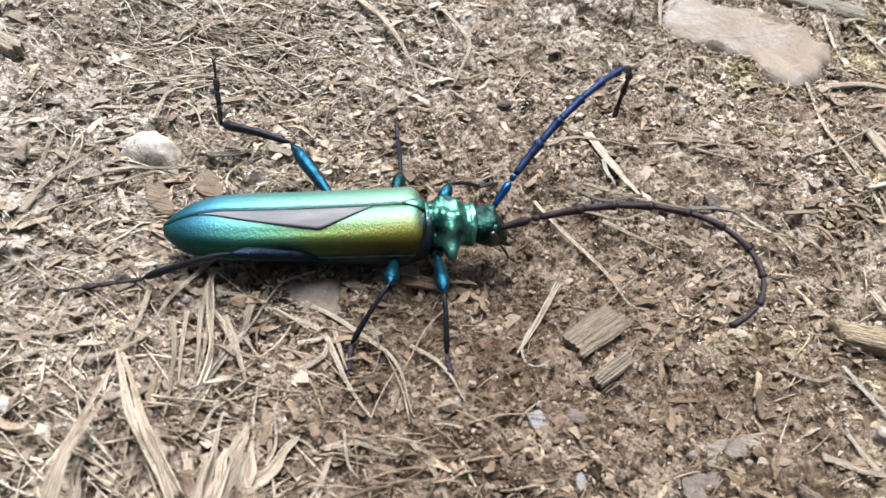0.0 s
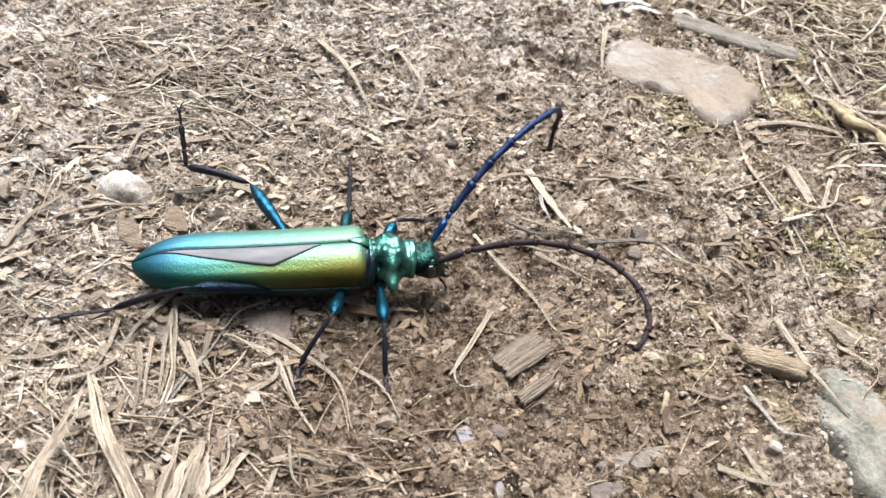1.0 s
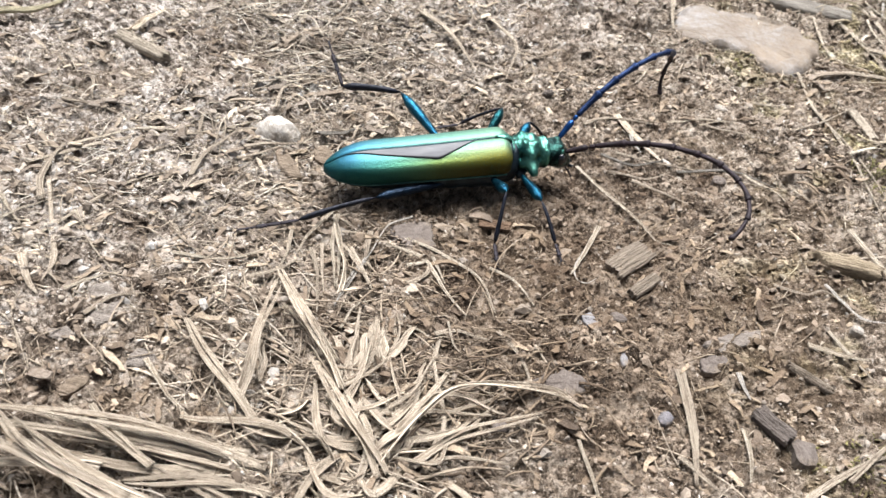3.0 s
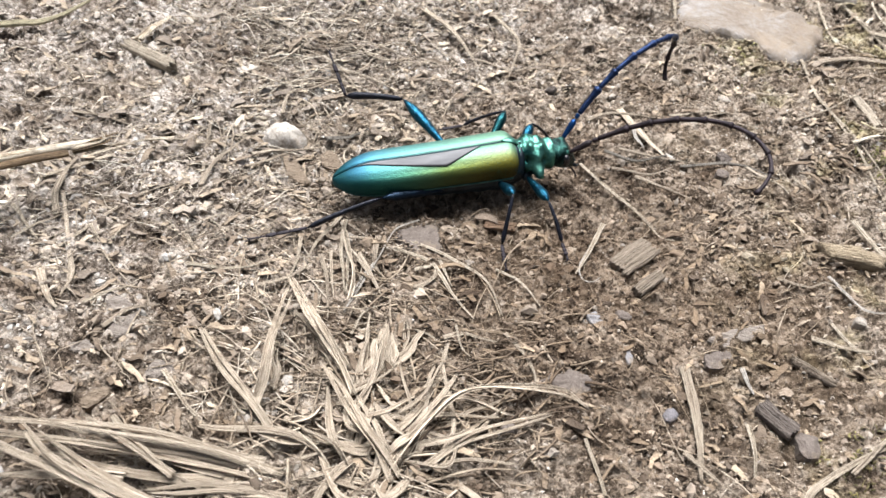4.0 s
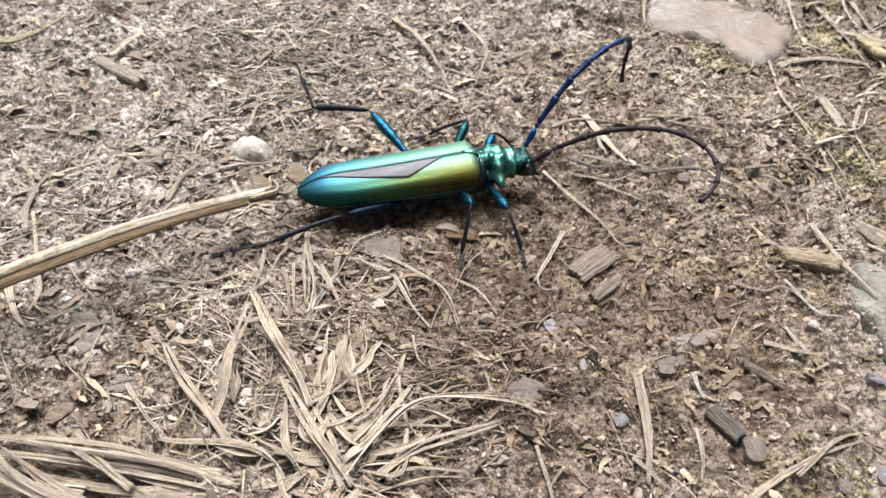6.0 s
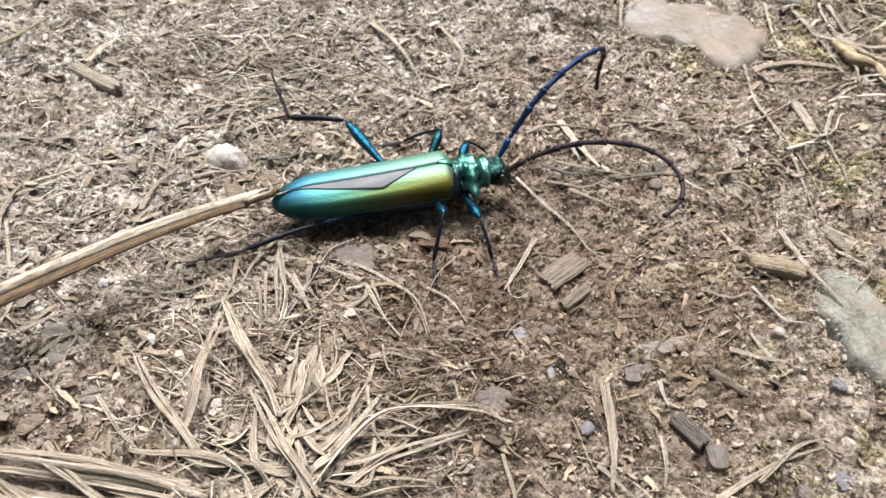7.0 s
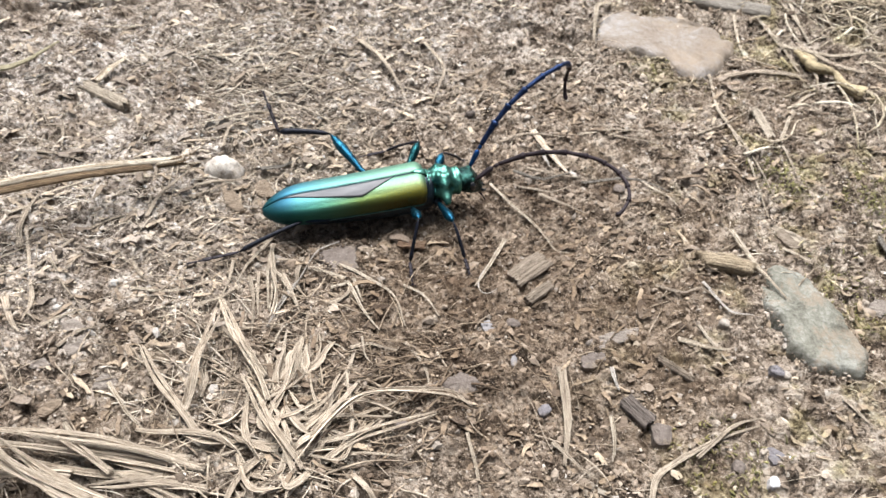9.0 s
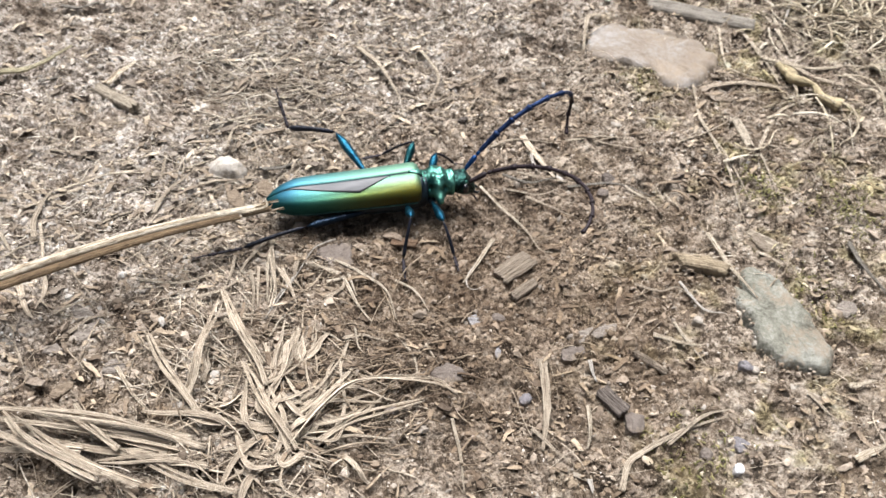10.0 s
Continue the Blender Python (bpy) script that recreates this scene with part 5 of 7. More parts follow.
strand("straw_piece", [(0.99, 1.0), (1.4, 0.96), (1.76, 1.12)], 0.05, 0.035, M_TWIG, "dark strip of rotted stem", "stem", lift=0.05, n=31, seed=84)
strand("straw_piece", [(1.09, 0.7), (1.53, 0.71), (1.84, 0.94)], 0.04, 0.028, M_ROOT, "brown strip of rotted stem", "stem", lift=0.05, n=31, seed=31)
strand("straw_piece", [(0.75, 1.57), (1.11, 1.88), (1.66, 1.93)], 0.05, 0.035, M_ROOT, "brown strip of rotted stem", "stem", lift=0.04, n=31, seed=87)
strand("straw_piece", [(2.28, 2.09), (2.52, 2.21), (2.8, 2.3)], 0.03, 0.021, M_STRAW, "thin pale fibre on the soil", "stem", lift=0.04, n=31, seed=90)
strand("straw_piece", [(-0.81, 2.42), (-0.31, 2.36), (-0.02, 2.64)], 0.05, 0.035, M_ROOT, "tan strip of rotted stem", "stem", lift=0.03, n=31, seed=77)
strand("straw_piece", [(-2.44, 1.57), (-2.11, 1.23), (-1.65, 1.23)], 0.04, 0.028, M_ROOT, "tan fibre behind the beetle", "stem", lift=0.04, n=31, seed=43)
strand("straw_piece", [(-2.31, 0.22), (-2.07, 0.39), (-1.88, 0.6)], 0.06, 0.042, M_TWIG, "dark strip of bark behind the beetle", "stem", lift=0.05, n=31, seed=29)
strand("straw_piece", [(-3.04, -0.27), (-2.77, -0.08), (-2.33, 0.09)], 0.05, 0.035, M_ROOT, "tan strip of rotted stem", "stem", lift=0.04, n=31, seed=22)
strand("straw_piece", [(-3.09, 1.4), (-2.77, 1.59), (-2.39, 1.65)], 0.035, 0.025, M_STRAW, "thin pale curved fibre", "stem", lift=0.03, n=31, seed=95)
strand("straw_piece", [(-3.13, 1.08), (-2.77, 1.36), (-2.16, 1.4)], 0.035, 0.025, M_STRAW, "thin pale curved fibre", "stem", lift=0.05, n=31, seed=73)
lump("pebble", [(-3.33, 3.52), (-3.29, 3.49), (-3.23, 3.46), (-3.17, 3.51), (-3.2, 3.56), (-3.24, 3.59), (-3.31, 3.58)], 0.06, M_GRAIN, "tiny pale pebble on the soil", "pebble", seed=184, rough=0.2, steps=20, rings=7)
lump("pebble", [(-3.28, 2.8), (-3.3, 2.74), (-3.27, 2.68), (-3.21, 2.69), (-3.16, 2.73), (-3.19, 2.79), (-3.23, 2.83)], 0.06, M_GRAIN, "tiny pale pebble on the soil", "pebble", seed=29, rough=0.2, steps=20, rings=7)
lump("pebble", [(-3.8, 2.97), (-3.8, 3.03), (-3.85, 3.07), (-3.91, 3.04), (-3.96, 3.0), (-3.93, 2.95), (-3.86, 2.96)], 0.06, M_GRAIN, "tiny pale pebble on the soil", "pebble", seed=136, rough=0.2, steps=20, rings=7)
lump("pebble", [(-1.69, 1.8), (-1.72, 1.83), (-1.76, 1.81), (-1.77, 1.76), (-1.76, 1.71), (-1.71, 1.72), (-1.66, 1.75)], 0.05, M_GRAIN, "tiny pale pebble on the soil", "pebble", seed=31, rough=0.2, steps=20, rings=7)
lump("pebble", [(-0.67, 2.01), (-0.74, 1.99), (-0.72, 1.92), (-0.67, 1.9), (-0.61, 1.89), (-0.61, 1.95), (-0.62, 2.01)], 0.05, M_GRAIN, "tiny pale pebble on the soil", "pebble", seed=81, rough=0.2, steps=20, rings=7)
lump("pebble", [(-2.22, 2.63), (-2.21, 2.68), (-2.23, 2.72), (-2.27, 2.72), (-2.32, 2.7), (-2.3, 2.65), (-2.27, 2.61)], 0.05, M_GRAIN, "tiny pale pebble on the soil", "pebble", seed=110, rough=0.2, steps=20, rings=7)
lump("pebble", [(2.59, 2.55), (2.65, 2.54), (2.69, 2.57), (2.71, 2.64), (2.62, 2.65), (2.53, 2.67), (2.53, 2.59)], 0.05, M_GRAIN, "tiny pale pebble on the soil", "pebble", seed=166, rough=0.2, steps=20, rings=7)
# dark lump added to stand for the shade in a small hole
lump("soil_clod", [(0.32, 2.07), (0.32, 2.13), (0.25, 2.13), (0.19, 2.08), (0.16, 2.0), (0.24, 2.0), (0.28, 2.02)], 0.1, M_DARKBARK, "small dark lump in place of a shaded hole", "clod", seed=52, rough=0.2, steps=20, rings=7)
lump("stone", [(2.91, -2.51), (2.79, -2.54), (2.81, -2.71), (2.9, -2.8), (2.99, -2.73), (3.02, -2.63), (3.01, -2.5)], 0.07, M_BROWNSTONE, "small brown angular stone", "stone", seed=119, rough=0.2, steps=20, rings=7)
lump("stone", [(2.08, -1.99), (2.21, -1.95), (2.33, -1.87), (2.32, -1.72), (2.17, -1.7), (2.07, -1.79), (2.02, -1.89)], 0.04, M_BROWNSTONE, "flat brown stone level with soil", "stone", seed=115, rough=0.2, steps=20, rings=7)
lump("stone", [(4.07, -2.77), (4.13, -2.7), (4.21, -2.63), (4.12, -2.58), (4.04, -2.53), (3.97, -2.6), (4.01, -2.69)], 0.05, M_BLUESTONE, "small grey stone in soil", "stone", seed=197, rough=0.2, steps=20, rings=7)
lump("stone", [(3.62, -2.84), (3.64, -2.9), (3.73, -2.91), (3.77, -2.82), (3.76, -2.77), (3.71, -2.76), (3.65, -2.77)], 0.06, M_BROWNSTONE, "small brown stone in soil", "stone", seed=163, rough=0.2, steps=20, rings=7)
lump("pebble", [(4.45, -1.15), (4.45, -1.1), (4.41, -1.11), (4.38, -1.14), (4.39, -1.19), (4.42, -1.21), (4.46, -1.19)], 0.04, M_GRAIN, "tiny pale pebble on the soil", "pebble", seed=164, rough=0.2, steps=20, rings=7)
lump("pebble", [(4.39, -1.65), (4.39, -1.6), (4.37, -1.56), (4.32, -1.55), (4.28, -1.59), (4.29, -1.65), (4.34, -1.67)], 0.05, M_GRAIN, "tiny pale pebble on the soil", "pebble", seed=26, rough=0.2, steps=20, rings=7)
lump("leaf_scrap", [(6.35, 1.79), (6.24, 1.7), (6.29, 1.56), (6.47, 1.57), (6.59, 1.64), (6.57, 1.75), (6.51, 1.9)], 0.05, M_LEAF, "red-brown scrap of dead leaf", "leaf scrap", seed=164, rough=0.2, steps=20, rings=7)
lump("bark_flake", [(5.51, -0.38), (5.63, -0.48), (5.78, -0.37), (5.87, -0.29), (5.85, -0.18), (5.69, -0.14), (5.59, -0.26)], 0.05, M_FLAKEGREY, "brown flake of rotten bark", "bark flake", seed=66, rough=0.2, steps=20, rings=7)
lump("bark_flake", [(4.88, 0.52), (4.74, 0.65), (4.62, 0.74), (4.5, 0.7), (4.56, 0.52), (4.68, 0.36), (4.79, 0.43)], 0.05, M_CHIP, "pale flake of rotten wood", "bark flake", seed=80, rough=0.2, steps=20, rings=7)
lump("bark_flake", [(4.07, 1.29), (4.02, 1.26), (4.06, 1.17), (4.15, 1.14), (4.2, 1.17), (4.18, 1.25), (4.12, 1.32)], 0.04, M_CHIP, "pale flake of rotten wood", "bark flake", seed=58, rough=0.2, steps=20, rings=7)
lump("bark_flake", [(4.94, 1.17), (4.91, 1.04), (4.99, 0.96), (5.08, 0.95), (5.09, 1.07), (5.1, 1.19), (5.02, 1.18)], 0.04, M_CHIP, "pale flake of rotten wood", "bark flake", seed=151, rough=0.2, steps=20, rings=7)
lump("bark_flake", [(2.5, 1.19), (2.62, 1.21), (2.71, 1.25), (2.64, 1.39), (2.53, 1.53), (2.43, 1.48), (2.45, 1.35)], 0.06, M_DARKBARK, "dark chip of bark below the feeler", "bark flake", seed=75, rough=0.2, steps=20, rings=7)
lump("bark_flake", [(-3.87, -0.52), (-3.77, -0.55), (-3.77, -0.47), (-3.81, -0.39), (-3.93, -0.31), (-3.98, -0.38), (-3.98, -0.47)], 0.05, M_FLAKEGREY, "grey flake of bark", "bark flake", seed=199, rough=0.2, steps=20, rings=7)
lump("bark_flake", [(-3.33, -2.6), (-3.44, -2.51), (-3.56, -2.48), (-3.65, -2.52), (-3.62, -2.64), (-3.49, -2.69), (-3.36, -2.7)], 0.04, M_FLAKEGREY, "grey flake of bark", "bark flake", seed=31, rough=0.2, steps=20, rings=7)
lump("bark_flake", [(-2.57, -2.77), (-2.48, -2.81), (-2.35, -2.76), (-2.28, -2.63), (-2.36, -2.58), (-2.44, -2.59), (-2.52, -2.66)], 0.04, M_LEAF, "brown flake of bark", "bark flake", seed=67, rough=0.2, steps=20, rings=7)
lump("bark_flake", [(-2.98, -3.27), (-2.82, -3.24), (-2.75, -3.19), (-2.73, -3.11), (-2.81, -3.07), (-2.95, -3.05), (-2.96, -3.16)], 0.05, M_FLAKEGREY, "grey flake of bark", "bark flake", seed=87, rough=0.2, steps=20, rings=7)
lump("bark_flake", [(-3.15, -3.5), (-3.18, -3.4), (-3.27, -3.46), (-3.34, -3.51), (-3.36, -3.62), (-3.3, -3.68), (-3.22, -3.61)], 0.04, M_LEAF, "brown flake of bark", "bark flake", seed=169, rough=0.2, steps=20, rings=7)
lump("bark_flake", [(-1.87, -3.55), (-1.72, -3.48), (-1.81, -3.4), (-1.87, -3.34), (-2.0, -3.39), (-2.07, -3.49), (-1.99, -3.55)], 0.05, M_FLAKEGREY, "broad grey flake near the tuft", "bark flake", seed=155, rough=0.2, steps=20, rings=7)
lump("leaf_scrap", [(-2.3, 0.1), (-2.31, -0.02), (-2.29, -0.15), (-2.13, -0.24), (-2.0, -0.21), (-2.06, -0.07), (-2.14, 0.07)], 0.06, M_LEAF, "brown scrap of leaf behind the beetle", "leaf scrap", seed=106, rough=0.2, steps=20, rings=7)
lump("stone", [(2.43, 0.9), (2.5, 0.93), (2.55, 1.0), (2.5, 1.07), (2.41, 1.07), (2.38, 1.01), (2.35, 0.94)], 0.06, M_BROWNSTONE, "small rounded brown stone", "stone", seed=181, rough=0.2, steps=20, rings=7)
lump("stone", [(1.18, -1.58), (1.24, -1.59), (1.31, -1.59), (1.34, -1.52), (1.27, -1.47), (1.19, -1.47), (1.16, -1.52)], 0.06, M_BROWNSTONE, "small brown stone by a stone chip", "stone", seed=96, rough=0.2, steps=20, rings=7)
lump("stone", [(1.71, -2.65), (1.74, -2.61), (1.77, -2.54), (1.71, -2.5), (1.64, -2.54), (1.6, -2.61), (1.65, -2.66)], 0.05, M_BLUESTONE, "dark round soil lump", "stone", seed=88, rough=0.2, steps=20, rings=7)
lump("stone", [(0.2, -3.0), (0.17, -3.06), (0.17, -3.12), (0.24, -3.12), (0.32, -3.09), (0.34, -3.02), (0.27, -2.99)], 0.08, M_BROWNSTONE, "small round brown stone", "stone", seed=37, rough=0.2, steps=20, rings=7)


# ---- the dead grass tuft ----
def build_tuft():
    tuft = new("grass_tuft")
    tuft.location = (-1.0 * C, -3.4 * C, 0.0)
    tagged(tuft, "tuft of dead bleached grass blades splayed over the soil", "grass")
    blades = [
        ([(-2.68, -2.68), (-2.22, -3.12), (-1.75, -3.5)], 0.10, (0.12, 0.2, 0.1)),
        ([(-2.07, -2.09), (-2.04, -2.77), (-1.96, -3.37)], 0.12, (0.2, 0.3, 0.12)),
        ([(-2.15, -1.81), (-1.71, -2.34), (-1.31, -2.75)], 0.13, (0.15, 0.25, 0.15)),
        ([(-1.97, -2.21), (-1.48, -2.59), (-1.16, -3.03)], 0.09, (0.1, 0.2, 0.15)),
        ([(-1.52, -2.79), (-1.02, -3.3), (-0.63, -3.71)], 0.14, (0.25, 0.3, 0.15)),
        ([(-1.96, -2.69), (-1.84, -3.11)], 0.09, (0.06, 0.1)),
        ([(-1.64, -3.01), (-1.59, -3.41)], 0.09, (0.15, 0.1)),
        ([(-3.14, -3.85), (-2.49, -3.82), (-1.71, -3.83)], 0.12, (0.15, 0.2, 0.12)),
        ([(-3.07, -3.97), (-2.58, -3.93), (-1.96, -3.97)], 0.10, (0.08, 0.12, 0.1)),
        ([(1.01, -2.62), (0.61, -2.55), (-0.14, -2.71), (-0.48, -3.13), (-0.74, -3.68)], 0.10, (0.06, 0.15, 0.28, 0.3, 0.15)),
        ([(0.22, -2.87), (-0.33, -2.86), (-0.65, -3.28)], 0.08, (0.1, 0.2, 0.15)),
        ([(0.55, -2.84), (-0.04, -3.16), (-0.44, -3.57)], 0.10, (0.1, 0.2, 0.15)),
        ([(-1.03, -2.36), (-1.03, -2.76), (-1.13, -3.14)], 0.07, (0.25, 0.2, 0.1)),
        ([(-3.19, -3.75), (-2.82, -3.87), (-2.37, -4.05)], 0.10, (0.25, 0.25, 0.2)),
        ([(-3.78, -3.86), (-2.86, -3.83), (-1.76, -3.79)], 0.11, (0.1, 0.15, 0.1)),
        ([(-3.61, -3.93), (-2.91, -4.2), (-1.99, -4.37)], 0.12, (0.3, 0.3, 0.2)),
        ([(-3.27, -4.08), (-2.42, -4.09), (-1.7, -3.94)], 0.10, (0.1, 0.12, 0.1)),
        ([(-3.99, -3.90), (-3.27, -3.80), (-2.42, -3.78), (-1.54, -3.85)], 0.13, (0.22, 0.28, 0.26, 0.12)),
        ([(-3.91, -4.02), (-3.05, -3.94), (-2.23, -3.90), (-1.57, -3.90)], 0.11, (0.16, 0.20, 0.18, 0.10)),
        ([(-3.81, -4.11), (-3.09, -4.23), (-2.43, -4.37)], 0.15, (0.34, 0.36, 0.28)),
        ([(-3.71, -4.35), (-3.19, -4.21), (-2.71, -4.16)], 0.10, (0.14, 0.20, 0.14)),
        ([(-2.50, -4.21), (-2.01, -4.09), (-1.43, -4.04)], 0.11, (0.18, 0.22, 0.12)),
        ([(-3.78, -3.92), (-3.39, -4.11), (-2.88, -4.29), (-2.46, -4.40)], 0.12, (0.36, 0.40, 0.36, 0.26)),
        ([(-2.25, -4.06), (-1.58, -4.23), (-1.05, -4.24)], 0.10, (0.15, 0.2, 0.12)),
        ([(-0.93, -1.9), (-0.84, -2.25), (-0.82, -2.6)], 0.05, (0.08, 0.12, 0.05)),
        ([(-1.78, -1.05), (-1.55, -1.52), (-1.46, -1.99)], 0.06, (0.05, 0.12, 0.05)),
    ]
    rng = np.random.default_rng(12)
    # each broad blade is split lengthwise into strips
    split = []
    for pts, w, hs in blades:
        d = np.array(pts[-1]) - np.array(pts[0])
        e = np.array([-d[1], d[0]]) / np.hypot(*d)
        for s in (-0.24, 0.24):
            p = [np.array(q) + e * s * w * (0.6 + 0.5 * k / len(pts)) for k, q in enumerate(pts)]
            p[0] = p[0] + d * rng.uniform(-0.03, 0.10)
            split.append(([tuple(q) for q in p], w * rng.uniform(0.40, 0.58), tuple(h + rng.normal(0, 0.012) for h in hs)))
    blades = split
    for k in range(9):
        b = np.array([-0.98 + rng.normal(0, 0.10), -2.75 + rng.normal(0, 0.06)])
        a = radians(rng.normal(90, 28))
        d = np.array([math.cos(a), math.sin(a)]) * rng.uniform(0.25, 0.45)
        blades.append(([tuple(b + d), tuple(b + d * 0.5), tuple(b)], rng.uniform(0.06, 0.12), (0.10, 0.14, 0.05)))
    for k in range(64):
        # most blades fan out to the back and to both sides of the crown
        a = radians(rng.choice([rng.normal(125, 30), rng.normal(35, 25), rng.normal(185, 18), rng.uniform(0, 360)]))
        b = np.array([-0.75 + rng.normal(0, 0.30), -3.55 + rng.normal(0, 0.22)])
        ln = rng.uniform(0.25, 1.15)
        d = np.array([math.cos(a), math.sin(a)])
        e = np.array([-d[1], d[0]]) * rng.normal(0, 0.11)
        blades.append(([tuple(b + d * ln), tuple(b + d * ln * 0.5 + e), tuple(b)], rng.uniform(0.025, 0.09), (rng.uniform(0.02, 0.20), rng.uniform(0.08, 0.26), 0.05)))
    for k, (pts, w, hs) in enumerate(blades):
        w = w * 0.82
        path = spline([raised(p, h) for p, h in zip(pts, hs)], 26)
        s = np.linspace(0, 1, 26)
        for ax, amp in ((0, 0.016), (1, 0.014), (2, 0.015)):
            path[:, ax] += amp * np.sin(rng.uniform(4, 9) * s + rng.uniform(0, 6.28))
        me, m = strand_mesh("blade", path, w, 0.012, M_BLADE, seed=k, twist=rng.normal(0, 0.45))
        ob = part("blade", me, tuft)
        ob.matrix_basis = Matrix.Translation((1.0 * C, 3.4 * C, 0)) @ m


build_tuft()


# ---- the beetle ----
# beetle space: x from tail to head, y to its left, z up, origin on the ground under the middle
TAIL, SHOULDER, BACK = -1.40, 0.60, 0.055


def elytron_point(u, v, side, off=0.0):
    """A point of a wing case: u from tail to shoulder, v from the seam to the outer edge."""
    x = TAIL + (SHOULDER - TAIL) * u
    half = 0.298 * (0.92 + 0.08 * u)
    half *= max(1 - (1 - u / 0.36) ** 2.6, 0.0) ** 0.60 if u < 0.36 else 1.0
    if u > 0.965:
        half *= 1 - 0.12 * ((u - 0.965) / 0.035) ** 2
    top = 0.48 + 0.19 * u - 0.02 * math.sin(math.pi * u)
    edge = 0.235 + 0.165 * u
    if u < 0.25:
        top -= 0.17 * (1 - u / 0.25) ** 2.2
    if u > 0.95:
        top -= 0.05 * ((u - 0.95) / 0.05) ** 2
    a = v * math.pi * 0.56
    y = half * min(math.sin(min(a, math.pi / 2)) ** 0.92, 1) - max(0, a - math.pi / 2) * 0.08
    z = edge + (top - edge) * (max(math.cos(a), -0.25) if a > math.pi / 2 else max(math.cos(a), 0) ** 0.56)
    z -= 0.018 * math.exp(-(v / 0.05) ** 2)
    z -= 0.010 * math.exp(-((v - 0.45) / 0.10) ** 2) * math.sin(math.pi * u)
    # outward offset, roughly along the normal
    ny, nz = math.sin(min(a, 1.6)), math.cos(min(a, 1.6))
    return (x, side * (0.004 + y + off * ny), z + off * nz)


def sheet(fn, nu, nv, fn2=None):
    """A closed skin from fn(i, j); the inner side from fn2."""
    verts = [fn(i, j) for i in range(nu) for j in range(nv)]
    verts += [fn2(i, j) for i in range(nu) for j in range(nv)]
    N = nu * nv
    faces = []
    for i in range(nu - 1):
        for j in range(nv - 1):
            a = i * nv + j
            faces.append((a, a + nv, a + nv + 1, a + 1))
            faces.append((N + a, N + a + 1, N + a + nv + 1, N + a + nv))
    ring = [j for j in range(nv)] + [i * nv + nv - 1 for i in range(1, nu)] + [(nu - 1) * nv + j for j in range(nv - 2, -1, -1)] + [i * nv for i in range(nu - 2, 0, -1)]
    for k in range(len(ring)):
        a, b = ring[k], ring[(k + 1) % len(ring)]
        faces.append((a, b, N + b, N + a))
    return verts, faces


def fix_normals(me):
    bm = bmesh.new()
    bm.from_mesh(me)
    bmesh.ops.remove_doubles(bm, verts=bm.verts, dist=1e-7)
    bmesh.ops.recalc_face_normals(bm, faces=bm.faces)
    bm.to_mesh(me)
    bm.free()
    me.polygons.foreach_set("use_smooth", np.ones(len(me.polygons), bool))
    return me


def elytron_mesh(side):
    nu, nv = 56, 22
    us = [(i / (nu - 1)) ** 1.35 for i in range(nu)]
    vs = [j / (nv - 1) for j in range(nv)]
    v, f = sheet(lambda i, j: elytron_point(max(us[i], 0.0005), vs[j], side), nu, nv, lambda i, j: elytron_point(max(us[i], 0.0005), vs[j], side, -0.02))
    return fix_normals(mesh_from("elytron", v, f, M_ELYTRA))


def wing_mesh(name, mat, grow, off):
    """The folded grey hind wing lying bare along the seam."""
    nu, nv = 40, 8

    def border(u):
        # width from the seam over the length of the case
        a, b, c = 0.13 - grow * 0.6, 0.60, 0.80 + grow * 0.9
        if u <= b:
            return (0.03, 0.02 + (0.40 + grow) * ((u - a) / (b - a)) ** 0.8)
        return (0.03, 0.03 + (0.39 + grow) * max(1 - (u - b) / (c - b), 0))

    a, c = 0.13 - grow * 0.6, 0.80 + grow * 0.9
    us = [a + (c - a) * i / (nu - 1) for i in range(nu)]

    def at(i, j, o):
        lo, hi = border(us[i])
        lo = max(lo - grow * 0.4, 0.008)
        return elytron_point(us[i], lo + (max(hi, lo + 0.004) - lo) * j / (nv - 1), -1, o)

    v, f = sheet(lambda i, j: at(i, j, off), nu, nv, lambda i, j: at(i, j, off - 0.006))
    return fix_normals(mesh_from(name, v, f, mat))


def lathe(rows, ny=20, bumps=None, back=0.0, rugged=0.0):
    """Rings along x: x, half-width, half-height, centre height; moved back along x at the end."""
    verts, faces = [], []
    for i, (x, w, h, zc) in enumerate(rows):
        for j in range(ny):
            a = 2 * math.pi * j / ny
            p = np.array([x, w * math.cos(a), zc + h * math.sin(a)])
            if bumps:
                for bx, by, bz, br, bh in bumps:
                    d = np.array([p[0] - bx, p[1] - by, p[2] - bz])
                    k = bh * math.exp(-(d @ d) / (br * br))
                    n = np.array([0.15 * np.sign(d[0]), math.cos(a), math.sin(a)])
                    p = p + n * k
            if rugged:
                k = rugged * float(fbm(np.array(x * 11.0), np.array(p[1] * 11.0 + p[2] * 4.0), 3.0, 3))
                p = p + np.array([0, math.cos(a), math.sin(a)]) * k
            verts.append((p[0] - back, p[1], p[2]))
    n = len(rows)
    for i in range(n - 1):
        for j in range(ny):
            a, b = i * ny + j, i * ny + (j + 1) % ny
            faces.append((a, b, b + ny, a + ny))
    faces.append(tuple(range(ny))[::-1])
    faces.append(tuple(range((n - 1) * ny, n * ny)))
    return verts, faces


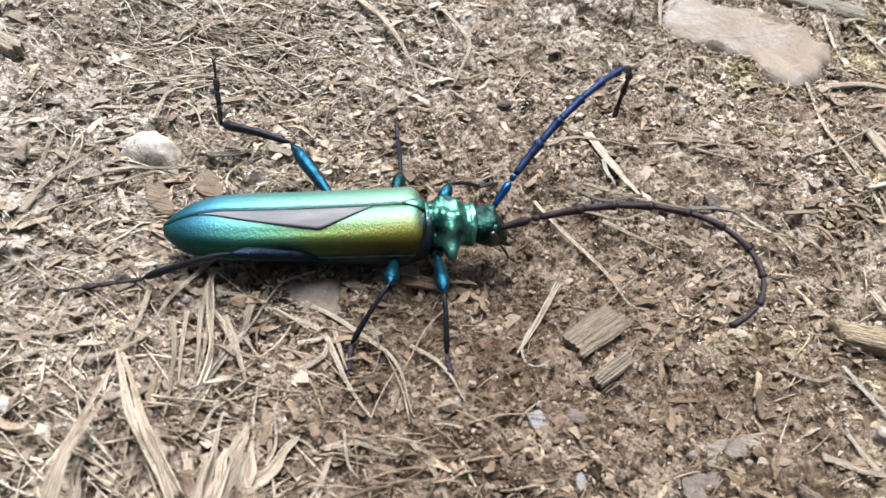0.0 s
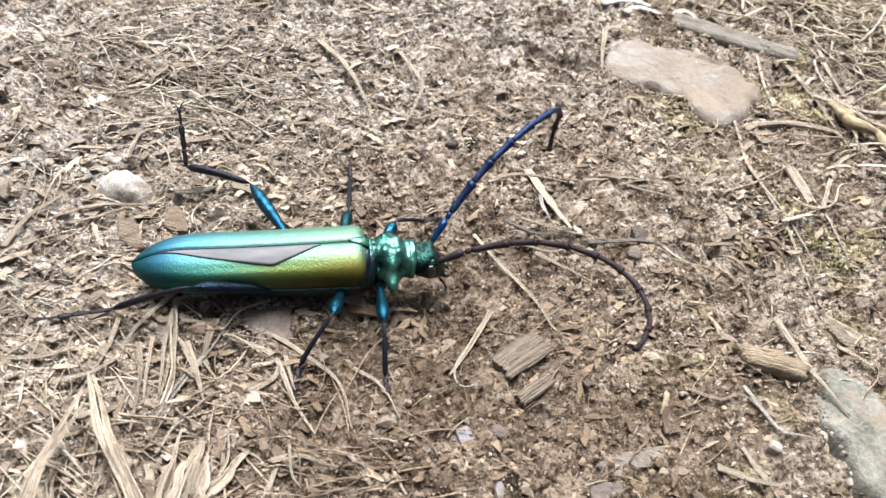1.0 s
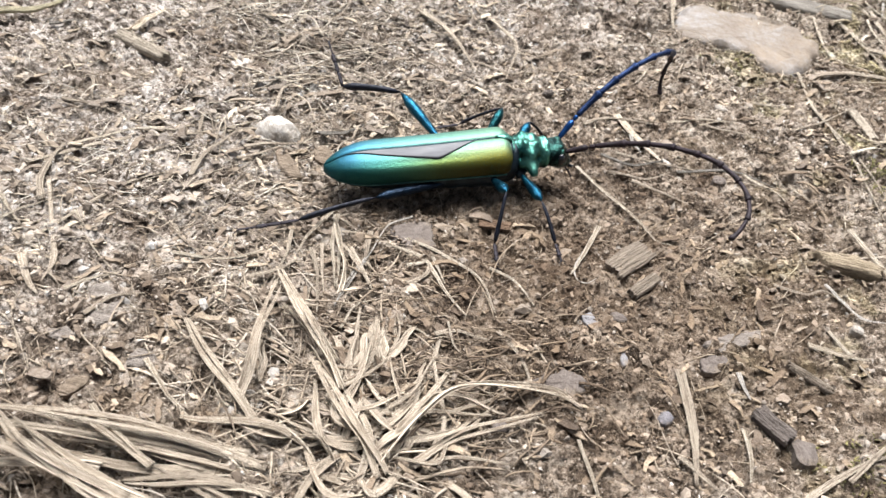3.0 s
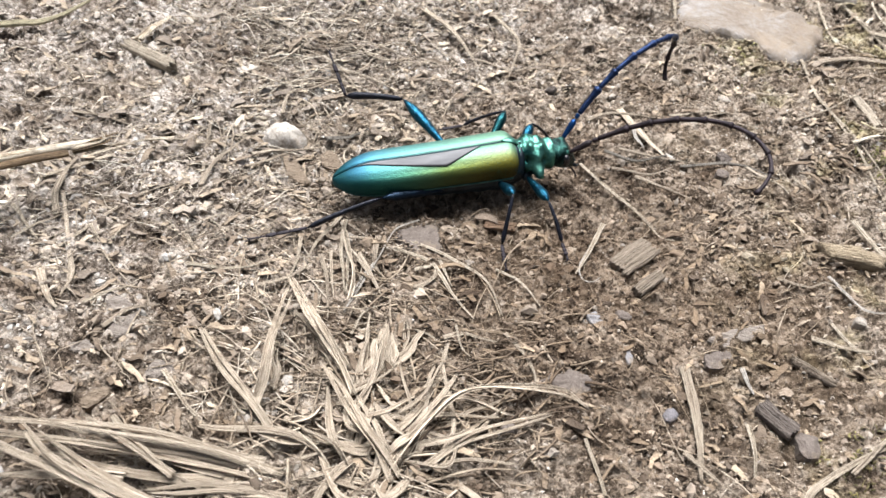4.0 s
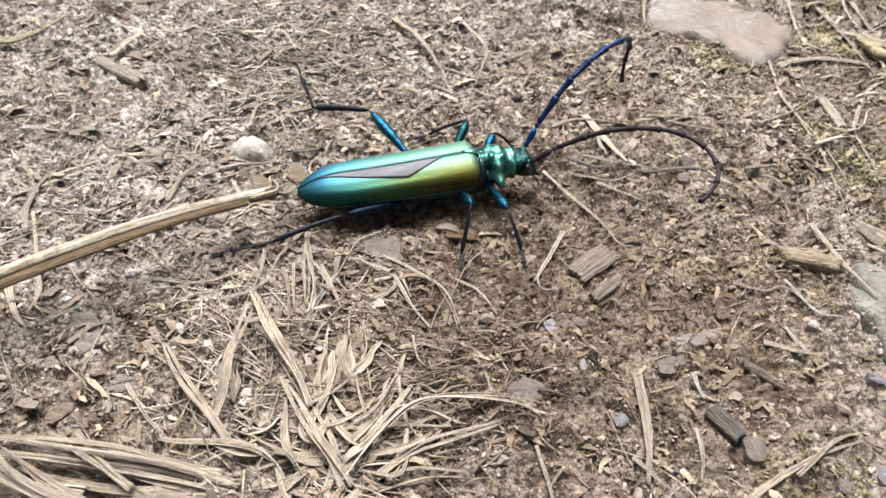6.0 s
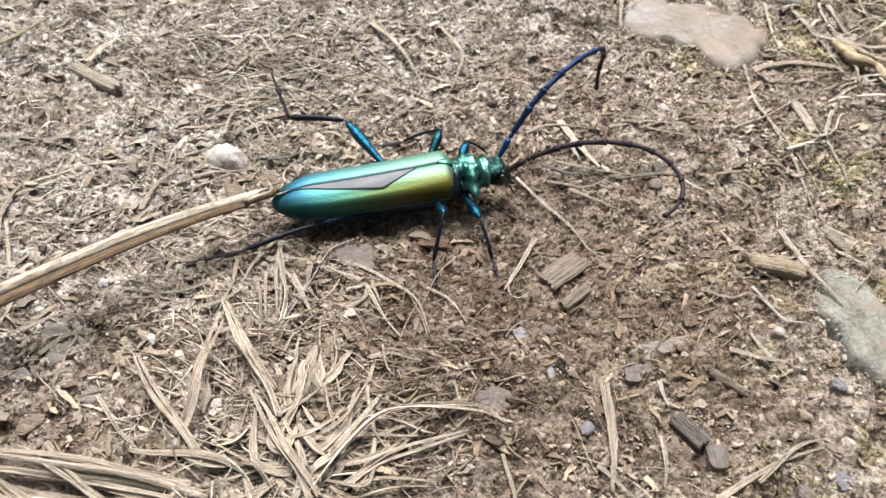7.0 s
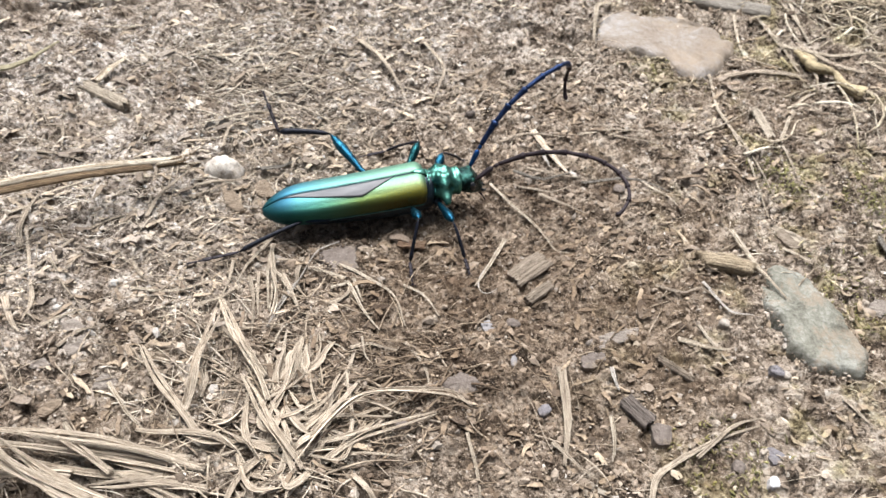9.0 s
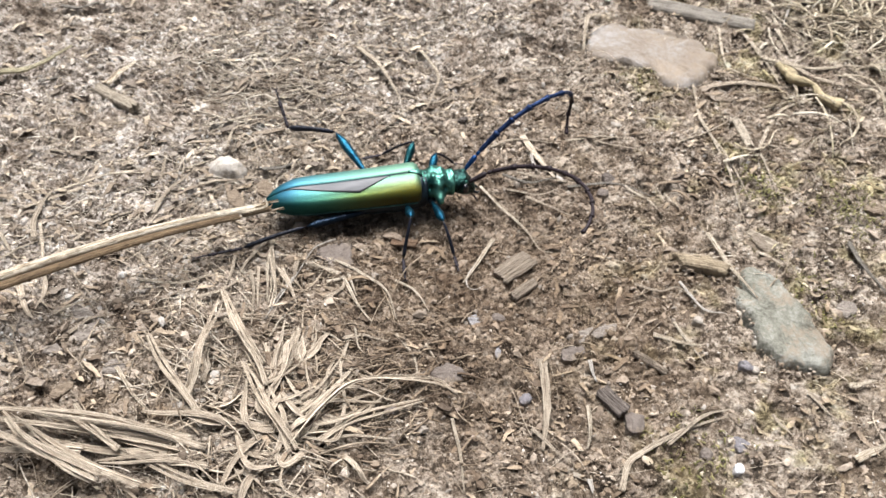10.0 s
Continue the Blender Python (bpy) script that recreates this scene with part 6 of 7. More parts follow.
def limb_mesh(name, length, radii, mat, bend=0.0, flat=1.0, sides=10, n=14, ends=0.15, sway=0.0):
    """A leg or feeler joint along +x; radii are pairs of share and radius."""
    verts, faces = [], []
    us, rs = [r[0] for r in radii], [r[1] for r in radii]
    for i in range(n):
        u = i / (n - 1)
        r = float(np.interp(u, us, rs))
        cap = min(1.0, (ends + u * 8), (ends + (1 - u) * 8))
        for j in range(sides):
            a = 2 * math.pi * j / sides
            verts.append((u * length, sway * math.sin(math.pi * u) + r * cap * math.cos(a), bend * math.sin(math.pi * u) + r * cap * flat * math.sin(a)))
    for i in range(n - 1):
        for j in range(sides):
            a, b = i * sides + j, i * sides + (j + 1) % sides
            faces.append((a, b, b + sides, a + sides))
    faces.append(tuple(range(sides))[::-1])
    faces.append(tuple(range((n - 1) * sides, n * sides)))
    return mesh_from(name, verts, faces, mat)


def tarsus_mesh(length):
    """Three heart-shaped pads, a slim last joint and two claws."""
    verts, faces = [], []

    def add(v, f):
        k = len(verts)
        verts.extend(v)
        faces.extend([tuple(i + k for i in q) for q in f])

    spans = [(0.0, 0.30, 0.023), (0.27, 0.50, 0.025), (0.48, 0.66, 0.029), (0.62, 0.94, 0.0125)]
    for a, b, r in spans:
        rows = [(length * (a + (b - a) * k / 5), r * (0.45 + 0.55 * math.sin(0.4 + 2.2 * k / 5)) if r > 0.02 else r * (0.7 + 0.5 * k / 5), 0.55 * r * (0.6 + 0.4 * math.sin(0.4 + 2.2 * k / 5)), 0.0) for k in range(6)]
        add(*lathe(rows, 8))
    for s in (1, -1):
        p = spline([(length * 0.92, 0.004 * s, 0), (length * 0.98, 0.03 * s, 0.004), (length * 1.02, 0.045 * s, -0.02)], 6)
        add(*tube(p, 0.012, 0.012, sides=5, taper=(1, 0.2), wob=0.0))
    return mesh_from("tarsus", verts, faces, M_TARSUS)


HIPS = {'NH': (0.0, -0.2, 0.2), 'FH': (0.03, 0.2, 0.27), 'NM': (0.42, -0.22, 0.24), 'FM': (0.42, 0.3, 0.28), 'NF': (0.76, -0.17, 0.26), 'FF': (0.76, 0.17, 0.26)}
LEG_LENGTHS = {'NH': (0.94, 0.84, 0.65), 'FH': (0.99, 0.69, 0.62), 'FM': (0.54, 0.68, 0.38), 'NM': (0.54, 0.56, 0.33), 'NF': (0.54, 0.48, 0.22), 'FF': (0.46, 0.52, 0.21)}
SEGMENTS = [0.281, 0.070, 0.351, 0.257, 0.281, 0.281, 0.269, 0.257, 0.246, 0.234, 0.257]
ANTENNA_BASE = {"near": (1.25, -0.11, 0.50), "far": (1.22, 0.09, 0.52)}


def build_beetle():
    beetle = new("beetle")
    tagged(beetle, "slender metallic green longhorn beetle with blue legs, standing on the soil", "beetle")
    for side in (1, -1):
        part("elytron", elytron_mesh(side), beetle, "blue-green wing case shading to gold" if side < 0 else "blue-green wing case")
    part("hind_wing", wing_mesh("hind_wing", M_MEMBRANE, 0.0, 0.012), beetle, "bare grey folded wing membrane")
    # slightly larger dark sheet below the membrane, painting the shadow of its gap
    part("wing_edge", wing_mesh("wing_edge", M_SEAMANDSHADOW, 0.009, 0.006), beetle, "dark sheet for the gap shadow round the bare membrane")
    # seam between the wing cases
    p = np.array([elytron_point(u, 0.0, 1, 0.004) for u in np.linspace(0.10, 0.97, 30)])
    p[:, 1] = 0.0
    v, f = tube(p, 0.014, 0.012, sides=6, taper=(1, 1), wob=0.1)
    part("wing_seam", mesh_from("wing_seam", v, f, M_SEAMANDSHADOW), beetle, "dark seam between the wing cases")
    # bright rim along the lower edge of each wing case
    for side in (1, -1):
        p = np.array([elytron_point(u, 0.985, side, 0.006) for u in np.linspace(0.06, 0.98, 36)])
        v, f = tube(p, 0.026, 0.026, sides=6, taper=(0.7, 1), wob=0.05)
        part("wing_rim", mesh_from("wing_rim", v, f, M_RIM), beetle)
    # abdomen and breast under the wing cases
    rows = [(-1.36, 0.06, 0.06, 0.26), (-1.25, 0.16, 0.10, 0.24), (-1.0, 0.22, 0.14, 0.22), (-0.6, 0.245, 0.17, 0.21), (-0.2, 0.27, 0.22, 0.25), (0.2, 0.285, 0.25, 0.28), (0.5, 0.28, 0.26, 0.30), (0.70, 0.22, 0.24, 0.34)]
    fine = [tuple(r) for r in spline(rows, 40)]
    v, f = lathe([(x, w * (1 + 0.02 * math.cos(28 * x)), h * (1 + 0.03 * math.cos(28 * x)), z) for x, w, h, z in fine], 22)
    part("abdomen", mesh_from("abdomen", v, f, M_BELLY), beetle, "blue-black ringed underside")
    # scutellum
    v, f = lathe([(0.50, 0.008, 0.012, 0.645), (0.56, 0.035, 0.018, 0.65), (0.64, 0.055, 0.022, 0.645), (0.69, 0.045, 0.02, 0.61)], 12, None, BACK)
    part("scutellum", mesh_from("scutellum", v, f, M_PRONOTUM), beetle, "small blue-green triangular plate")
    # pronotum with collars, side spines and knobs on its disc
    rows = [(0.68, 0.189, 0.166, 0.4), (0.7, 0.198, 0.176, 0.41), (0.735, 0.189, 0.169, 0.41), (0.77, 0.204, 0.185, 0.415), (0.83, 0.228, 0.199, 0.42), (0.9, 0.241, 0.201, 0.42), (0.97, 0.219, 0.19, 0.42), (1.02, 0.184, 0.171, 0.42), (1.055, 0.173, 0.163, 0.42), (1.08, 0.182, 0.167, 0.42), (1.11, 0.175, 0.162, 0.42), (1.125, 0.152, 0.142, 0.42)]
    knobs = []
    for b in (1, -1):
        knobs += [(0.91, 0.25 * b, 0.40, 0.055, 0.14), (0.79, 0.20 * b, 0.50, 0.055, -0.075), (0.97, 0.19 * b, 0.48, 0.045, -0.065), (0.90, 0.17 * b, 0.53, 0.05, 0.03), (0.83, 0.09 * b, 0.61, 0.045, 0.03), (0.95, 0.08 * b, 0.60, 0.04, 0.032), (0.86, 0.22 * b, 0.32, 0.05, -0.05)]
    knobs += [(0.89, 0.0, 0.62, 0.03, -0.025), (0.80, -0.05, 0.60, 0.025, -0.02), (0.93, -0.13, 0.56, 0.022, -0.02), (0.86, 0.13, 0.58, 0.022, -0.02)]
    v, f = lathe([tuple(r) for r in spline(rows, 60)], 56, knobs, BACK, 0.035)
    part("pronotum", mesh_from("pronotum", v, f, M_PRONOTUM), beetle, "knobbly mint-green neck shield with side spines")
    rows = [(1.10, 0.14, 0.13, 0.42), (1.16, 0.165, 0.15, 0.42), (1.23, 0.175, 0.16, 0.41), (1.29, 0.165, 0.16, 0.39), (1.35, 0.13, 0.13, 0.355), (1.40, 0.10, 0.095, 0.32), (1.43, 0.06, 0.06, 0.29)]
    # dark neck ring between the shield and the wing cases
    v, f = lathe([(0.63, 0.20, 0.17, 0.40), (0.655, 0.225, 0.20, 0.405), (0.69, 0.215, 0.19, 0.41), (0.71, 0.18, 0.16, 0.41)], 32, None, BACK)
    part("neck_ring", mesh_from("neck_ring", v, f, M_BELLY), beetle, "black ring behind the neck shield")
    v, f = lathe([tuple(r) for r in spline(rows, 28)], 28, [(1.27, 0.08, 0.55, 0.04, 0.03), (1.27, -0.08, 0.55, 0.04, 0.03), (1.22, 0, 0.57, 0.03, -0.02)], BACK)
    head = part("head", mesh_from("head", v, f, M_HEAD), beetle, "dark green head")
    for s in (1, -1):
        v, f = lathe([(1.215, 0.01, 0.02, 0.43), (1.235, 0.032, 0.06, 0.43), (1.265, 0.04, 0.078, 0.425), (1.295, 0.032, 0.06, 0.415), (1.315, 0.01, 0.02, 0.41)], 14, None, BACK)
        v = [(x, y + s * 0.152, z) for x, y, z in v]
        part("eye", mesh_from("eye", v, f, M_EYE), head, "glossy black eye")
        v, f = lathe([(1.245, 0.03, 0.02, 0.50), (1.26, 0.048, 0.036, 0.505), (1.285, 0.046, 0.034, 0.505), (1.30, 0.028, 0.018, 0.50)], 14, None, BACK)
        part("feeler_socket", mesh_from("feeler_socket", [(x, y + s * 0.095, z) for x, y, z in v], f, M_PRONOTUM), head, "mint-green socket of a feeler")
        p = spline([(1.39 - BACK, 0.06 * s, 0.29), (1.45 - BACK, 0.07 * s, 0.26), (1.50 - BACK, 0.03 * s, 0.235)], 10)
        v, f = tube(p, 0.05, 0.045, sides=8, taper=(1, 0.25), wob=0.0)
        part("mandible", mesh_from("mandible", v, f, M_BELLY), head, "black curved jaw")
        p = spline([(1.37 - BACK, 0.05 * s, 0.25), (1.43 - BACK, 0.10 * s, 0.20), (1.47 - BACK, 0.11 * s, 0.13)], 10)
        v, f = tube(p, 0.022, 0.022, sides=6, taper=(0.8, 1.1), wob=0.3)
        part("palp", mesh_from("palp", v, f, M_TARSUS), head, "small dark mouth feeler")
    leg_parts = {}
    for k in HIPS:
        l1, l2, l3 = LEG_LENGTHS[k]
        fat = 0.050 if k == "NH" else 0.070 if k == "FH" else 0.063
        fe = part("femur", limb_mesh("femur", l1, [(0, 0.022), (0.35, 0.042), (0.72, fat), (0.9, 0.048), (1, 0.03)], M_FEMURSHADE if k == "NH" else M_FEMURGREEN if k == "FM" else M_FEMUR), beetle, "steel-blue thigh")
        q = 0.85 if k == "NH" else 1.15 if k == "FH" else 0.72
        ti = part("tibia", limb_mesh("tibia", l2, [(0, 0.026 * q), (0.1, 0.026 * q), (0.5, 0.030 * q), (0.92, 0.037 * q), (1, 0.03 * q)], M_TIBIA, bend=0.02, flat=0.8 if k[1] != "H" else 1.15), beetle, "blue-black shin")
        ta = part("tarsus", tarsus_mesh(l3), beetle, "dark clawed foot")
        v, f = lathe([(-0.06, 0.02, 0.02, 0), (-0.03, 0.06, 0.06, 0), (0.03, 0.06, 0.06, 0), (0.06, 0.03, 0.03, 0)], 12)
        co = part("coxa", mesh_from("coxa", v, f, M_BELLY), beetle)
        co.location = [c * C for c in HIPS[k]]
        leg_parts[k] = (fe, ti, ta)
    feelers = {}
    # far feeler bluer, near one darker: their different light is set by material
    for k in ANTENNA_BASE:
        segs = []
        for i, ln in enumerate(SEGMENTS):
            if i == 0:
                me = limb_mesh("antenna_joint", ln, [(0, 0.022), (0.3, 0.030), (0.75, 0.039), (0.95, 0.034), (1, 0.024)], M_SCAPE if k == "far" else M_TIPANDSHADED)
            elif i == 1:
                me = limb_mesh("antenna_joint", ln, [(0, 0.022), (0.5, 0.028), (1, 0.022)], M_SCAPE if k == "far" else M_TIPANDSHADED)
            else:
                r = 0.042 - 0.0018 * i if k == "far" else 0.036 - 0.0014 * i
                me = limb_mesh("antenna_joint", ln * 1.02, [(0, r * 0.85), (0.55, r * 0.92), (0.82, r * 1.12), (0.93, r * 1.42), (1, r * 1.0)], M_ANTENNA if k == "far" and i < 8 else M_TIPANDSHADED, ends=0.8, bend=0.018 if k == "far" and i > 6 else 0.0, sway=0.014 if k == "near" and i > 5 else 0.0)
            segs.append(part("antenna_joint", me, beetle, "swollen first feeler joint" if i == 0 else ""))
        feelers[k] = segs
    return beetle, leg_parts, feelers


BEETLE, LEG_PARTS, FEELERS = build_beetle()


# ---- the straw that is pushed in ----
def build_straw():
    straw = new("held_straw")
    tagged(straw, "long pale dry grass stem held over the soil, its tip frayed", "straw")
    u = np.linspace(0, 1, 90)
    bow = 0.1225 * np.sin(np.pi * np.minimum(u * 4.5, 1.0))
    for name, y, z, w, t, start, mat, note in (("stem", 0.045, 0.0, 0.135, 0.11, 0.0, M_STEM, "pale ribbed stem"), ("sheath", -0.088, -0.03, 0.125, 0.09, 0.35, M_SHEATH, "brown split leaf sheath along the stem")):
        s = start + (15.0 - start) * u
        grow = np.clip(0.6 + 0.10 * s, 0, 1.25)
        p = np.stack([-s, y * grow + 0.012 * np.sin(2.1 * s), np.interp(s, 15.0 * u, bow) + z * grow], -1)
        v, f = tube(p, w, t, sides=14, taper=(0.76, 1.9), wob=0.06, seed=5, groove=0.03)
        me = lay_uv(mesh_from(name, v, f, mat), np.repeat(s * C, 14), np.tile(0.5 * np.cos(np.linspace(0, 2 * np.pi, 14, endpoint=False)), 90))
        part(name, me, straw, note)
    rng = np.random.default_rng(9)
    for k in range(11):
        a = 2 * math.pi * k / 11 + 0.3
        y, z = 0.045 * math.cos(a), 0.035 * math.sin(a)
        ln = rng.uniform(0.04, 0.24)
        p = spline([(-0.3, y * 0.8, z), (0.0, y * 1.3, z * 1.3), (ln, y * 1.5 + rng.normal(0, 0.05), z * 1.5 + rng.normal(0, 0.03))], 10)
        v, f = tube(p, rng.uniform(0.025, 0.05), 0.014, sides=6, taper=(1, 0.3), wob=0.2, seed=k)
        me = lay_uv(mesh_from("fibre", v, f, M_SHEATH if k % 3 else M_STEM), np.repeat(p[:, 0] * C, 6), np.tile(0.5 * np.cos(np.linspace(0, 2 * np.pi, 6, endpoint=False)), 10))
        part("fibre", me, straw, "frayed torn end fibre")
    return straw


STRAW = build_straw()


# ---- movement ----
BEETLE_ROWS = [
    (0, -0.845, -0.505, 0, 16.6),
    (1, -0.84, -0.52, 0, 17.2),
    (2, -0.9, -0.52, 0, 17.2),
    (2.2, -0.9, -0.52, 0, 17.2),
    (2.3, -0.77, 0, 0, 19.7),
    (2.7, -0.74, -0.03, 0, 20.5),
    (3.8, -0.7, -0.115, 0, 22.8),
    (4.5, -0.7, -0.1, 0, 22.8),
    (5, -0.7, -0.08, 0, 22.9),
    (6.5, -0.67, -0.118, 0, 21.9),
    (7.5, -0.645, -0.14, 0, 23.2),
    (8.5, -0.683, -0.13, 0, 23.4),
    (9, -0.675, -0.155, 0, 22.4),
    (10, -0.655, -0.075, 0, 19.2),
]
# thigh, shin and foot of each leg: seconds, then turn and rise of each
LEG_ROWS = {
    "NH": [
        (0, -163, 20, 170, -33, -171, -4),
        (1, -164, 20, 170, -33, -172, -4),
        (2, -161, 23, 167, -36, -172, -4),
        (2.2, -161, 23, 167, -36, -172, -4),
        (2.3, -155, 2, 188, -11, -173, -4),
        (2.7, -159, 2, 188, -11, -174, -4),
        (3.8, -171, 5, 189, -15, -176, -4),
        (4.5, -169, 4, 189, -13, -176, -4),
        (5, -168, 1, 189, -10, -176, -4),
        (6.5, -171, 1, 191, -10, -175, -4),
        (7.5, -174, -1, 189, -8, -177, -4),
        (8.5, -174, 4, 190, -13, -177, -4),
        (9, -176, 5, 193, -14, -176, -4),
        (10, -166, -1, 193, -8, -173, -4),
    ],
    "FH": [
        (0, 119, 2, 156, -5, 101, 56),
        (1, 119, 2, 156, -5, 101, 56),
        (2, 119, 2, 156, -5, 101, 56),
        (2.2, 119, 2, 156, -5, 101, 56),
        (2.3, 118.4, 13, 161, -6, 106, 33),
        (2.7, 118.4, 13, 161, -6, 106, 33),
        (3.8, 118.4, 13, 161, -6, 106, 33),
        (4.5, 118.4, 13, 161, -6, 106, 33),
        (5, 118.4, 13, 161, -6, 106, 33),
        (6.5, 118.4, 13, 161, -6, 106, 33),
        (7.5, 118.4, 13, 161, -6, 106, 33),
        (8.5, 118.4, 13, 161, -6, 106, 33),
        (9, 118.4, 13, 161, -6, 106, 33),
        (10, 118.4, 13, 161, -6, 106, 33),
    ],
    "FM": [
        (0, 77, -6, 87, -13, 88, -6),
        (1, 79, -8, 85, -12, 87, -6),
        (2, 74, -8, 83, -12, 87, -6),
        (2.2, 74, -8, 83, -12, 87, -6),
        (2.3, 48, 28, 151, -43, 182, -9),
        (2.7, 51, 28, 148, -43, 181, -9),
        (3.8, 52, 26, 140, -41, 179, -9),
        (4.5, 51, 27, 141, -42, 179, -9),
        (5, 51, 27, 143, -42, 179, -9),
        (6.5, 57, 26, 141, -41, 180, -9),
        (7.5, 58, 26, 138, -41, 178, -9),
        (8.5, 53, 26, 138, -41, 178, -9),
        (9, 56, 25, 137, -40, 179, -9),
        (10, 64, 28, 147, -43, 182, -9),
    ],
    "NM": [
        (0, -102, 27, -135, -47, -96, -6),
        (1, -104, 27, -137, -48, -96, -6),
        (2, -97, 27, -136, -48, -96, -6),
        (2.2, -97, 27, -136, -48, -96, -6),
        (2.3, -86, 23, -106, -43, -92, -11),
        (2.7, -88, 25, -109, -46, -93, -11),
        (3.8, -91, 30, -115, -52, -95, -11),
        (4.5, -92, 30, -115, -51, -95, -11),
        (5, -93, 28, -114, -49, -96, -11),
        (6.5, -93, 32, -115, -54, -95, -11),
        (7.5, -97, 33, -118, -55, -96, -11),
        (8.5, -93, 31, -117, -54, -96, -11),
        (9, -92, 33, -118, -56, -95, -11),
        (10, -92, 31, -112, -53, -92, -11),
    ],
    "NF": [
        (0, -91, 13, -86, -40, -83, -9),
        (1, -92, 13, -87, -41, -84, -9),
        (2, -86, 11, -87, -38, -84, -9),
        (2.2, -86, 11, -87, -38, -84, -9),
        (2.3, -76, -7, -75, -15, -83, -17),
        (2.7, -79, 2, -75, -26, -83, -17),
        (3.8, -82, 11, -75, -38, -86, -17),
        (4.5, -83, 10, -76, -36, -86, -17),
        (5, -83, 8, -77, -33, -86, -17),
        (6.5, -84, 14, -74, -42, -85, -17),
        (7.5, -87, 15, -75, -44, -86, -17),
        (8.5, -84, 13, -76, -40, -86, -17),
        (9, -82, 16, -74, -45, -85, -17),
        (10, -83, 15, -71, -43, -82, -17),
    ],
    "FF": [
        (0, 65, 9, 35, -31, 35, -11),
        (1, 64, 8, 35, -30, 34, -11),
        (2, 56, 7, 37, -28, 34, -11),
        (2.2, 56, 7, 37, -28, 34, -11),
        (2.3, 47, 28, 25, -51, 5, -16),
        (2.7, 51, 27, 24, -50, 4, -16),
        (3.8, 54, 23, 24, -45, 2, -16),
        (4.5, 54, 24, 23, -47, 2, -16),
        (5, 53, 26, 22, -49, 2, -16),
        (6.5, 60, 22, 26, -45, 3, -16),
        (7.5, 61, 22, 25, -44, 1, -16),
        (8.5, 56, 23, 24, -45, 1, -16),
        (9, 59, 20, 28, -42, 2, -16),
        (10, 68, 24, 27, -46, 5, -16),
    ],
}
# feelers: seconds, five terms of the turn and four of the rise along the length
NEAR_FEELER = [
    (0, -4, -8, -49, -52, -62, 30, -18, -16, -23),
    (1, 2, -32, -121, -19, 26, 32, -28, -14, 17),
    (2, -10, -18, -5, 2, -153, 36, -29, -21, -8),
    (2.2, -10, -18, -5, 2, -153, 36, -29, -21, -8),
    (2.5, -27, -63, -15, 120, -187, 32, -24, -14, -19),
    (3.8, -11, -64, -25, 131, -195, 40, -16, -16, -41),
    (4.5, 0, -74, -5, 151, -252, 38, -24, -23, -28),
    (6.5, -3, -92, -1, 146, -224, 41, -22, -16, -33),
    (7.5, -3, -97, -10, 153, -216, 42, -34, -18, -6),
    (8.5, -4, -94, -18, 143, -190, 35, -15, -10, -29),
    (9, 21, -159, -1, 178, -197, 30, -27, 22, -33),
    (10, 10, -181, 17, 172, -157, 31, -12, 25, -55),
]
FAR_FEELER = [
    (0, 49, -33, 11, 15, 39, 37, 1, -38, -124),
    (1, 49, -41, 8, 30, 54, 43, -1, -41, -128),
    (2, 40, -22, 33, 1, 22, 42, -2, -60, -104),
    (2.2, 40, -22, 33, 1, 22, 42, -2, -60, -104),
    (2.5, 36, -40, 20, 6, 108, 42, -8, -71, -84),
    (3.8, 31, -40, 1, 39, 90, 55, -19, -94, -70),
    (4.5, 30, -30, -14, 40, 95, 58, -13, -108, -65),
    (6.5, 31, -23, -2, 35, 55, 61, -25, -99, -64),
    (7.5, 31, -30, -8, 49, 71, 61, -29, -94, -61),
    (8.5, 26, -36, 15, 51, 60, 60, -16, -97, -74),
    (9, 30, -48, 11, 70, 60, 64, -17, -96, -82),
    (10, 22, -40, 44, 72, -7, 52, -5, -104, -93),
]
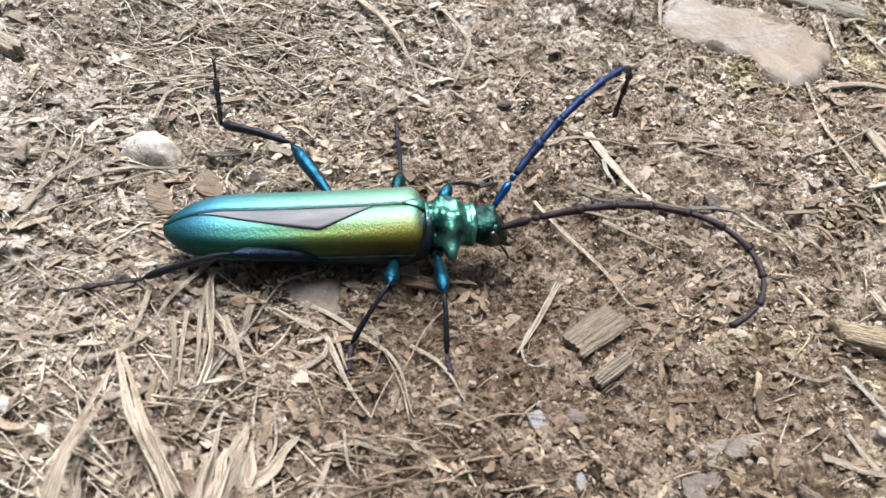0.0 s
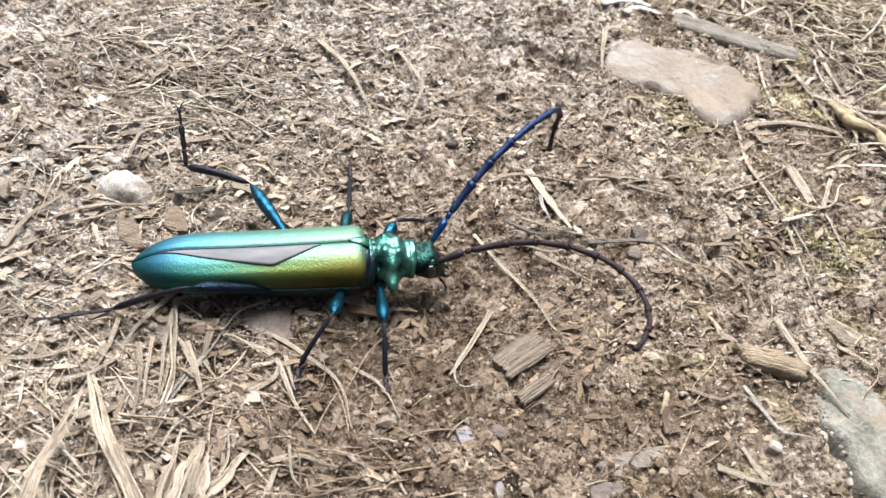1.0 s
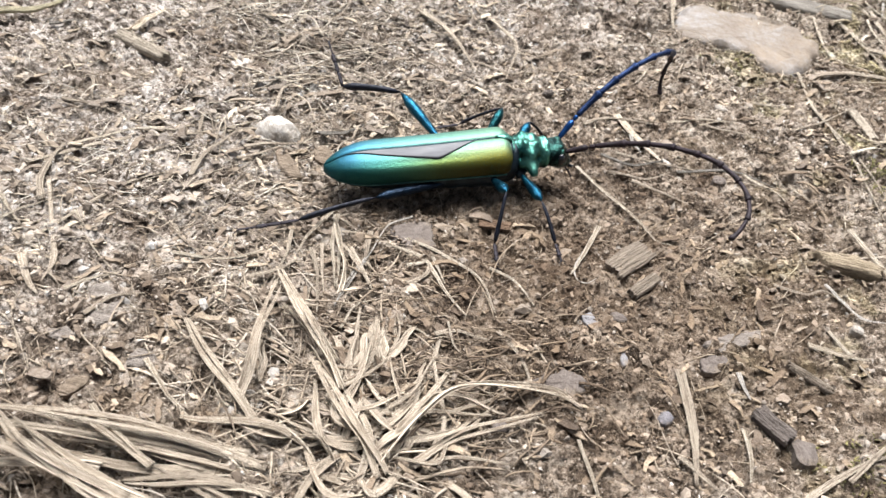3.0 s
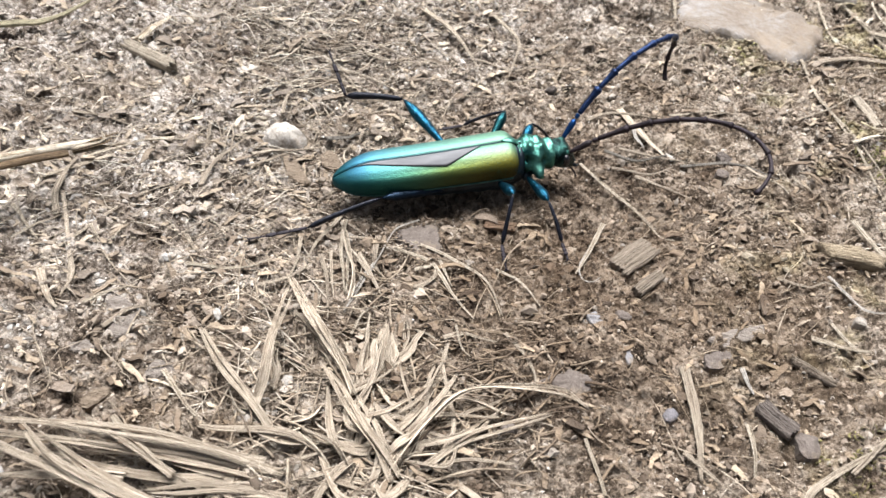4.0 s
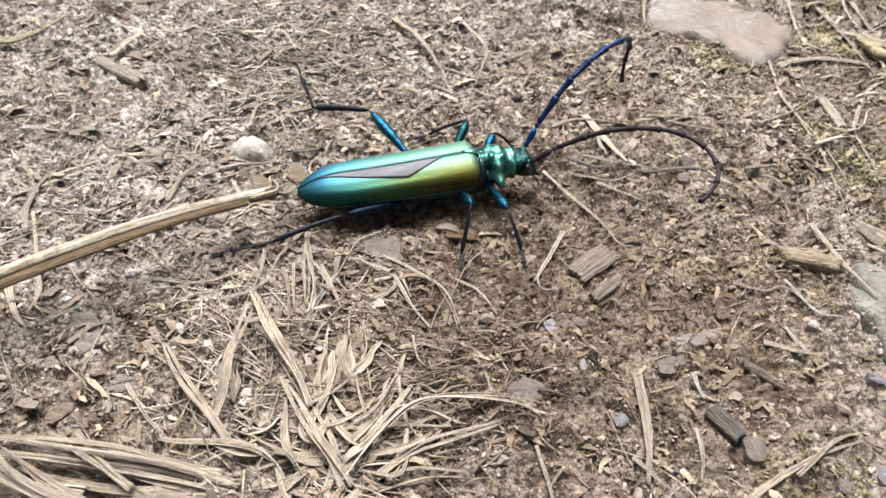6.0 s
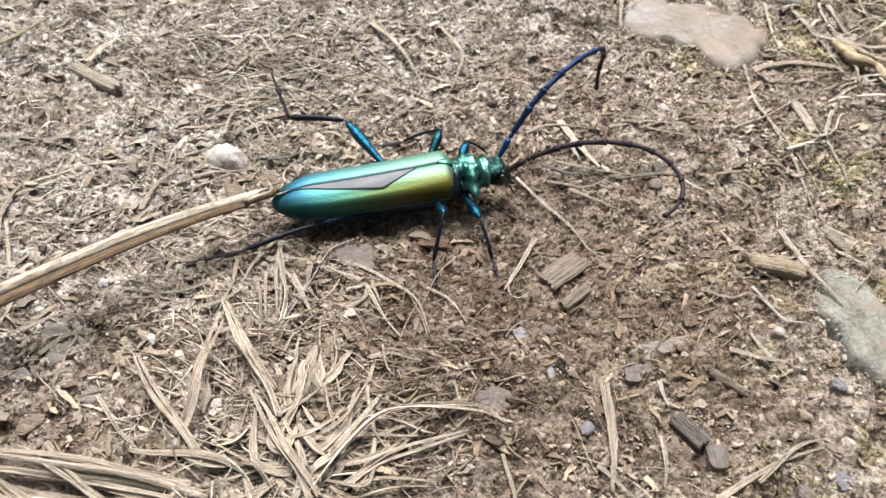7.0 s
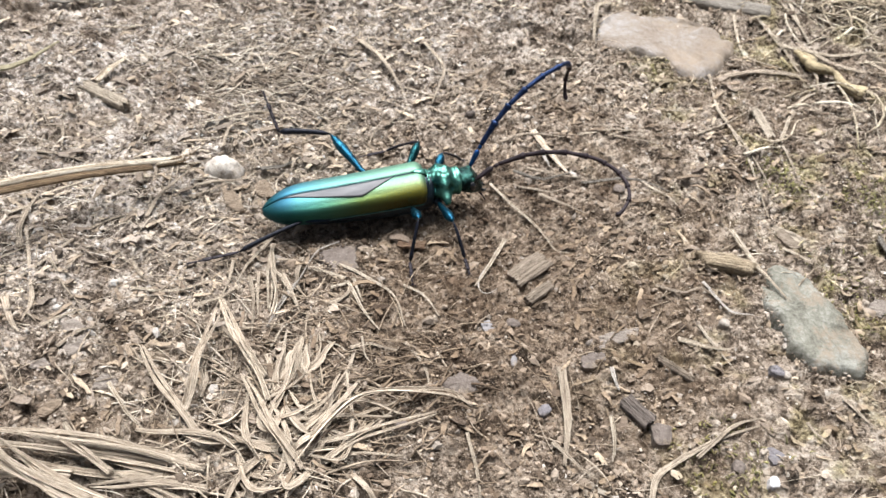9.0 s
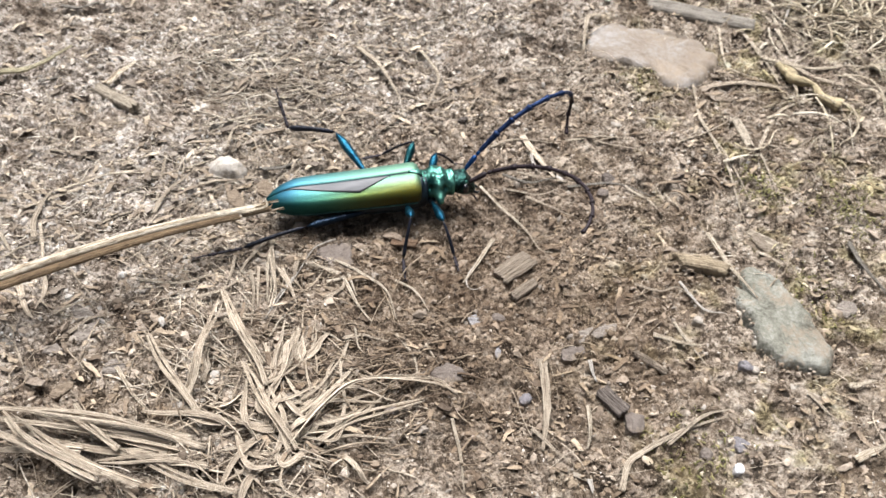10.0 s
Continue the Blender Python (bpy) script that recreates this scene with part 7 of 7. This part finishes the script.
# the straw's tip, turn and rise
STRAW_ROWS = [
    (0, -9, -2.5, 0.8, 35.8, -2.6),
    (3.8, -6.2, -1.2, 0.7, 38.4, -3.1),
    (4, -4.39, -0.94, 0.45, 45.8, -3.4),
    (4.1, -3.47, -1.28, 0.45, 46.3, -3.4),
    (4.2, -3.14, -1.56, 0.45, 41, -3.3),
    (4.5, -3.24, -1.39, 0.22, 41, -4.6),
    (4.8, -2.62, -1.56, 0.22, 45.1, -4.7),
    (5, -2.86, -1.41, 0.22, 42.7, -4.7),
    (5.2, -2.75, -1.31, 0.22, 43.9, -4.7),
    (6.3, -2.09, -0.62, 0.45, 44.9, -3.5),
    (6.5, -2.15, -0.56, 0.45, 49.8, -3.5),
    (7, -1.96, -0.67, 0.45, 47.8, -3.5),
    (7.5, -1.75, -0.61, 0.45, 49.2, -3.5),
    (8, -1.91, -0.86, 0.45, 43.3, -3.5),
    (8.1, -2.44, -0.93, 0.45, 49.1, -3.5),
    (8.2, -3.59, -1.32, 0.45, 48.3, -3.4),
    (8.3, -5.2, -2.3, 0.6, 47.1, -3.2),
    (8.8, -5.6, -0.6, 0.7, 34.6, -3.2),
    (9, -3.14, -0.24, 0.45, 33.1, -3.3),
    (9.1, -2.52, -0.98, 0.45, 37.5, -3.4),
    (9.2, -2.4, -1.12, 0.22, 41.2, -4.7),
    (9.5, -1.98, -0.86, 0.45, 41.2, -3.5),
    (10, -1.88, -0.82, 0.45, 39.9, -3.5),
]


def step_pose(p, az, el):
    return pose(p[0] * C, p[1] * C, p[2] * C, 0, -el, az)


def ahead(p, az, el, ln):
    a, e = radians(az), radians(el)
    return (p[0] + ln * math.cos(e) * math.cos(a), p[1] + ln * math.cos(e) * math.sin(a), p[2] + ln * math.sin(e))


def motions():
    walk(BEETLE, [(t, pose(x * C, y * C, z * C, 0, 0, turn)) for t, x, y, z, turn in BEETLE_ROWS])
    for k, rows in LEG_ROWS.items():
        keyed = ([], [], [])
        for t, *angles in rows:
            p = HIPS[k]
            for n in range(3):
                az, el = angles[2 * n], angles[2 * n + 1]
                keyed[n].append((t, step_pose(p, az, el)))
                p = ahead(p, az, el, LEG_LENGTHS[k][n])
        for ob, r in zip(LEG_PARTS[k], keyed):
            walk(ob, r)
    total = sum(SEGMENTS)
    for k, rows in (("near", NEAR_FEELER), ("far", FAR_FEELER)):
        keyed = [[] for _ in SEGMENTS]
        for t, a0, a1, a2, a3, a4, e0, e1, e2, e3 in rows:
            p, run = ANTENNA_BASE[k], 0.0
            for n, ln in enumerate(SEGMENTS):
                u = (run + ln / 2) / total
                az = a0 + u * (a1 + u * (a2 + u * (a3 + u * a4)))
                el = e0 + u * (e1 + u * (e2 + u * e3))
                keyed[n].append((t, step_pose(p, az, el)))
                p = ahead(p, az, el, ln)
                run += ln
        for ob, r in zip(FEELERS[k], keyed):
            walk(ob, r)
    walk(STRAW, [(t, step_pose((x, y, z), az, el)) for t, x, y, z, az, el in STRAW_ROWS])


motions()
